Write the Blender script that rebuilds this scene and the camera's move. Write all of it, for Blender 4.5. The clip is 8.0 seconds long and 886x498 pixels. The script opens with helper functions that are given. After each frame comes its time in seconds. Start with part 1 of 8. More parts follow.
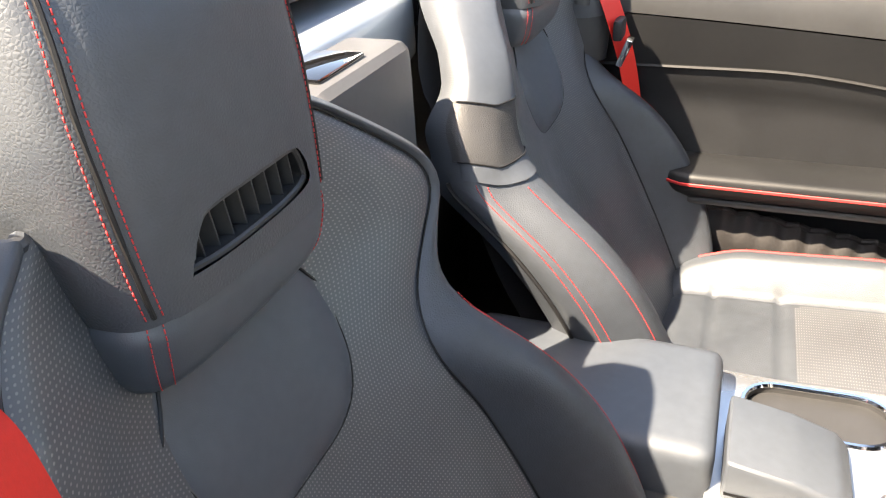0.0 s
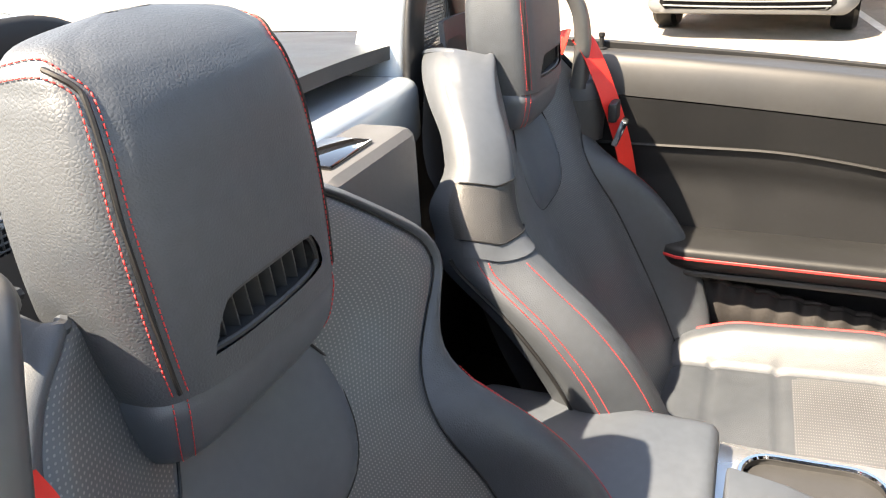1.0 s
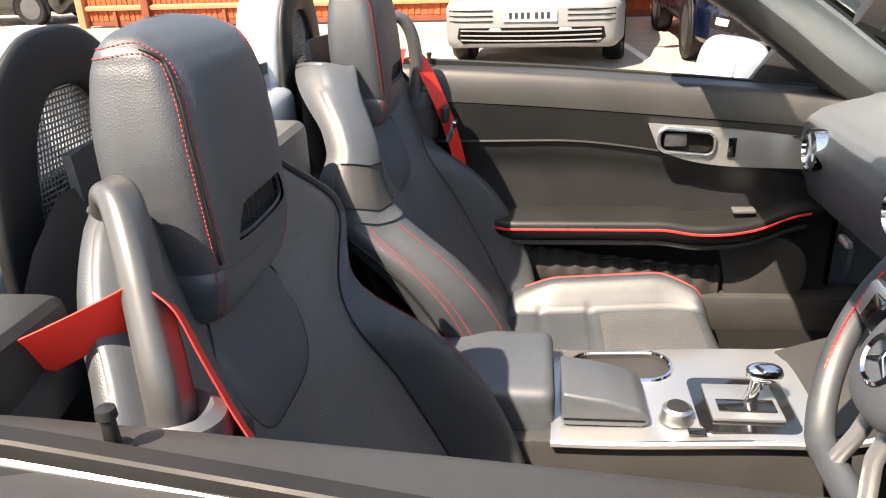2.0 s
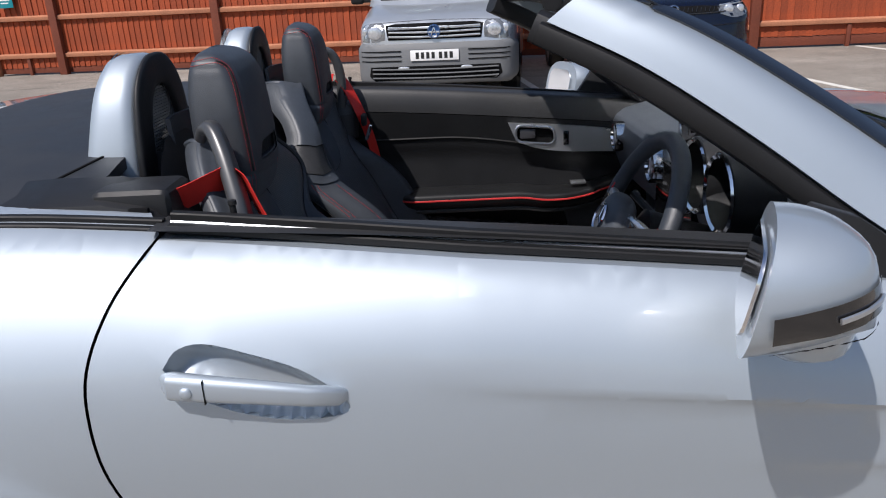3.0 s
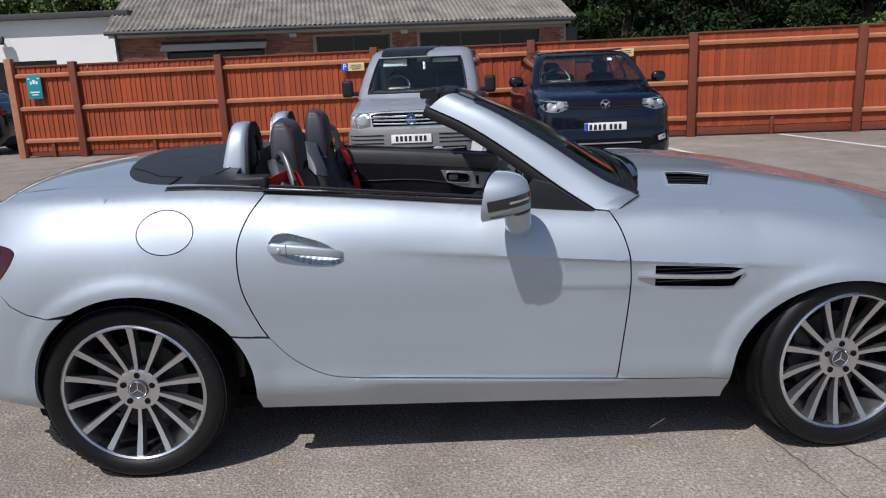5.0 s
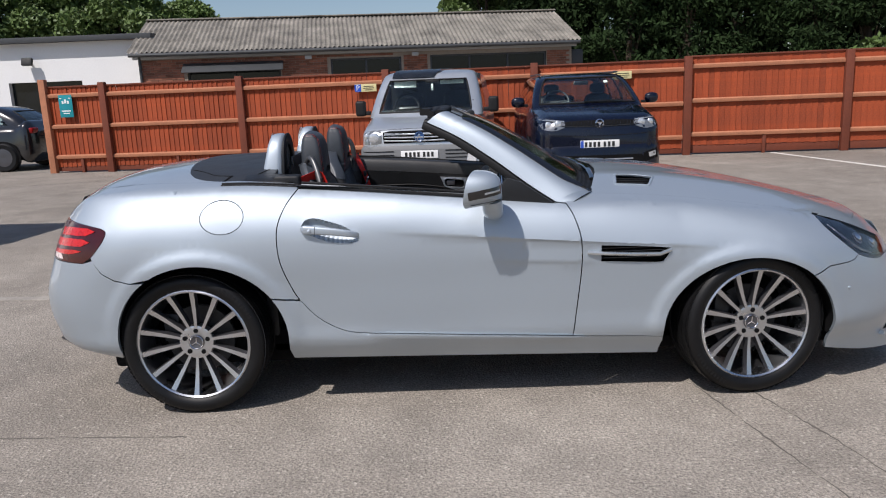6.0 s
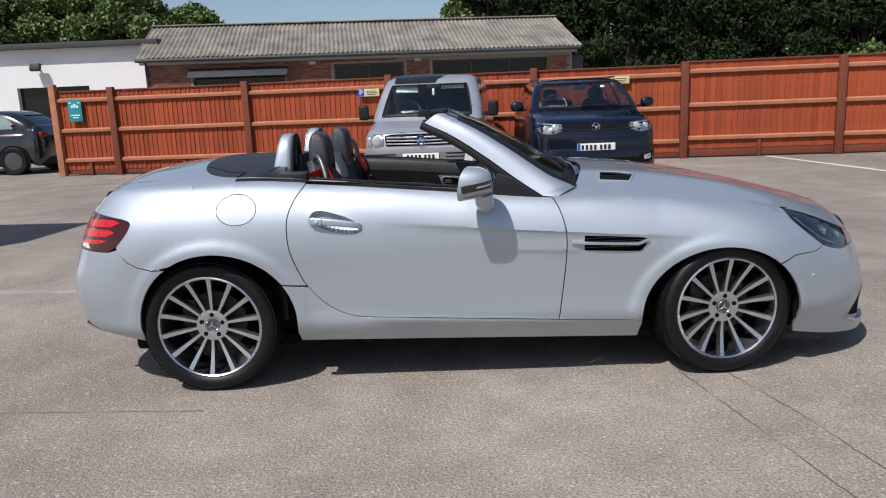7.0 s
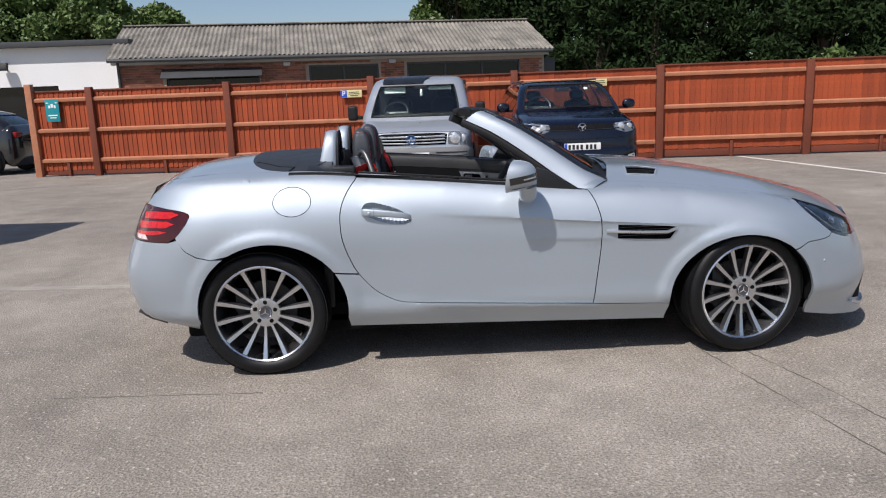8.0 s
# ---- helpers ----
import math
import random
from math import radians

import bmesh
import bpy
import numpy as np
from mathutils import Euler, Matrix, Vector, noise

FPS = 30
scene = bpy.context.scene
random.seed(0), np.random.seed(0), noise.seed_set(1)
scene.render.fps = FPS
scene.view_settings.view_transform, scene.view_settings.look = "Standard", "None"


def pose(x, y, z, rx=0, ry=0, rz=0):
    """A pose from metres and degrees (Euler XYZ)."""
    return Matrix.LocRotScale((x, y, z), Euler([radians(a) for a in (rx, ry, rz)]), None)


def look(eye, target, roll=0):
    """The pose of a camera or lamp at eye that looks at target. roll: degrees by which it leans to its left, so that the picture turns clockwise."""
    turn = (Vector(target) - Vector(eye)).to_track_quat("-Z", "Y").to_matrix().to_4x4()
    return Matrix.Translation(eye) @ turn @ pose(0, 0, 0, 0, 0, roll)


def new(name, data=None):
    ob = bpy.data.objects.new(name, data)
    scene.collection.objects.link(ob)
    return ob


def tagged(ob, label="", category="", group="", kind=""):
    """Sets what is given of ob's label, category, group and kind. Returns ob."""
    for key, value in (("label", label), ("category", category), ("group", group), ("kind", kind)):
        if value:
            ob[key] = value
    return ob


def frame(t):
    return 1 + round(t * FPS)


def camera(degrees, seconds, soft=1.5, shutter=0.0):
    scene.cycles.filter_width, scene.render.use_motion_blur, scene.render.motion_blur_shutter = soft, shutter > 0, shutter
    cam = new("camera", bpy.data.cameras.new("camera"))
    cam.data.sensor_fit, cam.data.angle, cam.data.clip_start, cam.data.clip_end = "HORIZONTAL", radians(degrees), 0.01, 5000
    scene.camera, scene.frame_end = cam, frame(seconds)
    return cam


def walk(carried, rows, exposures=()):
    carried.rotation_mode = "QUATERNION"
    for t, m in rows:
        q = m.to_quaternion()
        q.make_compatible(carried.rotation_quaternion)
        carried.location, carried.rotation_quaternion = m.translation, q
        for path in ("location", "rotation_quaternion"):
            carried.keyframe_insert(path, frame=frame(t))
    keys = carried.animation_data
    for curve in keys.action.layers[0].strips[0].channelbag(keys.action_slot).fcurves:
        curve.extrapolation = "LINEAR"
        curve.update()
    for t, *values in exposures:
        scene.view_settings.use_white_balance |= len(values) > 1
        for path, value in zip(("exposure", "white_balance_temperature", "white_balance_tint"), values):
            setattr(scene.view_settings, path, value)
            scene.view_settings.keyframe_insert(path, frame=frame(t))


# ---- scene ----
cam = camera(61.6, 8.0, soft=1.1)
PATH = [
    (0, (-0.384, -0.723, 1.214), (-1.054, 0.875, 0.214), -3.5),
    (0.5, (-0.372, -0.732, 1.232), (-1.114, 0.861, 0.277), -3.5),
    (1, (-0.369, -0.752, 1.243), (-1.072, 0.921, 0.402), -3.4),
    (1.5, (-0.382, -0.84, 1.229), (-0.89, 0.93, 0.448), -2.9),
    (2, (-0.381, -1.054, 1.25), (-0.625, 0.775, 0.479), -2.5),
    (2.1, (-0.379, -1.103, 1.256), (-0.578, 0.729, 0.479), -2.0),
    (2.2, (-0.367, -1.167, 1.259), (-0.54, 0.671, 0.491), -2.3),
    (3.3, (-0.292, -1.958, 1.299), (-0.288, -0.065, 0.653), -2.4),
    (3.5, (-0.268, -2.101, 1.307), (-0.247, -0.199, 0.689), -2.3),
    (4, (-0.226, -2.439, 1.324), (-0.19, -0.514, 0.782), -2.5),
    (4.5, (-0.207, -2.845, 1.321), (-0.178, -0.904, 0.838), -2.4),
    (4.7, (-0.183, -2.994, 1.335), (-0.161, -1.051, 0.86), -2.5),
    (5.8, (-0.112, -3.802, 1.335), (-0.121, -1.846, 0.921), -2.1),
    (6, (-0.091, -3.929, 1.341), (-0.106, -1.972, 0.933), -2.3),
    (6.5, (-0.034, -4.112, 1.333), (-0.054, -2.152, 0.935), -2.2),
    (7, (-0.061, -4.214, 1.33), (-0.083, -2.253, 0.935), -2.3),
    (7.5, (-0.203, -4.36, 1.326), (-0.207, -2.399, 0.933), -2.2),
    (8, (-0.451, -4.438, 1.327), (-0.376, -2.479, 0.934), -2.1),
]
walk(cam, [(t, look(eye, target, roll)) for t, eye, target, roll in PATH],
     exposures=[(0.0, 2.86, 8300, 12), (0.5, 2.92, 8400, 12), (1.0, 2.68, 8400, 11), (1.6, 2.35, 8300, 12), (2.0, 2.02, 8200, 13), (2.2, 1.8, 8000, 13), (2.9, 0.1, 6400, 14), (3.3, -0.5, 5950, 14), (4.5, -0.4, 6050, 14), (6.0, -0.26, 6250, 14), (8.0, -0.18, 6300, 14)])

# ---- light ----
SUN = Vector((-0.45, -0.57, 1.0)).normalized()
world = bpy.data.worlds.new("sky")
scene.world = world
world.use_nodes = True
wn = world.node_tree.nodes
sky = wn.new("ShaderNodeTexSky")
sky.sky_type = "NISHITA"
sky.sun_disc = False
sky.sun_elevation = math.asin(SUN.z)
sky.sun_rotation = math.atan2(SUN.x, SUN.y)
sky.air_density, sky.dust_density, sky.ozone_density = 1.0, 1.1, 1.5
wn["Background"].inputs["Strength"].default_value = 0.112
world.node_tree.links.new(sky.outputs[0], wn["Background"].inputs["Color"])
sun_data = bpy.data.lights.new("sun", "SUN")
sun_data.energy, sun_data.angle, sun_data.color = 5.5, radians(0.55), (1.0, 0.94, 0.86)
sun = new("sun", sun_data)
sun.matrix_world = look(SUN * 30, (0, 0, 0))

# ---- helpers of this scene ----
from mathutils.bvhtree import BVHTree
from mathutils.geometry import delaunay_2d_cdt


def mat(name, col, rough=0.5, metal=0.0, var=0.12, scale=6.0, fine=60.0, bump=0.0, bscale=300.0, coat=0.0, cell=False, spec=0.5, rvar=0.08, uv=False):
    """A painted or natural surface: colour and roughness vary at two scales, with a fine relief."""
    m = bpy.data.materials.new(name)
    m.use_nodes = True
    nt = m.node_tree
    n, l = nt.nodes, nt.links
    b = n["Principled BSDF"]
    tc = n.new("ShaderNodeTexCoord")
    src = tc.outputs["UV" if uv else "Object"]
    n1, n2 = n.new("ShaderNodeTexNoise"), n.new("ShaderNodeTexNoise")
    n1.inputs["Scale"].default_value, n2.inputs["Scale"].default_value = scale, fine
    n1.inputs["Detail"].default_value = n2.inputs["Detail"].default_value = 4
    for k in (n1, n2):
        l.new(src, k.inputs["Vector"])
    add = n.new("ShaderNodeMath")
    add.operation = "ADD"
    l.new(n1.outputs[0], add.inputs[0])
    l.new(n2.outputs[0], add.inputs[1])
    rng = n.new("ShaderNodeMapRange")
    rng.inputs[1].default_value, rng.inputs[2].default_value = 0.6, 1.4
    rng.inputs[3].default_value, rng.inputs[4].default_value = 1 - var, 1 + var
    l.new(add.outputs[0], rng.inputs[0])
    mul = n.new("ShaderNodeVectorMath")
    mul.operation = "SCALE"
    mul.inputs[0].default_value = col[:3]
    l.new(rng.outputs[0], mul.inputs["Scale"])
    l.new(mul.outputs[0], b.inputs["Base Color"])
    rr = n.new("ShaderNodeMapRange")
    rr.inputs[1].default_value, rr.inputs[2].default_value = 0.3, 0.7
    rr.inputs[3].default_value, rr.inputs[4].default_value = max(rough - rvar, 0.02), min(rough + rvar, 1)
    l.new(n1.outputs[0], rr.inputs[0])
    l.new(rr.outputs[0], b.inputs["Roughness"])
    b.inputs["Metallic"].default_value = metal
    b.inputs["Specular IOR Level"].default_value = spec
    b.inputs["Coat Weight"].default_value = coat
    b.inputs["Coat Roughness"].default_value = 0.04
    if bump:
        if cell:
            tex = n.new("ShaderNodeTexVoronoi")
            tex.feature = "DISTANCE_TO_EDGE"
            tex.inputs["Scale"].default_value = bscale
        else:
            tex = n.new("ShaderNodeTexNoise")
            tex.inputs["Scale"].default_value = bscale
            tex.inputs["Detail"].default_value = 3
        l.new(src, tex.inputs["Vector"])
        bp = n.new("ShaderNodeBump")
        bp.inputs["Strength"].default_value = min(bump, 1.0)
        bp.inputs["Distance"].default_value = 0.5 / bscale
        l.new(tex.outputs[0], bp.inputs["Height"])
        l.new(bp.outputs[0], b.inputs["Normal"])
    return m


def glass_mat(name, tint, rough=0.0):
    m = bpy.data.materials.new(name)
    m.use_nodes = True
    b = m.node_tree.nodes["Principled BSDF"]
    b.inputs["Base Color"].default_value = (*tint, 1)
    b.inputs["Roughness"].default_value = rough
    b.inputs["Transmission Weight"].default_value = 1.0
    b.inputs["IOR"].default_value = 1.45
    return m


def thing(name, label, category, at=(0, 0, 0), group="", kind="", turn=0.0):
    ob = new(name)
    ob.matrix_world = pose(*at, 0, 0, turn)
    ob.empty_display_size = 0.1
    return tagged(ob, label, category, group, kind)


def part(name, bm, material, parent=None, label="", smooth=True, sharp=35.0):
    """Links a bmesh as one mesh object under a thing or a part."""
    me = bpy.data.meshes.new(name)
    if smooth:
        for f in bm.faces:
            f.smooth = True
        lim = math.radians(sharp)
        for e in bm.edges:
            if len(e.link_faces) == 2 and e.calc_face_angle(0.0) > lim:
                e.smooth = False
    bm.to_mesh(me)
    bm.free()
    for mm in (material if isinstance(material, (list, tuple)) else [material]):
        me.materials.append(mm)
    ob = new(name, me)
    if parent is not None:
        ob.parent = parent
    if label:
        ob["label"] = label
    return ob


def bevelled(bm, w, seg=2):
    if w > 0:
        bmesh.ops.bevel(bm, geom=bm.edges[:], offset=w, segments=seg, profile=0.6, affect="EDGES", clamp_overlap=True)
    return bm


def box(c, s, bevel=0.0, seg=2, m=None, bm=None):
    """A box of centre c and size s with rounded edges; m turns it."""
    b = bmesh.new()
    bmesh.ops.create_cube(b, size=1.0)
    bmesh.ops.scale(b, vec=s, verts=b.verts)
    bevelled(b, bevel, seg)
    if m is not None:
        bmesh.ops.transform(b, matrix=m, verts=b.verts)
    bmesh.ops.translate(b, vec=c, verts=b.verts)
    return merge(bm, b)


def merge(bm, b):
    if bm is None:
        return b
    me = bpy.data.meshes.new("tmp")
    b.to_mesh(me)
    bm.from_mesh(me)
    bpy.data.meshes.remove(me)
    b.free()
    return bm


def grid(f, nu, nv, closed_u=False, closed_v=False, bm=None, uv=None):
    """Quads over f(u, v), u and v from 0 to 1."""
    b = bmesh.new()
    rows = []
    for i in range(nu + (0 if closed_u else 1)):
        rows.append([b.verts.new(f(i / nu, j / nv)) for j in range(nv + (0 if closed_v else 1))])
    lay = b.loops.layers.uv.new("uv") if uv else None
    for i in range(nu):
        for j in range(nv):
            a, c = rows[i], rows[(i + 1) % len(rows)]
            j2 = (j + 1) % len(a)
            fa = b.faces.new((a[j], c[j], c[j2], a[j2]))
            if uv:
                for lp, (uu, vv) in zip(fa.loops, ((i, j), (i + 1, j), (i + 1, j + 1), (i, j + 1))):
                    lp[lay].uv = (uu / nu * uv[0], vv / nv * uv[1])
    return merge(bm, b)


def thicken(bm, d):
    """Gives a sheet a thickness against its normals."""
    bmesh.ops.recalc_face_normals(bm, faces=bm.faces)
    bmesh.ops.solidify(bm, geom=bm.faces[:], thickness=d)
    return bm


def smooth_path(pts, n):
    """Catmull-Rom through the points."""
    p = [Vector(q) for q in pts]
    p = [2 * p[0] - p[1]] + p + [2 * p[-1] - p[-2]]
    out = []
    segs = len(p) - 3
    for k in range(n + 1):
        t = k / n * segs
        i = min(int(t), segs - 1)
        t -= i
        a, b, c, d = p[i:i + 4]
        out.append(0.5 * ((2 * b) + (c - a) * t + (2 * a - 5 * b + 4 * c - d) * t * t + (3 * b - a - 3 * c + d) * t ** 3))
    return out


def sweep(path, prof, up=(0, 0, 1), closed=False, bm=None, caps=True, scale=None):
    """A profile (list of side, up) carried along a path."""
    b = bmesh.new()
    n = len(path)
    rings = []
    for i, p in enumerate(path):
        if closed:
            d = path[(i + 1) % n] - path[i - 1]
        else:
            d = path[min(i + 1, n - 1)] - path[max(i - 1, 0)]
        d.normalize()
        s = d.cross(Vector(up))
        s = s.normalized() if s.length > 1e-6 else Vector((1, 0, 0))
        u = s.cross(d)
        k = scale(i / (n - 1)) if scale else 1.0
        rings.append([b.verts.new(p + s * (x * k) + u * (y * k)) for x, y in prof])
    m = len(prof)
    for i in range(n if closed else n - 1):
        a, c = rings[i], rings[(i + 1) % n]
        for j in range(m):
            b.faces.new((a[j], a[(j + 1) % m], c[(j + 1) % m], c[j]))
    if caps and not closed:
        b.faces.new(rings[0][::-1])
        b.faces.new(rings[-1])
    bmesh.ops.recalc_face_normals(b, faces=b.faces)
    return merge(bm, b)


def circle(r, n=10, ry=None):
    ry = r if ry is None else ry
    return [(r * math.cos(2 * math.pi * k / n), ry * math.sin(2 * math.pi * k / n)) for k in range(n)]


def rrect(w, h, r, n=3):
    out = []
    for cx, cy, a0 in ((w / 2 - r, h / 2 - r, 0), (-w / 2 + r, h / 2 - r, 90), (-w / 2 + r, -h / 2 + r, 180), (w / 2 - r, -h / 2 + r, 270)):
        for k in range(n + 1):
            a = math.radians(a0 + 90 * k / n)
            out.append((cx + r * math.cos(a), cy + r * math.sin(a)))
    return out


def lathe(prof, n=48, axis="y", bm=None, closed=False):
    """Turns a profile (radius, along) about an axis."""
    def f(u, v):
        a = 2 * math.pi * u
        k = v * (len(prof) if closed else len(prof) - 1)
        r, h = prof[int(round(k)) % len(prof)]
        c, s = r * math.cos(a), r * math.sin(a)
        return (c, h, s) if axis == "y" else ((c, s, h) if axis == "z" else (h, c, s))
    b = grid(f, n, len(prof) if closed else len(prof) - 1, closed_u=True, closed_v=closed)
    bmesh.ops.recalc_face_normals(b, faces=b.faces)
    return merge(bm, b)


def slab(outline, z0, z1, bevel=0.0, axis="z", bm=None, seg=2):
    """A flat outline given depth along an axis. axis y: outline in (x, z); x: in (y, z)."""
    b = bmesh.new()
    def at(p, h):
        return {"z": (p[0], p[1], h), "y": (p[0], h, p[1]), "x": (h, p[0], p[1])}[axis]
    lo, hi = [b.verts.new(at(p, z0)) for p in outline], [b.verts.new(at(p, z1)) for p in outline]
    n = len(outline)
    b.faces.new(lo)
    b.faces.new(hi)
    for i in range(n):
        b.faces.new((lo[i], lo[(i + 1) % n], hi[(i + 1) % n], hi[i]))
    bmesh.ops.recalc_face_normals(b, faces=b.faces)
    bevelled(b, bevel, seg)
    return merge(bm, b)


def pillow(c, s, e=2.6, n=20, m=None, bm=None):
    """A soft cushion: a rounded block of size s."""
    def f(u, v):
        a, t = 2 * math.pi * u, math.pi * (v - 0.5) * 0.999
        def p(w):
            return math.copysign(abs(w) ** (2 / e), w)
        return Vector((s[0] / 2 * p(math.cos(t)) * p(math.cos(a)), s[1] / 2 * p(math.cos(t)) * p(math.sin(a)), s[2] / 2 * p(math.sin(t))))
    b = grid(f, n, n, closed_u=True)
    bmesh.ops.remove_doubles(b, verts=b.verts, dist=0.001)
    bmesh.ops.recalc_face_normals(b, faces=b.faces)
    if m is not None:
        bmesh.ops.transform(b, matrix=m, verts=b.verts)
    bmesh.ops.translate(b, vec=c, verts=b.verts)
    return merge(bm, b)


def smooth01(t):
    t = min(max(t, 0.0), 1.0)
    return t * t * (3 - 2 * t)


def curve_of(keys):
    """A smooth function through (x, value) keys."""
    xs, vs = np.array([k[0] for k in keys], float), np.array([k[1] for k in keys], float)
    d = np.gradient(vs, xs)
    def f(x):
        x = min(max(x, xs[0]), xs[-1])
        i = min(int(np.searchsorted(xs, x, side="right")) - 1, len(xs) - 2)
        h = xs[i + 1] - xs[i]
        t = (x - xs[i]) / h
        return float((2 * t ** 3 - 3 * t ** 2 + 1) * vs[i] + (t ** 3 - 2 * t ** 2 + t) * h * d[i] + (3 * t ** 2 - 2 * t ** 3) * vs[i + 1] + (t ** 3 - t ** 2) * h * d[i + 1])
    return f


def dense(poly, step):
    out = []
    for i, p in enumerate(poly):
        q = poly[(i + 1) % len(poly)]
        k = max(1, int(math.dist(p, q) / step))
        out += [(p[0] + (q[0] - p[0]) * j / k, p[1] + (q[1] - p[1]) * j / k) for j in range(k)]
    return out


def shrink(poly, d):
    """Moves an outline inward by d."""
    p = np.array(poly)
    area = 0.5 * np.sum(p[:, 0] * np.roll(p[:, 1], -1) - np.roll(p[:, 0], -1) * p[:, 1])
    e = np.roll(p, -1, 0) - p
    e /= np.linalg.norm(e, axis=1, keepdims=True) + 1e-9
    nrm = np.stack([-e[:, 1], e[:, 0]], 1) * np.sign(area)
    v = nrm + np.roll(nrm, 1, 0)
    v /= np.maximum(np.sum(v * v, 1, keepdims=True) / 2, 0.4)
    return [tuple(q) for q in p + v * d]


def inside(poly, pts):
    p, q = np.array(poly), np.array(pts)
    x, y = q[:, 0], q[:, 1]
    r = np.zeros(len(q), bool)
    for (x1, y1), (x2, y2) in zip(p, np.roll(p, -1, 0)):
        c = ((y1 > y) != (y2 > y)) & (x < (x2 - x1) * (y - y1) / (y2 - y1 + 1e-12) + x1)
        r ^= c
    return r


def skin(outline, lift, step=0.035, gap=0.0, lip=0.0, lipdir=None, holes=(), extra=(), fine=0.02, keep=None):
    """A panel cut along an outline out of a curved surface, lift(a, b); holes go through, and edges turn inward by lip."""
    out = dense(outline, fine)
    if gap:
        out = [p if keep and keep(p) else q for p, q in zip(out, shrink(out, gap))]
    hs = [dense(h, fine) for h in holes]
    a = np.array(out)
    gx = np.arange(a[:, 0].min(), a[:, 0].max(), step)
    gy = np.arange(a[:, 1].min(), a[:, 1].max(), step)
    cand = [(x, y) for x in gx for y in gy] + list(extra)
    if cand:
        ok = inside(out, cand)
        edge = np.array(out + [p for h in hs for p in h])
        c = np.array(cand)
        far = np.array([np.min(np.sum((edge - p) ** 2, 1)) for p in c]) > (0.35 * fine) ** 2
        for h in hs:
            ok &= ~inside(h, cand)
        cand = [tuple(p) for p, k in zip(c, ok & far) if k]
    verts = out + [p for h in hs for p in h] + cand
    loops = [list(range(len(out)))]
    k = len(out)
    for h in hs:
        loops.append(list(range(k, k + len(h))))
        k += len(h)
    edges = [(lp[i], lp[(i + 1) % len(lp)]) for lp in loops for i in range(len(lp))]
    vs, _, fs, _, _, _ = delaunay_2d_cdt([Vector(v) for v in verts], edges, [], 0, 1e-6)
    cen = [tuple(sum((vs[i] for i in f), Vector((0, 0))) / 3) for f in fs]
    keep = inside(out, cen)
    for h in hs:
        keep &= ~inside(h, cen)
    b = bmesh.new()
    bv = [b.verts.new(lift(v.x, v.y)) for v in vs]
    for f, kf in zip(fs, keep):
        if kf:
            b.faces.new([bv[i] for i in f])
    loose = [v for v in b.verts if not v.link_faces]
    bmesh.ops.delete(b, geom=loose, context="VERTS")
    bmesh.ops.recalc_face_normals(b, faces=b.faces)
    if lip:
        be = [e for e in b.edges if len(e.link_faces) == 1]
        r = bmesh.ops.extrude_edge_only(b, edges=be)
        nv = [g for g in r["geom"] if isinstance(g, bmesh.types.BMVert)]
        for v in nv:
            v.co += lipdir(v.co) * lip
    return b


def mirror_y(bm):
    bmesh.ops.scale(bm, vec=(1, -1, 1), verts=bm.verts)
    bmesh.ops.reverse_faces(bm, faces=bm.faces)
    return bm


# ---- materials ----
PAINT = mat("silver_paint", (0.445, 0.50, 0.55), 0.60, metal=0.76, var=0.02, scale=1.5, fine=900, coat=1.0, rvar=0.02)
LEATHER = mat("black_leather", (0.031, 0.0365, 0.0445), 0.52, var=0.18, scale=7, fine=70, bump=0.32, bscale=380, cell=True, spec=0.75)
LEATHER_SOFT = mat("smooth_black_leather", (0.043, 0.0505, 0.062), 0.52, var=0.15, scale=5, fine=90, bump=0.15, bscale=600, cell=True, spec=0.7)
TRIM = mat("black_grained_trim", (0.012, 0.0125, 0.0138), 0.5, var=0.15, scale=9, fine=120, bump=0.3, bscale=900, cell=True, spec=0.4)
COVER = mat("blue_black_cover", (0.020, 0.0225, 0.027), 0.55, var=0.15, scale=9, fine=120, bump=0.25, bscale=900, cell=True)
NET = mat("grey_net_cord", (0.16, 0.16, 0.165), 0.6, var=0.15)
PLASTIC_SHELF = mat("grey_grained_trim", (0.06, 0.06, 0.062), 0.5, var=0.12, scale=9, fine=120, bump=0.3, bscale=900, cell=True)
RUBBER = mat("black_rubber", (0.0065, 0.0065, 0.007), 0.6, var=0.2, scale=12, fine=150, bump=0.1, bscale=500, spec=0.35)
TYRE = mat("tyre_rubber", (0.0045, 0.0045, 0.005), 0.5, var=0.35, scale=9, fine=80, bump=0.2, bscale=300, spec=0.3)
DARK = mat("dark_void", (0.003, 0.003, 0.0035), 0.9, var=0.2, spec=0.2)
RED_BELT = mat("red_webbing", (0.62, 0.02, 0.012), 0.6, var=0.08, scale=20, fine=300, bump=0.3, bscale=900)
RED_THREAD = mat("red_thread", (0.55, 0.03, 0.03), 0.6, var=0.15)
ALLOY = mat("brushed_alloy", (0.62, 0.63, 0.65), 0.3, metal=1.0, var=0.06, scale=10, fine=200)
SILVER_TRIM = mat("satin_silver_trim", (0.62, 0.64, 0.66), 0.32, metal=0.9, var=0.03, scale=6, fine=300)
CHROME = mat("chrome", (0.8, 0.8, 0.82), 0.08, metal=1.0, var=0.03)
GUNMETAL = mat("gunmetal", (0.12, 0.12, 0.13), 0.4, metal=0.8, var=0.1)
DISC = mat("dull_disc_iron", (0.05, 0.05, 0.052), 0.5, metal=0.7, var=0.2, scale=12)
GLASS = glass_mat("clear_glass", (0.86, 0.93, 0.9))
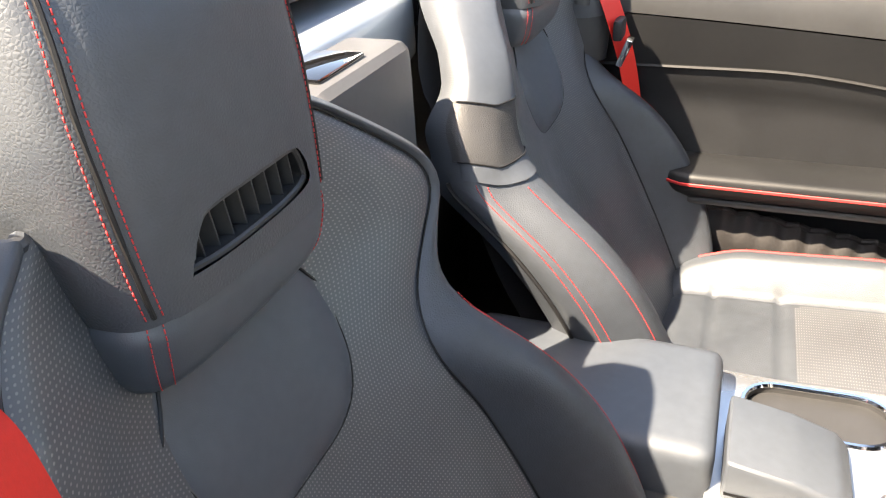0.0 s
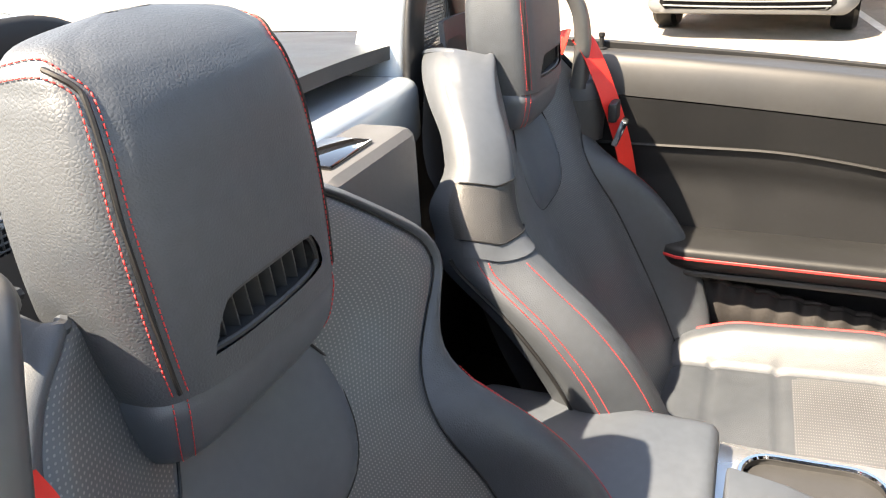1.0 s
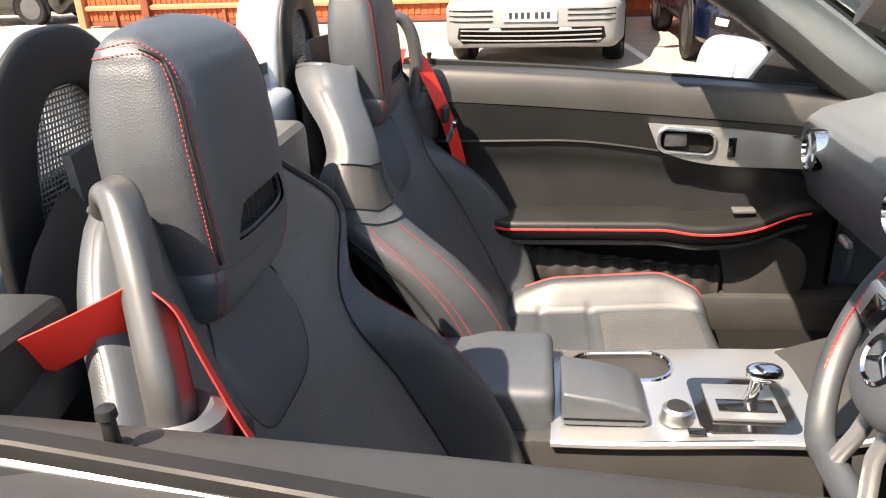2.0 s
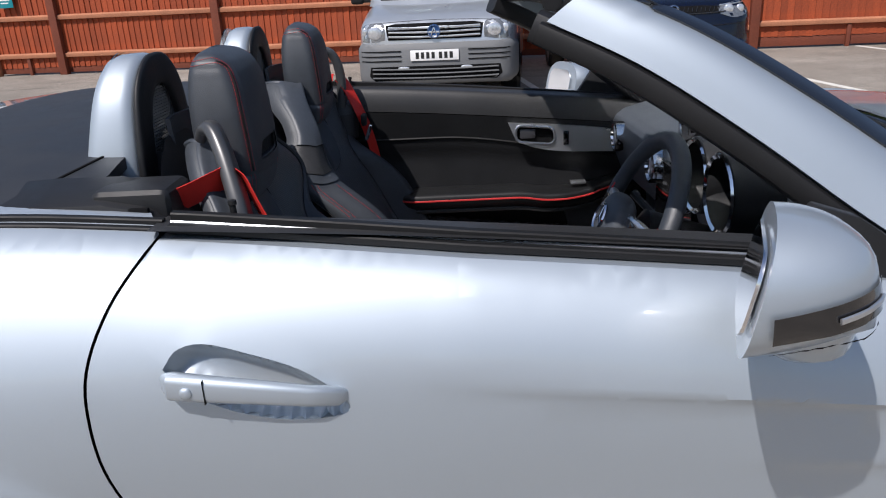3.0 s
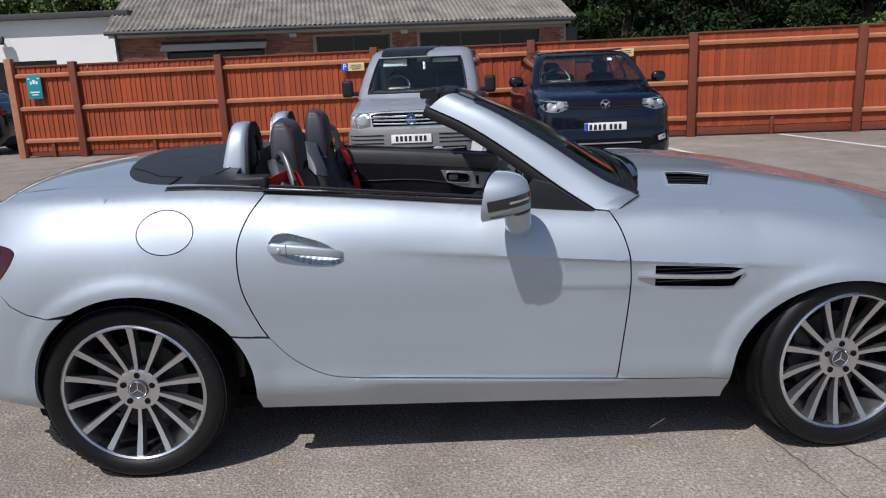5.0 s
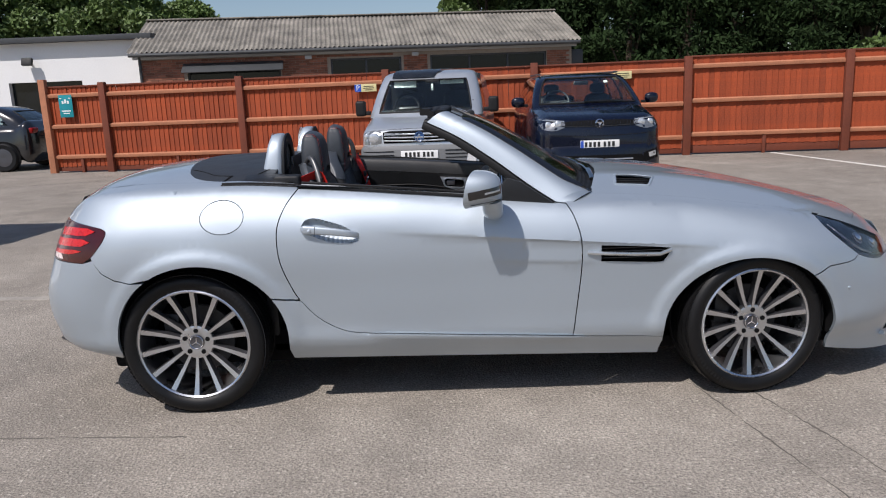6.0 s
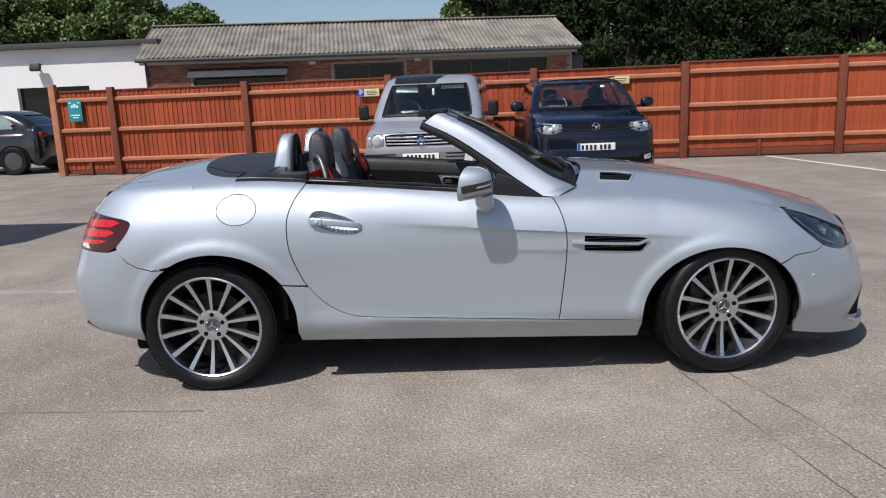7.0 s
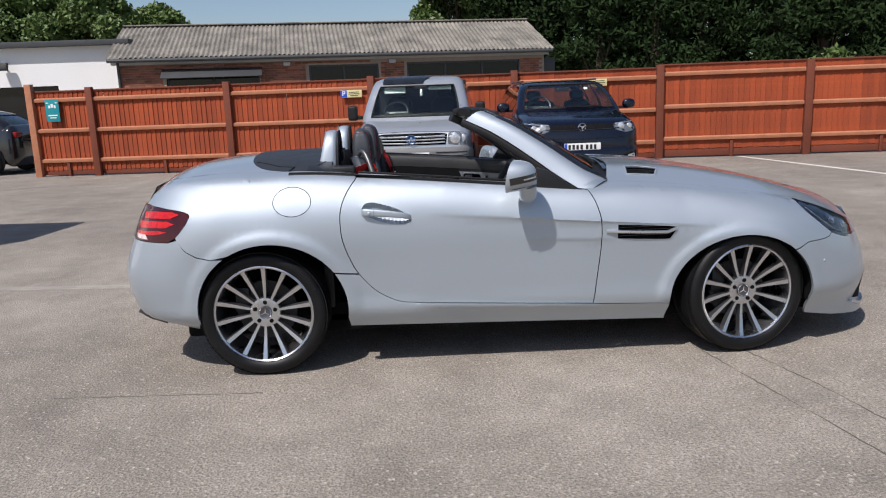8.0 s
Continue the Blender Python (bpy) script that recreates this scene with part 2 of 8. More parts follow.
LAMP_GLASS = glass_mat("lamp_glass", (0.95, 0.96, 0.97))
RED_LENS = mat("red_lens", (0.20, 0.002, 0.002), 0.3, var=0.5, scale=22, fine=90, coat=0.3, spec=0.2)
DARK_RED = mat("dark_red_lens", (0.045, 0.001, 0.0015), 0.25, var=0.4, scale=14, fine=60, coat=0.6, spec=0.3)
RED_BRIGHT = mat("bright_red_lens", (0.50, 0.008, 0.006), 0.3, var=0.35, scale=26, fine=110, coat=0.5, spec=0.3)
LAMP_PALE = mat("pale_lens", (0.62, 0.5, 0.48), 0.3, var=0.3, scale=40, coat=0.5)
PIANO = mat("gloss_black", (0.008, 0.008, 0.009), 0.06, var=0.1, coat=1.0)


def asphalt():
    m = bpy.data.materials.new("worn_asphalt")
    m.use_nodes = True
    n, l = m.node_tree.nodes, m.node_tree.links
    b = n["Principled BSDF"]
    tc = n.new("ShaderNodeTexCoord")
    def noise_at(scale, detail=5, rough=0.6):
        k = n.new("ShaderNodeTexNoise")
        k.inputs["Scale"].default_value, k.inputs["Detail"].default_value, k.inputs["Roughness"].default_value = scale, detail, rough
        l.new(tc.outputs["Object"], k.inputs["Vector"])
        return k
    vor = n.new("ShaderNodeTexVoronoi")
    vor.inputs["Scale"].default_value = 95
    l.new(tc.outputs["Object"], vor.inputs["Vector"])
    big, mid, fine = noise_at(0.35, 6), noise_at(2.2, 8, 0.7), noise_at(85, 6, 0.85)
    r1 = n.new("ShaderNodeValToRGB")
    r1.color_ramp.elements[0].position, r1.color_ramp.elements[1].position = 0.32, 0.72
    r1.color_ramp.elements[0].color, r1.color_ramp.elements[1].color = (0.175, 0.153, 0.128, 1), (0.30, 0.268, 0.228, 1)
    l.new(big.outputs[0], r1.inputs[0])
    mx = n.new("ShaderNodeMixRGB")
    mx.blend_type = "OVERLAY"
    mx.inputs[0].default_value = 0.6
    l.new(r1.outputs[0], mx.inputs[1])
    l.new(mid.outputs[0], mx.inputs[2])
    mx2 = n.new("ShaderNodeMixRGB")
    mx2.blend_type = "OVERLAY"
    mx2.inputs[0].default_value = 1.0
    l.new(mx.outputs[0], mx2.inputs[1])
    grit = n.new("ShaderNodeMapRange")
    grit.inputs[1].default_value, grit.inputs[2].default_value = 0.30, 0.70
    l.new(fine.outputs[0], grit.inputs[0])
    l.new(grit.outputs[0], mx2.inputs[2])
    st = n.new("ShaderNodeValToRGB")
    st.color_ramp.elements[0].position, st.color_ramp.elements[1].position = 0.82, 0.93
    st.color_ramp.elements[0].color, st.color_ramp.elements[1].color = (0, 0, 0, 1), (1, 1, 1, 1)
    l.new(vor.outputs["Color"], st.inputs[0])
    mx3 = n.new("ShaderNodeMixRGB")
    l.new(st.outputs[0], mx3.inputs[0])
    l.new(mx2.outputs[0], mx3.inputs[1])
    mx3.inputs[2].default_value = (0.42, 0.38, 0.325, 1)
    l.new(mx3.outputs[0], b.inputs["Base Color"])
    b.inputs["Roughness"].default_value = 0.85
    bp = n.new("ShaderNodeBump")
    bp.inputs["Strength"].default_value, bp.inputs["Distance"].default_value = 0.6, 0.006
    l.new(vor.outputs["Distance"], bp.inputs["Height"])
    l.new(bp.outputs[0], b.inputs["Normal"])
    return m


ASPHALT = asphalt()
FENCE_WOOD = mat("red_brown_fence_stain", (0.30, 0.052, 0.012), 0.75, var=0.30, scale=2.5, fine=40, bump=0.3, bscale=80)
FENCE_DARK = mat("dark_red_fence_stain", (0.15, 0.036, 0.016), 0.75, var=0.25, scale=3, fine=40, bump=0.3, bscale=80)
# rails: sunlight on their tops put into a paler colour; end post shares it
LIT_RAIL_WOOD = mat("pale_post_lit_rail_wood", (0.38, 0.155, 0.08), 0.8, var=0.25, scale=4, fine=40, bump=0.3, bscale=80)


def vary(m, lo, hi):
    """Each object takes its own shade of the material."""
    n, l = m.node_tree.nodes, m.node_tree.links
    b = n["Principled BSDF"]
    src = b.inputs["Base Color"].links[0].from_socket
    info, rg, sc = n.new("ShaderNodeObjectInfo"), n.new("ShaderNodeMapRange"), n.new("ShaderNodeVectorMath")
    rg.inputs[3].default_value, rg.inputs[4].default_value = lo, hi
    sc.operation = "SCALE"
    l.new(info.outputs["Random"], rg.inputs[0])
    l.new(src, sc.inputs[0])
    l.new(rg.outputs[0], sc.inputs["Scale"])
    l.new(sc.outputs[0], b.inputs["Base Color"])


vary(FENCE_WOOD, 0.78, 1.14)
LINE_WHITE = mat("worn_white_line_paint", (0.62, 0.6, 0.55), 0.8, var=0.25, scale=9, fine=80)
BRICK = mat("red_brown_brick", (0.25, 0.10, 0.06), 0.85, var=0.3, scale=5, fine=40, bump=0.3, bscale=60)
vary(BRICK, 0.55, 1.35)
MORTAR = mat("pale_mortar", (0.30, 0.25, 0.2), 0.9, var=0.2)
ROOF_SHEET = mat("weathered_cement_sheet", (0.19, 0.175, 0.15), 0.9, var=0.75, scale=1.6, fine=14, bump=0.3, bscale=40)
WHITE_WALL = mat("white_painted_render", (0.75, 0.75, 0.74), 0.8, var=0.05, scale=0.8, fine=20)
DARK_GLASS = mat("dark_window_glass", (0.010, 0.012, 0.013), 0.08, var=0.3, scale=2, coat=0.0, spec=0.35)
GREY_FRAME = mat("dark_grey_frame", (0.05, 0.053, 0.056), 0.5, var=0.1)
FASCIA = mat("pale_grey_fascia", (0.42, 0.42, 0.41), 0.6, var=0.1)
LEAF = mat("summer_leaves", (0.085, 0.135, 0.030), 0.6, var=0.5, scale=0.8, fine=9)
CONIFER = mat("dark_conifer_leaves", (0.018, 0.034, 0.0105), 0.85, var=0.7, scale=0.9, fine=7, spec=0.15)
BARK = mat("bark", (0.07, 0.05, 0.035), 0.9, var=0.3, bump=0.5, bscale=30)
PLATE_WHITE = mat("white_plate", (0.75, 0.75, 0.74), 0.4, var=0.03)
INK = mat("black_print", (0.012, 0.012, 0.012), 0.5, var=0.05)

# ---- ground ----
bm = bmesh.new()
bmesh.ops.create_grid(bm, x_segments=40, y_segments=40, size=400)
tagged(part("ground", bm, ASPHALT), "weathered grey-brown asphalt of a sunny car park", "ground", kind="structure")


def ground_line(pts, w):
    p0, p1 = Vector((*pts[0], 0)), Vector((*pts[1], 0))
    d = (p1 - p0).normalized()
    s = Vector((-d.y, d.x, 0)) * w / 2
    return slab([(p0 + s)[:2], (p0 - s)[:2], (p1 - s)[:2], (p1 + s)[:2]], 0.0, 0.004)


for a, c in (((6.15, 10.35), (6.75, 5.9)), ((3.55, 9.6), (4.05, 5.4)), ((0.5, 9.9), (0.9, 5.6)), ((-2.5, 10.2), (-2.1, 5.8)), ((9.3, 9.9), (9.8, 5.6))):
    tagged(part("bay_line", ground_line((a, c), 0.09), LINE_WHITE), "worn white painted parking bay line on asphalt", "road marking", group="parking bay lines", kind="structure")


OLD_LINE = mat("old_line_paint", (0.30, 0.275, 0.24), 0.85, var=0.3, scale=5, fine=60)
tagged(part("old_line", ground_line(((-6.4, 1.60), (-2.0, 1.19)), 0.09), OLD_LINE), "almost worn-away painted line on asphalt", "road marking", kind="structure")


# ---- fence ----
def fence_y(x):
    return 11.25 - 0.115 * (x + 1.21)


POSTS = [-8.48, -7.17, -4.22, -1.21, 1.70, 4.58, 7.45, 10.35, 13.2, 16.1, 19.0]
FA = math.atan(-0.115)
fence = thing("fence", "red-brown stained close-board timber fence with three rails", "fence", (0, 0, 0))
board_me = None
rng = random.Random(4)
for k, x in enumerate(POSTS):
    first = k == 0
    b = box((0, 0, 0.98 if first else 0.93), (0.14, 0.12, 1.96 if first else 1.86), 0.008)
    o = part("post", b, LIT_RAIL_WOOD if first else FENCE_DARK, fence, "weathered grey-brown end post" if first else "")
    o.matrix_local = pose(x, fence_y(x) - 0.03, 0, 0, 0, math.degrees(FA))
for k in range(len(POSTS) - 1):
    x0, x1 = POSTS[k] + 0.07, POSTS[k + 1] - 0.07
    L = (x1 - x0) / math.cos(FA)
    xm = (x0 + x1) / 2
    rise = 0.0 if x1 < 5 else 0.05
    for zz in (0.34, 0.98, 1.62):
        pr = [(-0.045, -0.04), (0.0, -0.045), (0.0, 0.045), (-0.05, 0.02)]
        b = slab([(y, z) for y, z in pr], -L / 2, L / 2, 0.004, axis="x")
        bmesh.ops.translate(b, vec=(0, 0.0, 0), verts=b.verts)
        o = part("rail", b, LIT_RAIL_WOOD, fence)
        o.matrix_local = pose(xm, fence_y(xm), zz + rise, 0, 0, math.degrees(FA))
    b = box((0, 0.035, 0.11), (L, 0.03, 0.16), 0.004)
    o = part("gravel_board", b, FENCE_DARK, fence)
    o.matrix_local = pose(xm, fence_y(xm), 0, 0, 0, math.degrees(FA))
    b = box((0, 0.02, 1.80 + rise), (L, 0.07, 0.03), 0.004)
    o = part("capping", b, FENCE_DARK, fence)
    o.matrix_local = pose(xm, fence_y(xm), 0, 0, 0, math.degrees(FA))
    b = box((0, 0.0, 0.17), (0.06, 0.06, 0.34), 0.004)
    o = part("centre_stub", b, FENCE_DARK, fence)
    o.matrix_local = pose(xm, fence_y(xm), 0, 0, 0, math.degrees(FA))
    n = int(L / 0.104)
    for i in range(n):
        if board_me is None:
            b = slab([(-0.056, 0.004), (0.054, -0.011), (0.056, 0.010), (-0.056, 0.012)], 0.13, 1.79)
            o = part("board", b, FENCE_WOOD, fence, smooth=False)
            board_me = o.data
        else:
            o = new("board", board_me)
            o.parent = fence
        xx = x0 + (i + 0.5) * (x1 - x0) / n
        o.matrix_local = pose(xx, fence_y(xx) + 0.014 + rng.uniform(0, 0.005), rise + rng.uniform(-0.006, 0.006), 0, rng.uniform(-0.25, 0.25), math.degrees(FA) + rng.uniform(-2.0, 2.0))

# ---- the silver roadster: surface of the body ----
shoulder = curve_of([(-1.82, 0.88), (-1.7, 0.945), (-1.5, 0.978), (-1.2, 0.988), (-0.95, 0.988), (-0.72, 0.972), (-0.4, 0.946), (0.0, 0.908), (0.3, 0.878), (0.43, 0.868), (0.6, 0.868), (0.9, 0.85), (1.2, 0.808), (1.4, 0.782), (1.5, 0.762), (1.6, 0.737), (1.7, 0.704), (1.8, 0.664), (1.87, 0.634), (1.95, 0.600), (2.05, 0.55)])
crown = curve_of([(-1.84, 0.905), (-1.76, 0.978), (-1.66, 1.018), (-1.5, 1.043), (-1.3, 1.058), (-0.9, 1.062), (0.3, 0.965), (0.65, 0.957), (0.93, 0.94), (1.24, 0.892), (1.55, 0.824), (1.8, 0.756), (1.95, 0.705), (2.05, 0.63)])
rear_end = curve_of([(0.1, -1.70), (0.21, -1.74), (0.28, -1.91), (0.38, -1.97), (0.52, -1.985), (0.66, -1.94), (0.84, -1.865), (0.93, -1.81), (1.02, -1.76)])
front_end = curve_of([(0.08, 2.08), (0.11, 2.085), (0.15, 2.07), (0.265, 2.06), (0.355, 2.065), (0.475, 2.035), (0.52, 2.018), (0.594, 1.99), (0.668, 1.94), (0.75, 1.78), (0.8, 1.66)])
side_base = curve_of([(0.08, 0.74), (0.15, 0.775), (0.22, 0.805), (0.29, 0.858), (0.40, 0.868), (0.55, 0.878), (0.70, 0.888), (0.80, 0.884), (0.9, 0.872), (1.0, 0.862)])
ARCH_R, ARCH_F = (-1.16, 0.335, 0.368, 0.342), (1.19, 0.30, 0.368, 0.32)  # centre, and half length and height


def crease_z(x):
    return 0.766 - 0.0815 * (x + 0.1)


def half_width(x, z):
    """Half the body's width at length x and height z."""
    y = side_base(z)
    y += 0.026 * math.exp(-((x + 1.2) / 0.42) ** 2 - ((z - 0.70) / 0.2) ** 2)
    y += 0.016 * math.exp(-((x - 1.22) / 0.36) ** 2 - ((z - 0.62) / 0.17) ** 2)
    a = min(max((x + 0.35) / 0.5, 0), 1) * min(max((1.05 - x) / 0.3, 0), 1)
    d = z - crease_z(x)
    if d > 0:
        y += 0.009 * a * math.exp(-d / 0.05)
    else:
        y += 0.009 * a * max(0, 1 + d / 0.014)
    d = z - (0.643 - 0.0546 * (x - 0.234))
    if -0.014 < d < 0.2:
        y += 0.0045 * smooth01((x - 0.02) / 0.2) * smooth01((0.56 - x) / 0.12) * (math.exp(-d / 0.04) if d > 0 else 1 + d / 0.014)
    for cx, cz, rx, rz in (ARCH_R, ARCH_F):
        q = math.hypot((x - cx) / rx, (z - cz) / rz)
        if z > cz - 0.1 and q < 1.4:
            y += 0.013 * (1 - smooth01((q - 1.07) / 0.15)) * smooth01((z - cz + 0.1) / 0.15)
    run = smooth01((x + 0.50) / 0.15) * smooth01((0.52 - x) / 0.1)
    dz = z - (0.3425 - 0.0540 * (x + 0.43))
    if dz < 0.16:
        y += run * (0.009 * smooth01((dz + 0.035) / 0.02) if dz < 0 else -0.007 * math.exp(-dz / 0.035))
    zs = shoulder(x)
    h = max(zs - z, 0.0)
    rz, ry = (0.20, 0.115) if x < -0.7 else (0.15, 0.085)
    if -0.7 <= x < -0.3:
        k = (x + 0.7) / 0.4
        rz, ry = 0.20 - 0.05 * k, 0.115 - 0.03 * k
    if x > 0.4:
        k = min((x - 0.4) / 0.5, 1)
        rz, ry = 0.15 + 0.1 * k, 0.085 + 0.06 * k
    if h < rz:
        y -= ry * (1 - math.sqrt(max(0, 1 - (1 - h / rz) ** 2)))
    zz = min(max(z, 0.1), 1.0)
    for d, D, yc, p, q in ((x - rear_end(zz), 0.52, 0.42, 2.3, 0.5), (front_end(min(zz, 0.8)) - x, 0.62, 0.40, 2.0, 0.625)):
        if d < D:
            t = max(d, 0.0) / D
            y = yc + (y - yc) * (1 - (1 - t) ** p) ** q
    return y


def side(x, z, out=0.0):
    return Vector((x, -half_width(x, z) - out, z))


def edge_y(x):
    return half_width(x, shoulder(x))


def top(x, y):
    zs, zc, ys = shoulder(x), crown(x), edge_y(x)
    t = min(abs(y) / ys, 1.0)
    z = zs + (zc - zs) * (1 - t ** 2.0) * (1.0 + 0.25 * t * t)
    if x > 0.3:
        z += 0.012 * math.exp(-((abs(y) - 0.42) / 0.12) ** 2) * min((x - 0.3) / 0.5, 1) * max(0, min(1, (1.8 - x) / 0.4))
    return Vector((x, y, z))


def arch(c, a0, a1, n=26, out=0.0):
    return [(c[0] + (c[2] + out) * math.cos(math.radians(a)), c[1] + (c[3] + out) * math.sin(math.radians(a))) for a in np.linspace(a0, a1, n)]


def shoulder_line(x0, x1, n=30):
    return [(x, shoulder(x) - 0.0004) for x in np.linspace(x0, x1, n)]


def on_shoulder(p):
    return p[1] > shoulder(p[0]) - 0.0015


def top_edge(x):
    return half_width(x, shoulder(x) - 0.0004)


def spline2(pts, n):
    return [(p.x, p.y) for p in smooth_path([(x, z, 0) for x, z in pts], n)]


DOOR_BACK = spline2([(-0.723, 0.971), (-0.770, 0.905), (-0.800, 0.831), (-0.806, 0.755), (-0.798, 0.674), (-0.770, 0.587), (-0.733, 0.511), (-0.655, 0.42), (-0.55, 0.361), (-0.43, 0.3425)], 44)
DOOR_FRONT = spline2([(0.433, 0.296), (0.451, 0.447), (0.467, 0.603), (0.465, 0.719), (0.443, 0.809), (0.415, 0.868)], 24)
low_back = [p for p in DOOR_BACK if p[1] < 0.50]
high_back = [p for p in DOOR_BACK if p[1] >= 0.50]
FLAP = [(-1.031 + 0.092 * math.cos(a), 0.873 + 0.069 * math.sin(a)) for a in np.linspace(0, 2 * math.pi, 40, endpoint=False)]
VENT = spline2([(0.548, 0.697), (0.70, 0.688), (0.822, 0.678), (0.838, 0.668), (0.815, 0.63), (0.79, 0.617), (0.66, 0.622), (0.548, 0.628)], 30)
HANDLE = spline2([(-0.702, 0.826), (-0.683, 0.849), (-0.647, 0.855), (-0.59, 0.841), (-0.532, 0.822), (-0.493, 0.799), (-0.462, 0.769), (-0.473, 0.752), (-0.537, 0.748), (-0.607, 0.762), (-0.676, 0.792)], 36)
LAMP_R = spline2([(-1.75, 0.860), (-1.64, 0.853), (-1.535, 0.836), (-1.535, 0.80), (-1.595, 0.73), (-1.645, 0.698)], 24)
HEAD_LOW = spline2([(1.532, 0.752), (1.545, 0.710), (1.607, 0.650), (1.682, 0.594)], 14)
QUARTER = shoulder_line(-0.7245, -1.765, 40) + [(-1.785, 0.90), (-1.80, 0.862)] + LAMP_R[1:-4] + [(-1.592, 0.70), (-1.555, 0.655), (-1.50, 0.625), (-1.435, 0.612)] + arch(ARCH_R, 125, 33)[1:] + [(-0.735, 0.508)] + high_back[::-1][:-1]
SILL = arch(ARCH_R, 32, -9, 14) + [(-0.79, 0.225), (0.818, 0.18)] + arch(ARCH_F, 189, 184, 3) + [(0.433, 0.294)] + low_back[::-1] + [(-0.734, 0.502)]
DOOR = DOOR_BACK + DOOR_FRONT + [(x, shoulder(x) - 0.001) for x in np.linspace(0.40, -0.70, 40)]
FENDER = DOOR_FRONT[:-1] + shoulder_line(0.416, 1.526, 40) + HEAD_LOW + [(1.655, 0.5775), (1.622, 0.571), (1.52, 0.566)] + arch(ARCH_F, 47, 184)
BUMPER_F = arch(ARCH_F, 46, 0, 18) + [(1.562, 0.24), (1.568, 0.17), (1.75, 0.135), (1.95, 0.105), (2.06, 0.10)] + [(front_end(z) - 0.002, z) for z in np.linspace(0.13, 0.555, 14)] + [(1.90, 0.554), (1.85, 0.551), (1.80, 0.554), (1.736, 0.571), (1.682, 0.592), (1.657, 0.575), (1.622, 0.569), (1.57, 0.566), (1.52, 0.563)]
BUMPER_R = arch(ARCH_R, 126, 188, 22) + [(-1.56, 0.23), (-1.66, 0.215), (-1.72, 0.22)] + [(rear_end(z) + 0.002, z) for z in np.linspace(0.24, 0.69, 14)] + [(-1.645, 0.696), (-1.595, 0.71), (-1.558, 0.655), (-1.503, 0.623), (-1.435, 0.610)]
TAIL = LAMP_R + [(rear_end(0.70) + 0.004, 0.697)] + [(rear_end(z) + 0.004, z) for z in (0.74, 0.79, 0.85)]
HEADLAMP = HEAD_LOW + [(1.736, 0.573), (1.80, 0.556), (1.85, 0.553), (1.878, 0.562), (1.876, 0.624)] + [(x, shoulder(x) - 0.004) for x in (1.85, 1.80, 1.75, 1.70, 1.65, 1.60, 1.56)]
LEDGE = [(x, 0.3425 - 0.0540 * (x + 0.43) + d) for x in np.arange(-0.75, 0.78, 0.025) for d in (-0.034, -0.024, -0.012, -0.004, 0.006, 0.014, 0.024, 0.04)]
FLARES = [p for c in (ARCH_R, ARCH_F) for o in (0.012, 0.026, 0.04, 0.055, 0.07, 0.085) for p in arch(c, 0, 180, 40, o)]
CREASES = [(x, crease_z(x) + d) for x in np.arange(-0.35, 1.05, 0.02) for d in (-0.0145, -0.007, 0.0, 0.008, 0.02)] + [(x, 0.643 - 0.0546 * (x - 0.234) + d) for x in np.arange(0.04, 0.56, 0.02) for d in (-0.0145, -0.007, 0.0, 0.01)]
NEAR_TOP = [(x, shoulder(x) - d) for x in np.arange(-1.75, 1.6, 0.03) for d in (0.004, 0.012, 0.024, 0.04)]
ENDS = [(front_end(z) - d, z) for z in np.arange(0.12, 0.66, 0.03) for d in (0.006, 0.016, 0.03, 0.05, 0.08)] + [(rear_end(z) + d, z) for z in np.arange(0.24, 0.9, 0.03) for d in (0.006, 0.016, 0.03, 0.05, 0.08)]

roadster = thing("roadster", "silver two-seat convertible roadster, roof down, black leather cabin", "car")


def inward(co):
    return Vector((0, 1, 0))


def both(name, make, material, label="", parent=None):
    """The same part on the near and on the far side."""
    a = part(name, make(), material, parent or roadster, label)
    c = part(name, mirror_y(make()), material, parent or roadster, label)
    return a, c


def join_top(bm, outline, lid_y, step=0.04):
    """Adds the upper face of a panel, over an outline in (x, y); it dips under the lid beyond lid_y(x)."""
    def under(x, y):
        d = max(0.0, lid_y(x) - 0.004 - abs(y))
        return top(x, y) - Vector((0, 0, min(0.003, 0.3 * d)))
    more = [(x, -lid_y(x) + o) for x in np.linspace(min(p[0] for p in outline), max(p[0] for p in outline), 44)[1:-1] for o in (-0.012, 0.004, 0.02)]
    t = skin(outline, under, step=step, extra=more)
    bm = merge(bm, t)
    bmesh.ops.remove_doubles(bm, verts=bm.verts, dist=0.004)
    bmesh.ops.recalc_face_normals(bm, faces=bm.faces)
    return bm


def quarter():
    b = skin(QUARTER, side, gap=0.0018, keep=on_shoulder, holes=[FLAP], extra=NEAR_TOP + FLARES)
    xs = np.linspace(-0.7245, -1.765, 40)
    line = [(x, -top_edge(x)) for x in xs]
    lid_y = curve_of([(-1.785, 0.44), (-1.765, 0.455), (-1.72, 0.50), (-1.60, 0.60), (-1.4, 0.655), (-1.2, 0.685), (-1.0, 0.70), (-0.9, 0.705), (-0.755, 0.71)])
    inner = [(x, 0.04 - lid_y(x)) for x in np.linspace(-1.74, -1.0, 12)] + [(-0.9, -0.69), (-0.755, -0.70)]
    b = join_top(b, line + inner, lid_y)
    return b


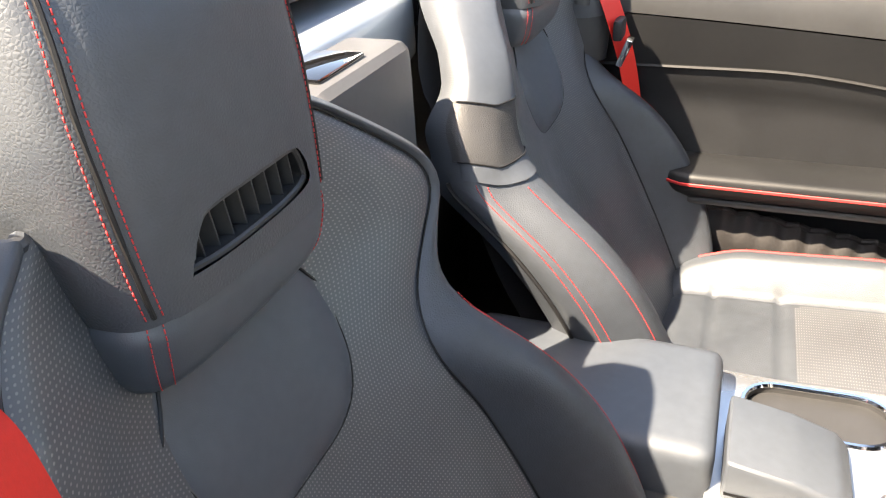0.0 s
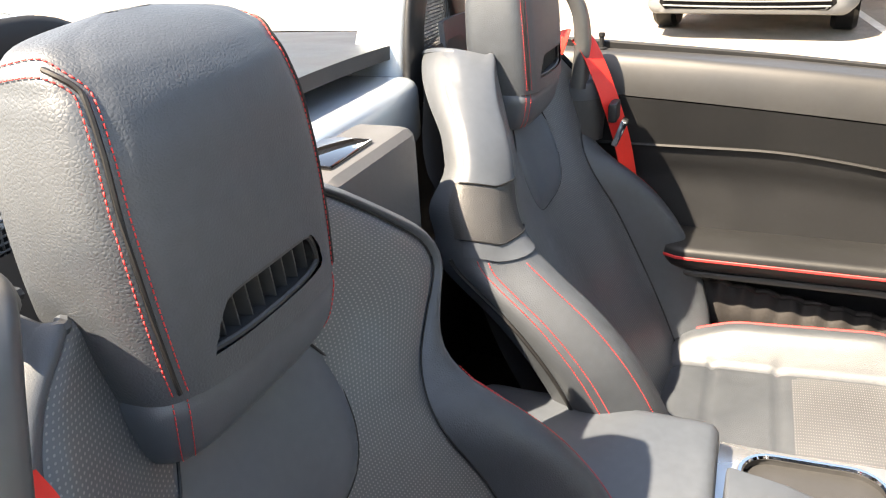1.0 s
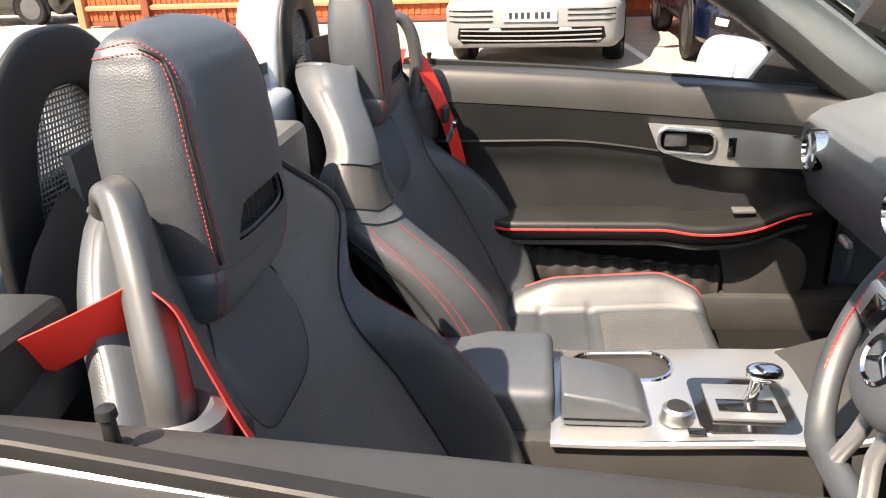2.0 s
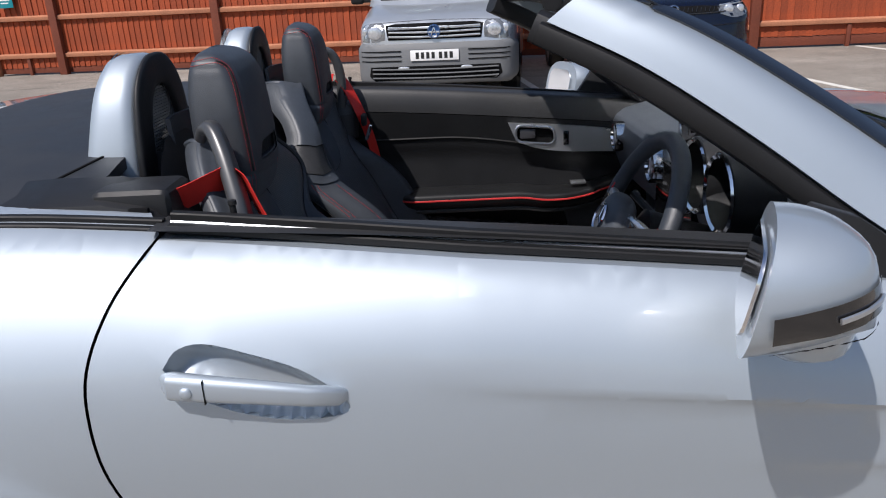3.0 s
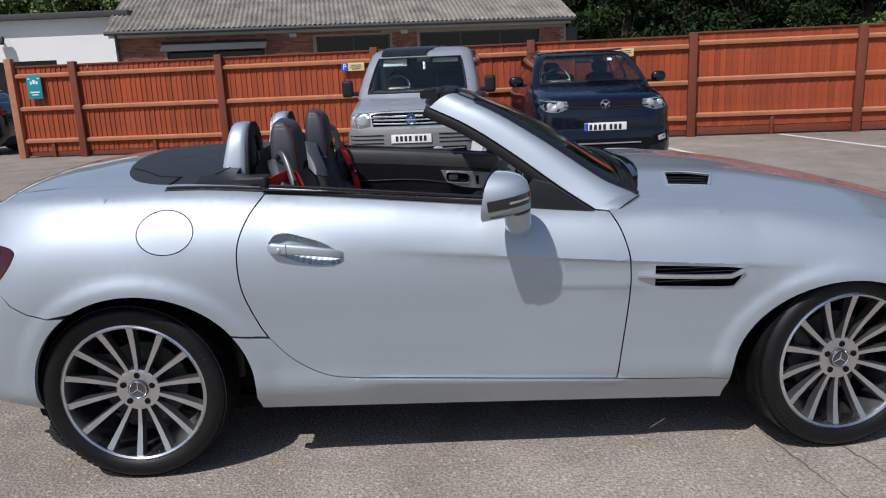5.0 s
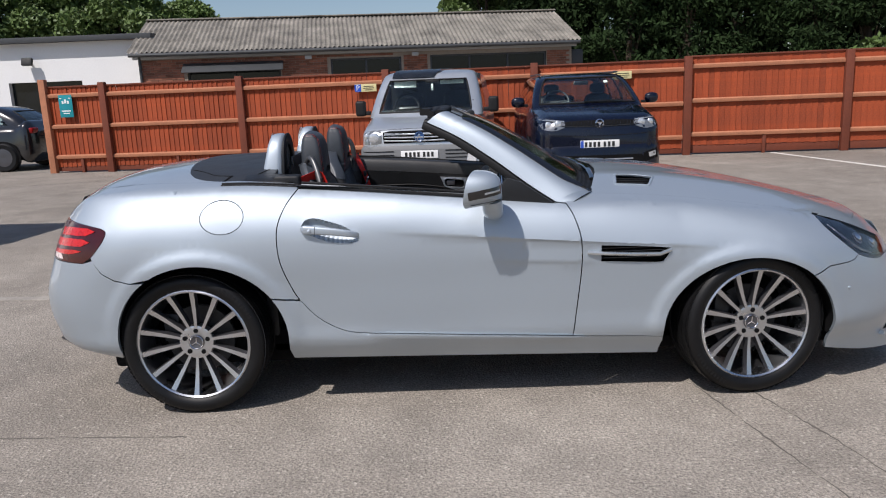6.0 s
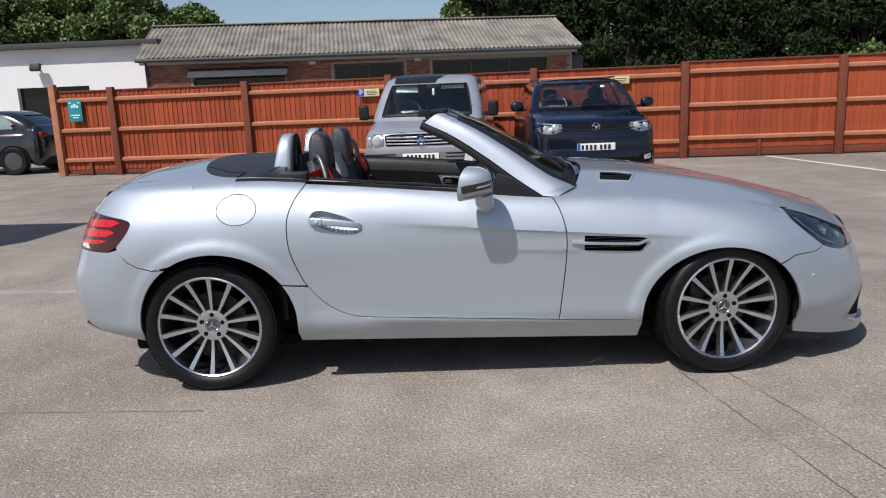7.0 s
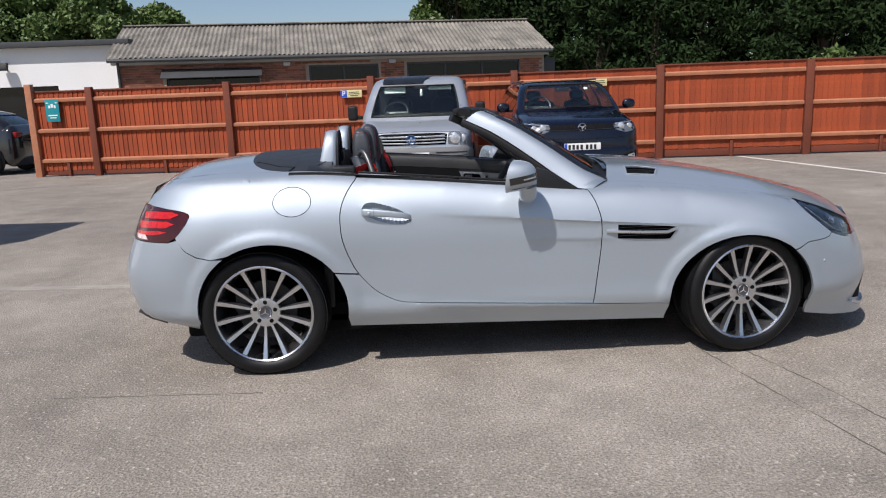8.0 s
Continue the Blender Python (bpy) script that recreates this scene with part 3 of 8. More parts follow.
def fender():
    b = skin(FENDER, side, gap=0.0018, keep=on_shoulder, holes=[VENT], extra=CREASES + NEAR_TOP + FLARES)
    xs = np.linspace(0.416, 1.526, 40)
    line = [(x, -top_edge(x)) for x in xs]
    lid_y = curve_of([(0.43, 0.69), (0.9, 0.69), (1.2, 0.68), (1.4, 0.66), (1.62, 0.60)])
    inner = [(x, 0.04 - lid_y(x)) for x in np.linspace(1.58, 0.47, 14)]
    return join_top(b, line + inner, lid_y)


both("rear_quarter_panel", quarter, PAINT)
both("front_wing", fender, PAINT)
both("side_sill", lambda: skin(SILL, side, gap=0.0009, lip=0.03, lipdir=inward, extra=LEDGE), PAINT)
both("front_bumper", lambda: skin(BUMPER_F, side, gap=0.0008, lip=0.02, lipdir=inward, extra=ENDS + FLARES), PAINT)
both("rear_bumper", lambda: skin(BUMPER_R, side, gap=0.0008, lip=0.02, lipdir=inward, extra=ENDS + FLARES), PAINT)
NOSE_SIDE = [(1.882, 0.557), (1.93, 0.557), (front_end(0.557) - 0.003, 0.557), (front_end(0.58) - 0.006, 0.580), (1.95, 0.5985), (1.91, 0.6155), (1.882, 0.6275)]
both("nose_corner", lambda: skin(NOSE_SIDE, side, gap=0.0008, extra=ENDS), PAINT)
both("flap_well", lambda: skin([(x, z) for x, z in FLAP], lambda x, z: side(x, z, -0.012), step=0.04), DARK)
both("fuel_flap", lambda: skin(FLAP, side, gap=0.0032, lip=0.012, lipdir=inward), PAINT)
door_near, door_far = both("door", lambda: skin(DOOR, side, gap=0.0026, lip=0.03, lipdir=inward, holes=[HANDLE], extra=CREASES + NEAR_TOP + LEDGE), PAINT)

# ---- roadster: lids, lamps, trim ----
HOOD_EDGE = [(0.475, -0.69), (0.6, -0.69), (0.9, -0.69), (1.2, -0.68), (1.4, -0.66), (1.62, -0.60)]
COWL = [(0.535, -0.665), (0.565, -0.60), (0.592, -0.50), (0.622, -0.38), (0.652, -0.2), (0.665, 0.0)]
NOSE = [(1.72, -0.555), (1.80, -0.49), (1.88, -0.36), (1.92, -0.2), (1.935, 0.0)]
half = HOOD_EDGE + NOSE
BONNET = half + [(x, -y) for x, y in half[::-1][1:]] + [(x, -y) for x, y in COWL[:-1]] + COWL[::-1]
BV = [[(0.70, s * 0.442), (0.77, s * 0.442), (0.872, s * 0.468), (0.825, s * 0.578), (0.675, s * 0.578)] for s in (-1, 1)]


def down(co):
    return Vector((0, 0, -1))


bonnet = part("bonnet", skin(BONNET, top, step=0.045, gap=-0.002, lip=0.006, lipdir=down, holes=BV), PAINT, roadster)
for k, hole in enumerate(BV):
    v = part("bonnet_vent", skin(hole, lambda x, y: top(x, y) - Vector((0, 0, 0.03)), step=0.03), DARK, bonnet, "black slatted bonnet air vent")
    b = bmesh.new()
    s = -1 if k == 0 else 1
    for i in range(4):
        y = s * (0.470 + 0.026 * i)
        b = sweep([top(x, y) - Vector((0, 0, 0.012)) for x in np.linspace(0.696 - 0.006 * i, 0.855 - 0.011 * i, 5)], rrect(0.008, 0.005, 0.001, 1), bm=b)
    part("slat", b, RUBBER, bonnet)
    rim = [top(x, y) + Vector((0, 0, 0.0015)) for x, y in dense(hole + hole[:1], 0.02)]
    part("vent_rim", sweep(rim, rrect(0.012, 0.006, 0.0025, 2)), PAINT, bonnet)

TON = [(-0.86, -0.70), (-1.0, -0.699), (-1.12, -0.675), (-1.21, -0.61), (-1.275, -0.47), (-1.315, -0.25), (-1.325, 0.0)]
TON = [TON[0]] + spline2(TON, 40)[1:-1] + [TON[-1]]
DECK_EDGE = [(-1.0, -0.70), (-1.2, -0.685), (-1.4, -0.655), (-1.60, -0.60), (-1.72, -0.50), (-1.765, -0.40), (-1.785, -0.2), (-1.79, 0.0)]
lid = DECK_EDGE + [(x, -y) for x, y in DECK_EDGE[::-1][1:]] + [(x, -y) for x, y in TON[1:-1]] + TON[::-1][:-1]
part("boot_lid", skin(lid, top, step=0.045, gap=0.0015), PAINT, roadster)
cover = TON + [(x, -y) for x, y in TON[::-1][1:]]


def deck(x, y):
    p = top(x, y)
    e = 1 - min(abs(y) / 0.70, 1) ** 6
    p.z += 0.008 * e - 0.004
    return p


part("roof_cover", skin(cover, deck, step=0.05, lip=0.02, lipdir=down), COVER, roadster, "matt black folded-roof cover")
# joints of the cover
JOINTS = ([(-1.262, 0.468), (-1.203, 0.517), (-1.164, 0.557), (-1.128, 0.593), (-1.099, 0.604), (-1.05, 0.615)], [(-1.045, 0.612), (-1.055, 0.655), (-1.066, 0.692)], [(-0.945, 0.625), (-0.92, 0.572), (-0.895, 0.51)])
for s in (-1, 1):
    for line, w in zip(JOINTS, (0.004, 0.011, 0.005)):
        b = sweep([deck(p.x, s * p.y) + Vector((0, 0, 0.0008)) for p in smooth_path([(x, y, 0) for x, y in line], 14)], rrect(w, 0.003, 0.001, 1))
        part("cover_joint", b, DARK, roadster)

# black side finishers by the seat hoops
FIN = [(-1.040, 0.955), (-1.040, 1.000), (-1.025, 1.017), (-0.93, 1.022), (-0.83, 1.021), (-0.765, 1.008), (-0.735, 0.985), (-0.715, 0.95)]
for s in (-1, 1):
    f = (lambda b: b) if s < 0 else mirror_y
    b = slab(FIN, -0.697, -0.595, 0.012, axis="y")
    for v in b.verts:
        v.co.z -= 0.020 * smooth01((-0.62 - v.co.y) / 0.08)
    fo = part("belt_outlet_trim", f(b), TRIM, roadster, "black plastic side trim with belt outlet")
    part("belt_outlet", f(box((-0.792, -0.632, 0.978), (0.12, 0.10, 0.075), 0.016, 3)), TRIM, fo)
    part("outlet_slot", f(box((-0.775, -0.694, 0.978), (0.030, 0.010, 0.030), 0.003)), DARK, fo)
    part("shelf", box((-0.95, s * 0.40, 0.935), (0.22, 0.62, 0.03), 0.008), TRIM, roadster)
part("hoop_fairing", box((-0.885, 0.0, 0.965), (0.15, 0.52, 0.105), 0.03, 4), PAINT, roadster, "silver fairing between the rollover hoops")
part("shelf", box((-0.865, -0.045, 0.905), (0.26, 0.22, 0.19), 0.022, 3), PLASTIC_SHELF, roadster, "black centre bulkhead shelf")
part("shelf_lid", box((-0.79, -0.07, 1.001), (0.07, 0.10, 0.008), 0.003), PIANO, roadster, "gloss black lid")
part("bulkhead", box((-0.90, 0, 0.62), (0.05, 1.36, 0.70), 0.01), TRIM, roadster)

# tail and head lamps
for s in (-1, 1):
    f = (lambda b: b) if s < 0 else mirror_y
    tail = part("tail_lamp", f(skin(TAIL, lambda x, z: side(x, z, 0.003), step=0.025, lip=0.03, lipdir=inward, extra=ENDS)), DARK_RED, roadster, "dark red wraparound tail lamp with bright bars")
    for z0, z1, x0, x1 in ((0.812, 0.842, -1.575, -1.80), (0.768, 0.798, -1.60, -1.83), (0.735, 0.752, -1.645, -1.84)):
        bar = [(x0, (z0 + z1) / 2 + 0.004), (x0 - 0.04, z1), (-1.72, z1 - 0.002), (x1, z1 - 0.012), (x1, z0 - 0.012), (-1.72, z0 - 0.004), (x0 - 0.05, z0)]
        part("light_bar", f(skin(bar, lambda x, z: side(x, z, 0.0055), step=0.02, extra=ENDS)), RED_BRIGHT, tail, "bright red light bar")
    part("reversing_lens", f(skin([(-1.76, 0.706), (-1.84, 0.706), (-1.85, 0.726), (-1.78, 0.728)], lambda x, z: side(x, z, 0.0055), step=0.02)), LAMP_PALE, tail, "pale reversing lamp")
    lampm = part("headlamp", f(skin(HEADLAMP, lambda x, z: side(x, z, -0.045), step=0.03, extra=ENDS)), PIANO, roadster, "clear headlamp with dark housing and projector")
    part("lens", f(skin(HEADLAMP, lambda x, z: side(x, z, 0.002), step=0.025, extra=ENDS)), LAMP_GLASS, lampm)
    path = [side(x, z, -0.02) for x, z in spline2([(1.565, 0.712), (1.61, 0.668), (1.69, 0.610), (1.77, 0.578)], 14)]
    part("light_strip", f(sweep(path, rrect(0.006, 0.010, 0.002, 1))), SILVER_TRIM, lampm)
    for cx, cz in ((1.70, 0.640), (1.79, 0.610)):
        p = side(cx, cz, -0.035)
        part("projector", f(pillow(p, (0.06, 0.05, 0.06), 2.0, 14)), CHROME, lampm)
    # wing vent
    wv = part("wing_vent", f(skin(VENT, lambda x, z: side(x, z, -0.022), step=0.03)), DARK, roadster, "black wing vent with a silver blade")
    b = bmesh.new()
    for k in range(4):
        z = 0.640 + 0.014 * k
        b = sweep([side(x, z, -0.012) for x in np.linspace(0.555, 0.80 + 0.006 * k, 8)], rrect(0.012, 0.004, 0.001, 1), bm=b)
    part("slat", f(b), PIANO, wv)
    b = sweep([side(x, z, o) for x, z, o in ((0.49, 0.668, 0.0), (0.56, 0.664, 0.012), (0.68, 0.658, 0.014), (0.79, 0.654, 0.012), (0.838, 0.668, 0.001))], rrect(0.018, 0.014, 0.004, 2))
    part("blade", f(b), SILVER_TRIM, wv)

# ends of the car, seen in no reflection but closing the body
for fn, z0, z1, yc, sgn in ((rear_end, 0.24, 0.93, 0.42, -1), (front_end, 0.13, 0.66, 0.40, 1)):
    b = grid(lambda u, v: (fn(z0 + (z1 - z0) * v) + sgn * 0.03 * (1 - (2 * u - 1) ** 2), yc * (2 * u - 1), z0 + (z1 - z0) * v), 12, 12)
    part("end_panel", b, PAINT, roadster)
part("grille", box((2.035, 0, 0.42), (0.05, 0.62, 0.16), 0.03), PIANO, roadster, "black radiator grille")
nose_out = [(x, -edge_y(x)) for x in np.linspace(1.56, 1.96, 16)] + [(1.995, -0.38), (2.012, -0.2)]
nose_in = [(1.585, -0.615), (1.62, -0.602)] + [(x + 0.002, y - 0.002) for x, y in NOSE[:-1]]
ring = nose_out + [(2.018, 0.0)] + [(x, -y) for x, y in nose_out[::-1]] + [(x, -y) for x, y in nose_in] + [(1.937, 0.0)] + nose_in[::-1]
b = skin(ring, top, step=0.03)
part("nose_panel", b, PAINT, roadster)
# front splitter and dark intake
for s in (-1, 1):
    f = (lambda b: b) if s < 0 else mirror_y
    intake = [(1.90, 0.20), (1.985, 0.31), (2.045, 0.345), (2.03, 0.22), (2.0, 0.175)]
    part("intake", f(skin(intake, lambda x, z: side(x, z, 0.002), step=0.02, extra=ENDS)), DARK, roadster)
    b = sweep([side(x, z, 0.006) for x, z in ((1.88, 0.19), (1.96, 0.155), (2.02, 0.15), (2.06, 0.16))], rrect(0.03, 0.02, 0.006, 2))
    part("splitter", f(b), PAINT, roadster)
    b = sweep([side(-1.76, 0.245, 0.0), side(-1.84, 0.27, 0.004), side(-1.90, 0.31, 0.004)], rrect(0.02, 0.03, 0.008, 2))
    part("exhaust_trim", f(b), GUNMETAL, roadster)
    b = pillow(side(1.62, 0.46, 0.0), (0.016, 0.008, 0.016), 2, 8)
    part("parking_sensor", f(b), PAINT, roadster)

# door furniture


CUP_RINGS = [(-0.58 + (x + 0.58) * k, 0.802 + (z - 0.802) * k) for k in (0.94, 0.88, 0.81, 0.73, 0.62) for x, z in dense(HANDLE, 0.006)]


def bowl(x, z):
    d = min(math.dist((x, z), q) for q in HANDLE)
    return side(x, z, -0.030 * (1 - math.exp(-(d / 0.014) ** 1.5)))


for s, door in ((-1, door_near), (1, door_far)):
    f = (lambda b: b) if s < 0 else mirror_y
    grip = lambda t: min(0.72 + 5 * t, 1.06) - 0.32 * smooth01((t - 0.12) / 0.7) - 0.32 * smooth01((t - 0.82) / 0.18)
    part("door_handle", f(sweep([side(x, z, o) for x, z, o in ((-0.697, 0.812, 0.004), (-0.687, 0.812, 0.015), (-0.639, 0.809, 0.021), (-0.569, 0.802, 0.023), (-0.511, 0.792, 0.018), (-0.474, 0.782, 0.004), (-0.464, 0.779, -0.006))], rrect(0.022, 0.036, 0.009, 3), scale=grip)), PAINT, door, "silver pull handle in a recessed cup")
    part("handle_seam", f(box(side(-0.640, 0.809, 0.0285), (0.0012, 0.009, 0.033), 0.0)), DARK, door)
    part("handle_cup", f(skin(dense(HANDLE, 0.006), bowl, step=0.009, extra=CUP_RINGS)), PAINT, door)
    part("key_cap", f(pillow(side(-0.664, 0.808, 0.0285), (0.017, 0.010, 0.017), 2.2, 12)), PAINT, door)
    # weather strips along the window line
    for yo, zo, w, h, m_ in ((0.006, 0.004, 0.016, 0.012, RUBBER), (0.026, 0.012, 0.016, 0.022, RUBBER), (0.0155, 0.008, 0.004, 0.010, SILVER_TRIM)):
        p = [Vector((x, -edge_y(x) + yo, shoulder(x) + zo)) for x in np.linspace(-0.715, 0.30, 30)]
        part("weather_strip", f(sweep(p, rrect(w, h, 0.002, 1))), m_, door)
    for yo, zo, w, h, m_ in ((0.006, 0.002, 0.014, 0.007, RUBBER), (0.024, 0.006, 0.014, 0.013, RUBBER)):
        p = [Vector((x, -edge_y(x) + yo, shoulder(x) + zo)) for x in np.linspace(-1.058, -0.728, 16)]
        part("weather_strip", f(sweep(p, rrect(w, h, 0.002, 1))), m_, roadster)

# mirrors: a side outline, domed outward, with the glass turned towards the driver
MIRROR = dense(spline2([(-0.002, 0.891), (0.012, 0.966), (0.027, 1.041)], 8)[:-1] + spline2([(0.027, 1.041), (0.063, 1.037), (0.100, 1.025), (0.122, 1.004), (0.130, 0.965), (0.130, 0.925)], 18)[:-1] + spline2([(0.130, 0.925), (0.066, 0.903), (-0.002, 0.891)], 8)[:-1], 0.008)
MC = (0.0125, 0.966)


def mirror_point(x, z, y):
    k = (x + 0.002 - (z - 0.891) * 0.193) / 0.12
    return Vector((x + 0.36 * (y + 0.985) * (1 - min(max(k, 0.0), 1.0)), y, z))


def mirror_face(x, z, o=0.0):
    """Outer face of the mirror at (x, z)."""
    a = math.atan2(z - MC[1], x - MC[0])
    r = max(math.dist(q, MC) for q in MIRROR if abs(math.atan2(q[1] - MC[1], q[0] - MC[0]) - a) < 0.12)
    t = min(math.dist((x, z), MC) / r, 1.0)
    return mirror_point(x, z, -0.985 - (0.10 + o) * (1 - t ** 2.6) ** (1 / 2.6) - o)


for s in (-1, 1):
    f = (lambda b: b) if s < 0 else mirror_y
    def shell(u, v):
        q = MIRROR[int(round(u * len(MIRROR))) % len(MIRROR)]
        w = -math.cos(math.pi * v)
        t = max(1 - abs(w) ** 2.6, 0.0) ** (1 / 2.6)
        return mirror_point(MC[0] + (q[0] - MC[0]) * t, MC[1] + (q[1] - MC[1]) * t, -0.985 + 0.10 * w)
    b = grid(shell, len(MIRROR), 22, closed_u=True)
    bmesh.ops.remove_doubles(b, verts=b.verts, dist=0.0004)
    bmesh.ops.recalc_face_normals(b, faces=b.faces)
    hous = part("door_mirror", f(b), PAINT, roadster, "silver door mirror with indicator strip")
    if s > 0:
        hous.matrix_local = Matrix.Translation((0.08, 0.0, -0.05))
    def band(z0, z1, o):
        return lambda u, v: mirror_face(0.024 + 0.100 * u, z0 + (z1 - z0) * v + 0.020 * u, o)
    part("indicator", f(grid(band(0.932, 0.964, 0.0025), 26, 6)), PIANO, hous, "smoked indicator lens")
    part("lower_trim", f(grid(band(0.909, 0.912, 0.0018), 26, 1)), DARK, hous)
    part("indicator_blade", f(sweep([band(0.944, 0.950, 0.004)(u, 0.5) for u in np.linspace(0.5, 0.95, 10)], rrect(0.003, 0.007, 0.001, 1))), SILVER_TRIM, hous)
    b = sweep([Vector((0.088, -0.985, 0.92)), Vector((0.092, -0.97, 0.885)), Vector((0.098, -0.93, 0.862)), Vector((0.105, -0.86, 0.862))], circle(0.042, 16, 0.034))
    part("mirror_foot", f(b), PAINT, hous)
    b = slab(rrect(0.15, 0.100, 0.035, 5), -0.002, 0.002, axis="x")
    bmesh.ops.transform(b, matrix=Matrix.Translation((0.007, -0.985, 0.966)) @ Matrix.Rotation(-0.345, 4, "Z") @ Matrix.Rotation(0.19, 4, "Y"), verts=b.verts)
    part("mirror_glass", f(b), CHROME, hous)

# windscreen, pillars, header
PILL_U = smooth_path([(-0.062, -0.545, 1.262), (0.09, -0.585, 1.19), (0.26, -0.625, 1.085), (0.42, -0.66, 0.975), (0.537, -0.682, 0.902)], 24)
PILL_L = smooth_path([(-0.165, -0.60, 1.222), (-0.03, -0.645, 1.155), (0.12, -0.69, 1.055), (0.26, -0.735, 0.95), (0.375, -0.775, 0.872)], 24)


def pillar(u, v):
    i = u * 24
    k = min(int(i), 23)
    a = PILL_L[k].lerp(PILL_L[k + 1], i - k)
    c = PILL_U[k].lerp(PILL_U[k + 1], i - k)
    p = a.lerp(c, v)
    return p + Vector((0.005, -0.022, 0.018)) * math.sin(math.pi * v)


for s in (-1, 1):
    f = (lambda b: b) if s < 0 else mirror_y
    wide = lambda u: 0.74 + 0.26 * smooth01((u - 0.80) / 0.2) + 0.26 * (u < 0.105)
    b = grid(lambda u, v: pillar(u, v * min(wide(u), 1.0)), 30, 10)
    thicken(b, 0.012)
    wp = part("windscreen_pillar", f(b), PAINT, roadster)
    b = grid(lambda u, v: pillar(u, min(wide(u), 1.0) * 0.985 + (1.0 - min(wide(u), 1.0) * 0.985) * v) + Vector((0.001, -0.010, 0.006)) * v - Vector((0, 0, 0.003)), 30, 4)
    thicken(b, 0.006)
    part("screen_edge", f(b), PIANO, wp, "gloss black windscreen edge")
    # cowl corner between pillar and bonnet
    b = bmesh.new()
    q = [PILL_L[-1], PILL_U[-1], PILL_U[-1] + Vector((0.006, -0.004, -0.005)), Vector((0.441, -0.787, 0.865))]
    def corner(u, v):
        return q[0].lerp(q[3], u).lerp(q[1].lerp(q[2], u), v) + Vector((0.005, -0.022, 0.018)).lerp(Vector((0.0, -0.006, 0.004)), u) * math.sin(math.pi * v)
    part("cowl_corner", f(grid(corner, 8, 8)), PAINT, roadster)
    part("cowl_seam", f(sweep([corner(1.0, v) + Vector((0.003, -0.001, 0.0005)) for v in np.linspace(0, 1, 10)], rrect(0.0024, 0.003, 0.0006, 1))), DARK, roadster)
    seal = [p + Vector((-0.012, 0.012, -0.016)) for p in PILL_L]
    part("pillar_seal", f(sweep(seal, rrect(0.03, 0.034, 0.008, 2))), RUBBER, roadster)
    inner = [p + Vector((-0.010, 0.05, -0.008)) for p in PILL_L]
    part("pillar_trim", f(sweep(inner, rrect(0.06, 0.05, 0.015, 2))), TRIM, roadster)
    # black sail panel behind the mirror
    b = slab([(0.10, 0.886), (0.37, 0.866), (0.225, 0.965), (0.165, 0.985)], -0.80, -0.775, 0.004, axis="y")
    part("sail_panel", f(b), TRIM, roadster, "black triangular sail panel")


def head(u, v):
    """Windscreen sheet from header to cowl."""
    y = 2 * u - 1
    k = v * 24
    i = min(int(k), 23)
    e = PILL_U[i].lerp(PILL_U[i + 1], k - i)
    bow = 1 - y * y
    arch_ = 1 - abs(y) ** 2.6
    return Vector((e.x + bow * (0.03 + 0.06 * v), e.y * -y if y < 0 else -e.y * y, e.z + arch_ * (0.010 + 0.03 * v * (1 - v) + 0.006 * v)))


b = grid(lambda u, v: head(u, 0.075 + 0.825 * v), 24, 20)
thicken(b, 0.005)
glass = part("windscreen", b, GLASS, roadster, "laminated clear windscreen")
glass.visible_shadow = False
b = grid(lambda u, v: head(u, 0.085 + 0.035 * v) + Vector((0, 0, 0.001)), 24, 3)
part("windscreen_band", b, PIANO, roadster)
for nm, dx, dz, w, h, m_ in (("header_seal", -0.055, -0.006, 0.05, 0.03, RUBBER), ("header_lining", -0.05, -0.03, 0.085, 0.03, TRIM), ("header_hook", -0.10, -0.012, 0.03, 0.035, RUBBER)):
    p = [head(u, 0.0) + Vector((dx + 0.012, 0, dz)) for u in np.linspace(0.01, 0.99, 22)]
    part(nm, sweep(p, rrect(w, h, min(w, h) * 0.4, 3)), m_, roadster)
b = grid(lambda u, v: head(u, 0.085 * v) + Vector((0, 0, 0.003 * math.sin(math.pi * v))), 30, 5)
thicken(b, 0.012)
part("header_rail", b, PAINT, roadster)
p = [head(u, 0.0) + Vector((-0.115, 0, 0.0)) for u in (0.03, 0.06, 0.12)]
part("roof_catch", sweep(p, rrect(0.05, 0.03, 0.008, 2)), RUBBER, roadster)
part("interior_mirror", box((0.05, 0.0, 1.225), (0.035, 0.22, 0.06), 0.014, 3), TRIM, roadster, "black interior rear-view mirror")
for s in (-1, 1):
    part("sun_visor", box((0.0, s * 0.28, 1.245), (0.11, 0.33, 0.016), 0.006, m=Matrix.Rotation(radians(28), 4, "Y")), TRIM, roadster)
# wiper cowl
def cowl(u, v):
    """Scuttle from the foot of the glass to under the bonnet's rear edge."""
    y = 2 * u - 1
    a = head(u, 0.87 + 0.13 * min(v / 0.55, 1.0)) + Vector((0, 0, 0.004 + 0.003 * math.cos(v * 40)))
    e = top(0.555 + 0.125 * (1 - y * y), 0.668 * y) - Vector((0, 0, 0.012))
    return a.lerp(e, smooth01((v - 0.35) / 0.65))


part("scuttle_panel", grid(cowl, 40, 24), RUBBER, roadster, "black slatted scuttle below the windscreen")
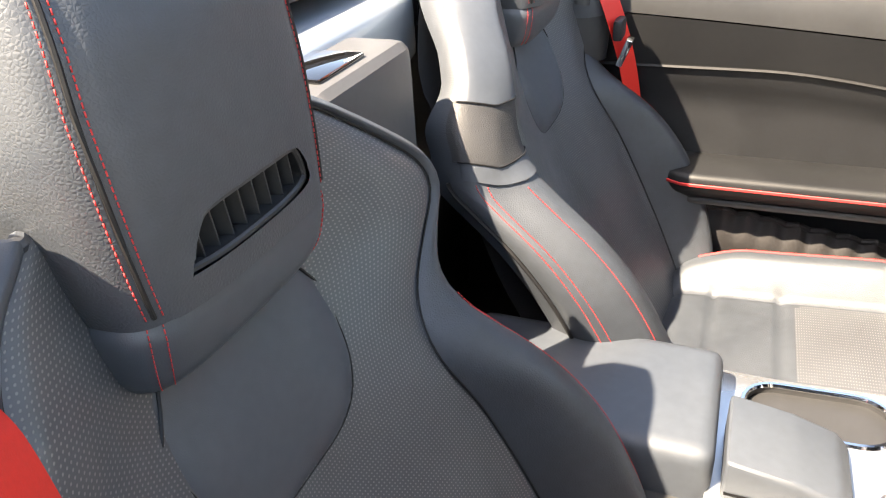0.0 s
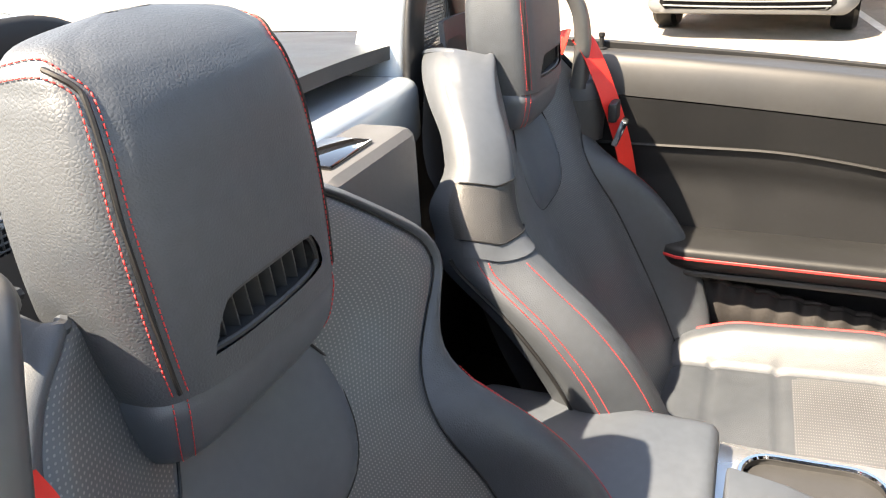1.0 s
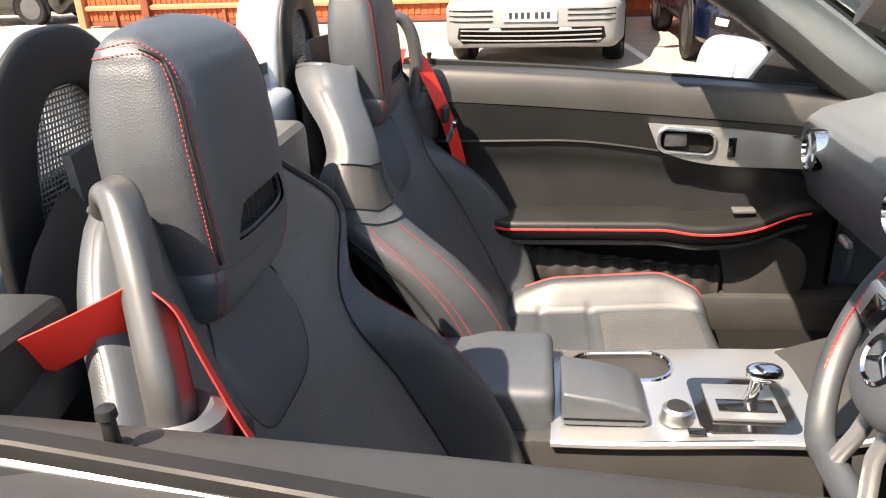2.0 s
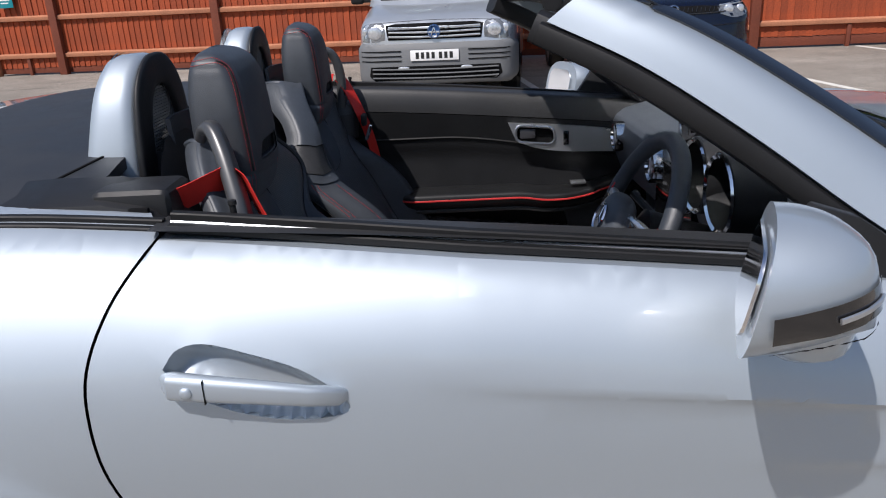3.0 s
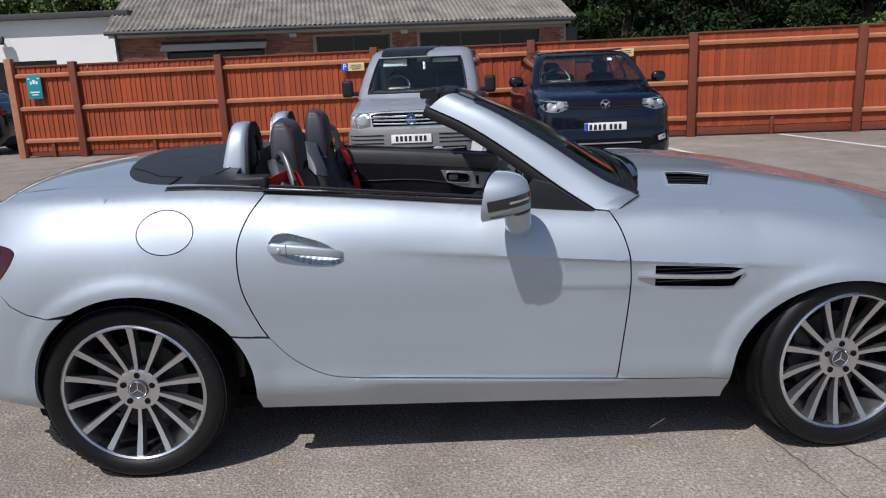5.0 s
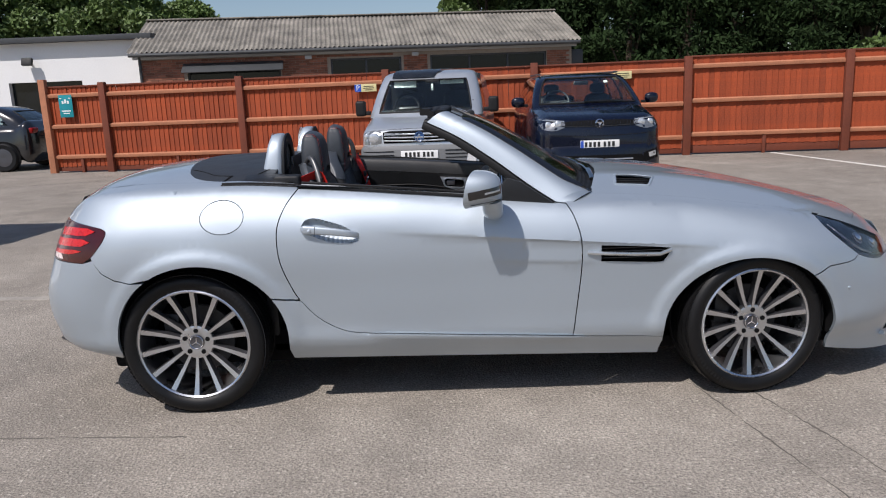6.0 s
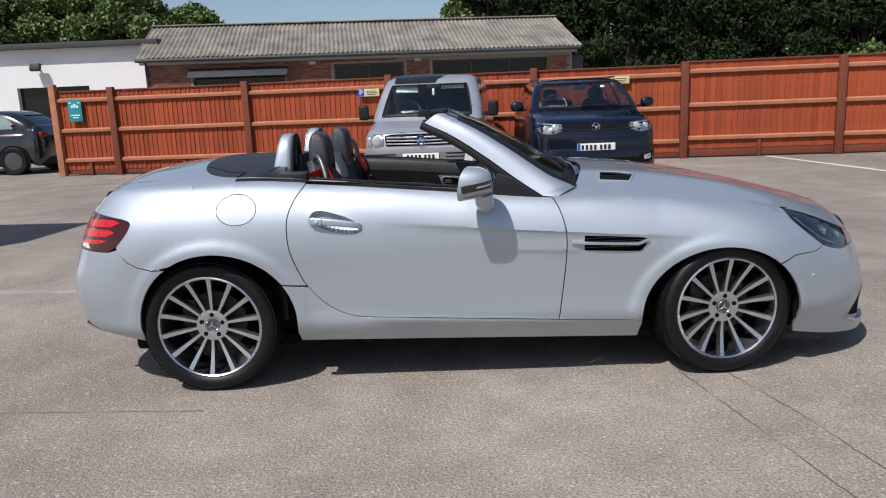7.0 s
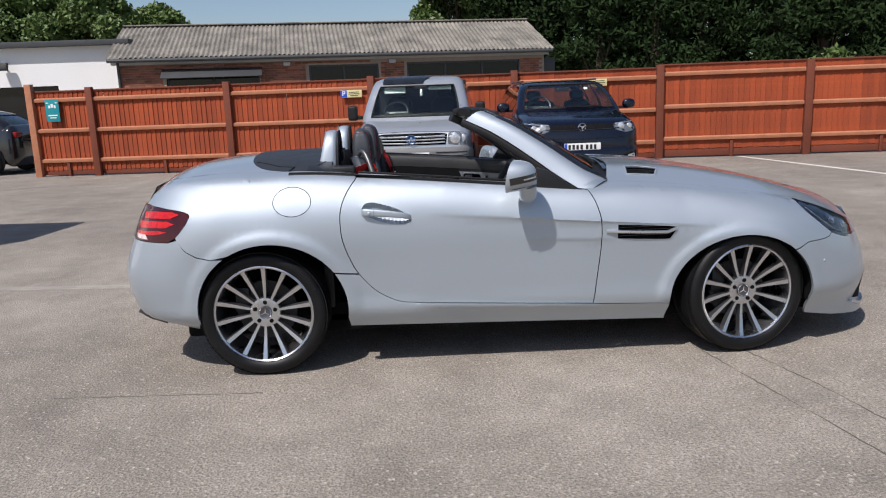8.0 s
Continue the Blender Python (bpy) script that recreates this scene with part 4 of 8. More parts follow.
for u0, u1 in ((0.15, 0.50), (0.42, 0.84)):
    p = [head(u0 + (u1 - u0) * t, 0.985 - 0.07 * t) + Vector((0.014, 0, 0.012 + 0.014 * math.sin(math.pi * t))) for t in np.linspace(0, 1, 10)]
    w = part("wiper", sweep(p, rrect(0.024, 0.014, 0.004, 1)), PIANO, roadster)
    p = [head(u0 + (u1 - u0) * t, 0.915 - 0.05 * t) + Vector((0.008, 0, 0.012)) for t in np.linspace(0.3, 1.15, 10)]
    part("wiper_blade", sweep(p, rrect(0.012, 0.016, 0.003, 1)), RUBBER, w)

# seat hoops
U = smooth_path([(0.135, 0.965, 0), (0.128, 1.05, 0), (0.105, 1.135, 0), (0.055, 1.18, 0), (0.0, 1.19, 0), (-0.055, 1.18, 0), (-0.105, 1.135, 0), (-0.128, 1.05, 0), (-0.135, 0.965, 0)], 40)
for s in (-1, 1):
    cy = s * 0.385
    def ring(front, back, shrink_to=0.055, puff=0.012):
        def g(u, v):
            p = U[int(round(u * 40))]
            q = Vector((p.x * (1 - shrink_to / 0.135), p.y - shrink_to * (1 if p.y > 1.1 else (p.y - 0.965) / 0.135), 0))
            xr = -0.945 + (p.y - 0.965) / 0.225 * 0.045
            xf = -0.826
            lo, hi = xf + (xr - xf) * front, xf + (xr - xf) * back
            a = 2 * math.pi * v
            c, sn = math.cos(a), math.sin(a)
            k = (abs(c) ** 4 + abs(sn) ** 4) ** -0.25
            w = 0.5 + 0.5 * c * k
            e = q.lerp(p, w)
            x = (lo + hi) / 2 + (hi - lo) / 2 * sn * k
            return Vector((x, cy + e.x, e.y))
        return g
    hoop = part("seat_hoop", grid(ring(0.0, 0.15), 40, 16, closed_v=True), TRIM, roadster, "black and silver rollover hoop behind the seat")
    part("hoop_shell", grid(ring(0.13, 1.0), 40, 16, closed_v=True), PAINT, hoop)
    # woven net across the hoop
    b = bmesh.new()
    for k in range(31):
        q = -1 + 2 * k / 30
        hi_ = 0.965 + 0.165 * math.sqrt(max(0.0, 1 - 0.75 * q ** 4))
        b = sweep([Vector((-0.862, cy + 0.088 * q, 0.955)), Vector((-0.840, cy + 0.080 * q, hi_))], circle(0.0011, 4), up=(0, 1, 0), bm=b)
        z = 0.958 + 0.172 * k / 30
        b = sweep([Vector((-0.8615 + 0.022 * k / 30, cy - 0.086, z)), Vector((-0.8615 + 0.022 * k / 30, cy + 0.086, z))], circle(0.0011, 4), bm=b)
    part("hoop_mesh", b, NET, hoop, "grey woven draught net")
    b = slab([(cy - 0.10, 0.965), (cy + 0.10, 0.965), (cy + 0.08, 1.02), (cy - 0.08, 1.03)], -0.83, -0.80, 0.01, axis="x")
    part("hoop_base", b, TRIM, hoop)
    # clear draught deflector on a pivot
    arc = [(cy + s * -0.03 + 0.11 * math.cos(a), 1.08 + 0.11 * math.sin(a)) for a in np.linspace(0.15, math.pi * 0.95, 16)]
    b = slab(arc, -0.895, -0.892, 0, axis="x")
    bmesh.ops.translate(b, vec=(-0.01, 0.0, 0.0), verts=b.verts)
    dfl = part("draught_deflector", b, GLASS, hoop, "clear acrylic draught deflector")
    dfl.visible_shadow = False

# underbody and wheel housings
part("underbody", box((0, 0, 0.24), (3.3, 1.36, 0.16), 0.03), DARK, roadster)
for ac in (ARCH_R, ARCH_F):
    for s in (-1, 1):
        f = (lambda b: b) if s < 0 else mirror_y
        def well(u, v):
            a = math.pi * (1.10 * u - 0.05)
            x, z = ac[0] + (ac[2] + 0.006) * math.cos(a), ac[1] + (ac[3] + 0.007) * math.sin(a)
            y0 = half_width(x, max(z, 0.24)) - 0.010
            return (x, -y0 + (y0 - 0.56) * v, z)
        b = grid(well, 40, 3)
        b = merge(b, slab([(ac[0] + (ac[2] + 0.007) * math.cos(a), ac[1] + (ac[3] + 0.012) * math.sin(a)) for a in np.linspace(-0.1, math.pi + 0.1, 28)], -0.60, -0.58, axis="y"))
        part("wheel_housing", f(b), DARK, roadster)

# wheels
spoke_me = None
tyre_me = rim_me = disc_me = hub_me = None
TYRE_PROF = [(0.244, -0.050), (0.252, -0.058), (0.268, -0.066), (0.288, -0.066), (0.303, -0.056), (0.3115, -0.040), (0.3155, -0.024)]
for k in range(4):
    y0 = -0.012 + 0.034 * k
    TYRE_PROF += [(0.3165, y0 - 0.008), (0.3165, y0 + 0.012), (0.310, y0 + 0.0135), (0.310, y0 + 0.0205), (0.3165, y0 + 0.022)]
TYRE_PROF += [(0.315, 0.135), (0.308, 0.155), (0.29, 0.165), (0.25, 0.155), (0.244, 0.14)]
for cx in (-1.213, 1.216):
    for s in (-1, 1):
        turn = (11.0 if cx < 0 else 4.0)
        if tyre_me is None:
            b = lathe(TYRE_PROF, 72)
            tyre = part("wheel", b, TYRE, roadster, "low-profile black tyre on a silver multi-spoke alloy wheel", sharp=50)
            tyre_me = tyre.data
            tb = bmesh.new()
            for k in range(84):
                a = 2 * math.pi * k / 84
                turn_ = Matrix.Rotation(-a, 4, "Y")
                for r, y, w, d in ((0.3135, -0.036, 0.026, 0.010), (0.3175, 0.0, 0.016, 0.012), (0.3175, 0.034, 0.016, 0.012), (0.3175, 0.068, 0.016, 0.012)):
                    q = [turn_ @ Vector((r + dr, y + sy * w / 2 + 0.2 * sz * d, sz * d)) for dr, sy, sz in ((0, -1, -1), (0, 1, -1), (0, 1, 1), (0, -1, 1), (-0.004, -1, -1), (-0.004, 1, -1), (-0.004, 1, 1), (-0.004, -1, 1))]
                    vs_ = [tb.verts.new(p) for p in q]
                    for fc in ((0, 1, 2, 3), (0, 4, 5, 1), (1, 5, 6, 2), (2, 6, 7, 3), (3, 7, 4, 0)):
                        tb.faces.new([vs_[i_] for i_ in fc])
            bmesh.ops.recalc_face_normals(tb, faces=tb.faces)
            tread_me = part("tread", tb, TYRE, tyre, smooth=False).data
            bars_me = []
            for turn in (0.0, math.pi):
                tb = bmesh.new()
                for k in range(11):
                    m_ = Matrix.Rotation(-math.radians(28 + 3.6 * k) - turn, 4, "Y")
                    bb = box((0.284, -0.0665, 0), (0.014 if k % 3 else 0.018, 0.0012, 0.008), 0.0)
                    bmesh.ops.transform(bb, matrix=m_, verts=bb.verts)
                    tb = merge(tb, bb)
                bars_me.append(part("sidewall_bars", tb, RUBBER, tyre, smooth=False).data)
        else:
            tyre = new("wheel", tyre_me)
            tyre.parent = roadster
            tyre["label"] = "low-profile black tyre on a silver multi-spoke alloy wheel"
            for nm, me in (("tread", tread_me), ("sidewall_bars", bars_me[0]), ("sidewall_bars", bars_me[1])):
                o = new(nm, me)
                o.parent = tyre
        tyre.matrix_local = pose(cx, s * 0.803, 0.317, 0, 0, (0 if s < 0 else 180) + (7 if cx > 0 else 0)) @ pose(0, 0, 0, 0, turn, 0)
        if rim_me is None:
            b = lathe([(0.2445, -0.046), (0.247, -0.053), (0.241, -0.0565), (0.2345, -0.052), (0.2315, -0.040), (0.228, 0.0), (0.218, 0.06), (0.215, 0.12), (0.232, 0.14)], 72)
            rim = part("rim", b, ALLOY, tyre)
            rim_me = rim.data
            b = lathe([(0.0, -0.012), (0.040, -0.012), (0.060, -0.016), (0.074, -0.012), (0.078, 0.004), (0.074, 0.03), (0.0, 0.03)], 40)
            hub = part("hub", b, ALLOY, tyre)
            hub_me = hub.data
            b = lathe([(0.0, 0.052), (0.15, 0.052), (0.152, 0.056), (0.152, 0.07), (0.0, 0.07)], 48)
            b = box((-0.12, 0.05, 0.05), (0.07, 0.05, 0.13), 0.012, bm=b)
            disc = part("brake_disc", b, DISC, tyre)
            disc_me = disc.data
            b = lathe([(0.0, -0.0175), (0.026, -0.0175), (0.029, -0.0195), (0.033, -0.0185), (0.034, -0.012)], 32)
            cap = part("centre_cap", b, GUNMETAL, tyre, "dark centre cap with chrome ring")
            cap_me = cap.data
            b = bmesh.new()
            for k in range(3):
                a = math.radians(90 + 120 * k)
                b = sweep([Vector((0, -0.0185, 0)), Vector((0.024 * math.cos(a), -0.0185, 0.024 * math.sin(a)))], rrect(0.005, 0.003, 0.001, 1), up=(0, 1, 0), bm=b, scale=lambda t: 1.2 - 0.8 * t)
            star = part("cap_emblem", b, CHROME, tyre)
            star_me = star.data
            b = lathe([(0.0275, -0.0185), (0.0295, -0.0205), (0.0315, -0.0185)], 32)
            part("cap_ring", b, CHROME, tyre)
            bolt_b = lathe([(0.0, -0.0176), (0.0100, -0.0176), (0.0106, -0.0165), (0.0106, -0.006)], 16)
            bolt = part("wheel_bolt", bolt_b, DARK, tyre)
            bolt_me = bolt.data
            bolt.matrix_local = Matrix.Translation((0.052 * math.cos(1.57), 0, 0.052 * math.sin(1.57)))
            start = 1
            cap_ring_me = bpy.data.objects["cap_ring"].data
        else:
            for nm, me in (("rim", rim_me), ("hub", hub_me), ("brake_disc", disc_me), ("centre_cap", cap_me), ("cap_emblem", star_me), ("cap_ring", cap_ring_me)):
                o = new(nm, me)
                o.parent = tyre
            start = 0
        for k in range(start, 5):
            a = math.radians(90 + 72 * k)
            o = new("wheel_bolt", bolt_me)
            o.parent = tyre
            o.matrix_local = Matrix.Translation((0.052 * math.cos(a), 0, 0.052 * math.sin(a)))
        for k in range(14):
            if spoke_me is None:
                b = bmesh.new()
                rs = np.linspace(0.066, 0.238, 9)
                rows = []
                for r in rs:
                    t = (r - 0.066) / 0.172
                    w = 0.0060 + 0.0052 * t ** 1.3
                    yf = -0.014 - 0.034 * t ** 1.6
                    rows.append([b.verts.new((r, yf, -w)), b.verts.new((r, yf, w)), b.verts.new((r, yf + 0.030, w * 0.9 + 0.004)), b.verts.new((r, yf + 0.030, -w * 0.9 - 0.004))])
                for q0, q1 in zip(rows, rows[1:]):
                    for j in range(4):
                        fc = b.faces.new((q0[j], q0[(j + 1) % 4], q1[(j + 1) % 4], q1[j]))
                        fc.material_index = 0 if j == 0 else 1
                bmesh.ops.recalc_face_normals(b, faces=b.faces)
                o = part("spoke", b, [ALLOY, GUNMETAL], tyre)
                spoke_me = o.data
            else:
                o = new("spoke", spoke_me)
                o.parent = tyre
            o.matrix_local = Matrix.Rotation(2 * math.pi * (k + 0.5) / 14, 4, "Y")

# ---- roadster: cabin ----
def perf_leather():
    """Leather pierced by a regular grid of fine holes, by the sheet's own metre coordinates."""
    m = mat("perforated_black_leather", (0.041, 0.045, 0.052), 0.46, var=0.15, scale=6, fine=80, bump=0.0, spec=1.0)
    n, l = m.node_tree.nodes, m.node_tree.links
    b = n["Principled BSDF"]
    uvn = n.new("ShaderNodeTexCoord")
    vm = n.new("ShaderNodeVectorMath")
    vm.operation = "SCALE"
    vm.inputs["Scale"].default_value = 1 / 0.0038
    l.new(uvn.outputs["UV"], vm.inputs[0])
    fr = n.new("ShaderNodeVectorMath")
    fr.operation = "FRACTION"
    l.new(vm.outputs[0], fr.inputs[0])
    sb = n.new("ShaderNodeVectorMath")
    sb.operation = "SUBTRACT"
    sb.inputs[1].default_value = (0.5, 0.5, 0.0)
    l.new(fr.outputs[0], sb.inputs[0])
    ln = n.new("ShaderNodeVectorMath")
    ln.operation = "LENGTH"
    l.new(sb.outputs[0], ln.inputs[0])
    st = n.new("ShaderNodeMapRange")
    st.inputs[1].default_value, st.inputs[2].default_value = 0.15, 0.25
    l.new(ln.outputs["Value"], st.inputs[0])
    mixc = n.new("ShaderNodeMixRGB")
    old = b.inputs["Base Color"].links[0].from_socket
    mixc.inputs[1].default_value = (0.15, 0.145, 0.14, 1)
    l.new(st.outputs[0], mixc.inputs[0])
    l.new(old, mixc.inputs[2])
    l.new(mixc.outputs[0], b.inputs["Base Color"])
    bp = n.new("ShaderNodeBump")
    bp.inputs["Strength"].default_value, bp.inputs["Distance"].default_value = 0.4, 0.0006
    l.new(st.outputs[0], bp.inputs["Height"])
    l.new(bp.outputs[0], b.inputs["Normal"])
    return m


PERF = perf_leather()
CARPET = mat("dark_carpet", (0.055, 0.050, 0.043), 0.95, var=0.3, scale=15, fine=200, bump=0.6, bscale=600)
CLOTH = mat("black_elastic_cloth", (0.02, 0.018, 0.018), 0.7, var=0.25, scale=30, fine=200, bump=0.3, bscale=500)
PLASTIC = mat("dark_grey_plastic", (0.028, 0.028, 0.029), 0.5, var=0.12, scale=10, fine=150, bump=0.25, bscale=900, cell=True)
DOOR_LEATHER = mat("dark_door_leather", (0.0088, 0.0092, 0.0100), 0.5, var=0.15, scale=5, fine=90, bump=0.15, bscale=600, cell=True, spec=0.35)
# door leather with the light on the upper roll put into its colour
DOOR_TOP_LIT = mat("lit_dark_door_roll", (0.023, 0.0232, 0.024), 0.48, var=0.12, scale=6, fine=90, bump=0.15, bscale=600, cell=True)
GUIDE = mat("satin_grey_plastic", (0.045, 0.047, 0.05), 0.38, var=0.1, scale=10, fine=150, spec=0.7)
CARBON = mat("black_textured_pad", (0.03, 0.03, 0.031), 0.5, var=0.15, bump=0.5, bscale=520, cell=True)

back_w = curve_of([(0.40, 0.245), (0.50, 0.275), (0.60, 0.289), (0.70, 0.284), (0.76, 0.266), (0.80, 0.246), (0.835, 0.250), (0.87, 0.278), (0.905, 0.290), (0.935, 0.280), (0.965, 0.252), (1.0, 0.210), (1.02, 0.180), (1.035, 0.152), (1.045, 0.122), (1.07, 0.110)])
seam_w = curve_of([(0.40, 0.172), (0.50, 0.188), (0.60, 0.192), (0.70, 0.186), (0.80, 0.176), (0.835, 0.196), (0.87, 0.232), (0.905, 0.262), (0.935, 0.256), (0.965, 0.228), (1.0, 0.186), (1.02, 0.158), (1.04, 0.118), (1.07, 0.100)])
back_x = curve_of([(0.40, -0.445), (0.50, -0.50), (0.60, -0.552), (0.70, -0.597), (0.80, -0.636), (0.90, -0.669), (1.0, -0.70), (1.12, -0.738)])
bolster = curve_of([(0.40, 0.07), (0.50, 0.105), (0.60, 0.12), (0.68, 0.112), (0.74, 0.086), (0.78, 0.055), (0.82, 0.024), (0.86, 0.012), (0.97, 0.010), (1.12, 0.006)])


SHAPE = {"wing": 0.0, "deep": 1.0}  # how far the shoulders stand forward, and the depth of the shoulder cap


near_w = curve_of([(0.40, 0.250), (0.50, 0.285), (0.60, 0.308), (0.70, 0.316), (0.76, 0.314), (0.80, 0.308), (0.835, 0.299), (0.87, 0.286), (0.905, 0.264), (0.935, 0.245), (0.965, 0.222), (1.0, 0.192), (1.02, 0.168), (1.035, 0.146), (1.045, 0.124), (1.07, 0.110)])
near_seam = curve_of([(0.40, 0.172), (0.50, 0.188), (0.60, 0.200), (0.70, 0.210), (0.80, 0.220), (0.835, 0.222), (0.87, 0.222), (0.905, 0.214), (0.935, 0.200), (0.965, 0.182), (1.0, 0.160), (1.02, 0.142), (1.04, 0.116), (1.07, 0.100)])


def widths(z, sg=1):
    """Half width of the backrest, of its inner seam, and how far the wing stands forward, on one side."""
    if sg < 0:
        tuck = (1 - SHAPE["deep"]) * 0.12 * smooth01((0.93 - z) / 0.12)
        return near_w(z) - tuck, near_seam(z) - 0.4 * tuck, SHAPE["wing"] * math.exp(-((z - 0.92) / 0.06) ** 2)
    g = SHAPE["wing"] * math.exp(-((z - 0.92) / 0.06) ** 2)
    cut = SHAPE["wing"] * 0.004 * smooth01((z - 0.945) / 0.05) * (1 - 0.5 * smooth01((z - 1.0) / 0.045))
    return back_w(z) + 0.004 * g - cut, seam_w(z) + 0.004 * g, g


def back_front(a, z):
    """Front of the backrest: a from -1 to 1 across."""
    w, sw, g = widths(z, -1 if a < 0 else 1)
    y = abs(a) * w
    t = y / sw
    x = back_x(z) + 0.008 * smooth01(t) + 0.028 * g * smooth01((t - 0.45) / 0.55)
    x -= 0.022 * (1 - smooth01(t)) * smooth01((z - 0.62) / 0.15)
    k = (y - sw) / (w - sw)
    x += bolster(z) * (0.15 * smooth01(t) + 0.85 * smooth01((k + 0.15) / 0.65))
    low = 1 - smooth01((z - 0.79) / 0.06)
    if k > 0:
        x -= (1 - low) * 0.016 * k ** 1.6
    if k > 0.55:
        x -= low * 0.045 * ((k - 0.55) / 0.45) ** 2.4
    x -= 0.006 * math.exp(-((y - sw) / 0.006) ** 2)
    return Vector((x, a * w, z))


def stitches(path, length=0.0030, gap=0.0012, r=0.00045, bm=None, lift=Vector((0, 0, 0))):
    """Short thread stitches along a path."""
    b = bmesh.new() if bm is None else bm
    d = [0.0]
    for p, q in zip(path, path[1:]):
        d.append(d[-1] + (q - p).length)
    def at(s):
        i = min(max(int(np.searchsorted(d, s)) - 1, 0), len(path) - 2)
        k = (s - d[i]) / max(d[i + 1] - d[i], 1e-9)
        return path[i].lerp(path[i + 1], k)
    s = 0.0
    while s + length < d[-1]:
        p, q = at(s) + lift, at(s + length) + lift
        t = (q - p).normalized()
        side_v = t.cross(Vector((0.3, 0.5, 0.8))).normalized() * r
        up_v = side_v.cross(t).normalized() * r
        vs = [b.verts.new(o + e) for o in (p, q) for e in (side_v, up_v, -side_v, -up_v)]
        for j in range(4):
            b.faces.new((vs[j], vs[(j + 1) % 4], vs[4 + (j + 1) % 4], vs[4 + j]))
        b.faces.new(vs[:4][::-1])
        b.faces.new(vs[4:])
        s += length + gap
    return b


# headrest column, in the seat's own coordinates
hr_front = curve_of([(0.985, -0.648), (1.04, -0.650), (1.10, -0.655), (1.14, -0.661), (1.165, -0.671), (1.18, -0.684), (1.190, -0.702), (1.196, -0.719)])
hr_back = curve_of([(0.955, -0.745), (1.0, -0.755), (1.08, -0.760), (1.14, -0.756), (1.165, -0.750), (1.18, -0.742), (1.190, -0.733), (1.196, -0.724)])
hr_half = curve_of([(0.955, 0.098), (1.0, 0.105), (1.06, 0.109), (1.11, 0.108), (1.145, 0.103), (1.165, 0.098), (1.18, 0.090), (1.190, 0.068), (1.196, 0.022)])


def hr_ring(z, a, e=4.2):
    c, s = math.cos(a), math.sin(a)
    k = (abs(c) ** e + abs(s) ** e) ** (-1 / e)
    f, b, w = hr_front(max(z, 0.985)), hr_back(z), hr_half(z)
    x = (f + b) / 2 + (f - b) / 2 * c * k
    y = w * s * k
    if c > 0 and abs(y) < w * 0.8:
        x += 0.004 * (1 - (y / w) ** 2)
    return Vector((x, y, z))


SEAM_A = math.radians(47)


def roll_ring(z, a, out=0.0):
    """Section of the padded roll under the headrest."""
    t = abs((z - 0.9595) / 0.0355)
    r = 0.022 * (1 - math.sqrt(max(0.0, 1 - min(t, 1.0) ** 3)))
    c, s = math.cos(a), math.sin(a)
    k = (abs(c) ** 4.2 + abs(s) ** 4.2) ** (-1 / 4.2)
    fx, bx, w = -0.649 - r + out - 0.22 * max(0.0, 0.975 - z), -0.75 + r, 0.106 - r + out - 0.12 * max(0.0, 0.975 - z)
    return Vector(((fx + bx) / 2 + (fx - bx) / 2 * c * k, w * s * k, z))


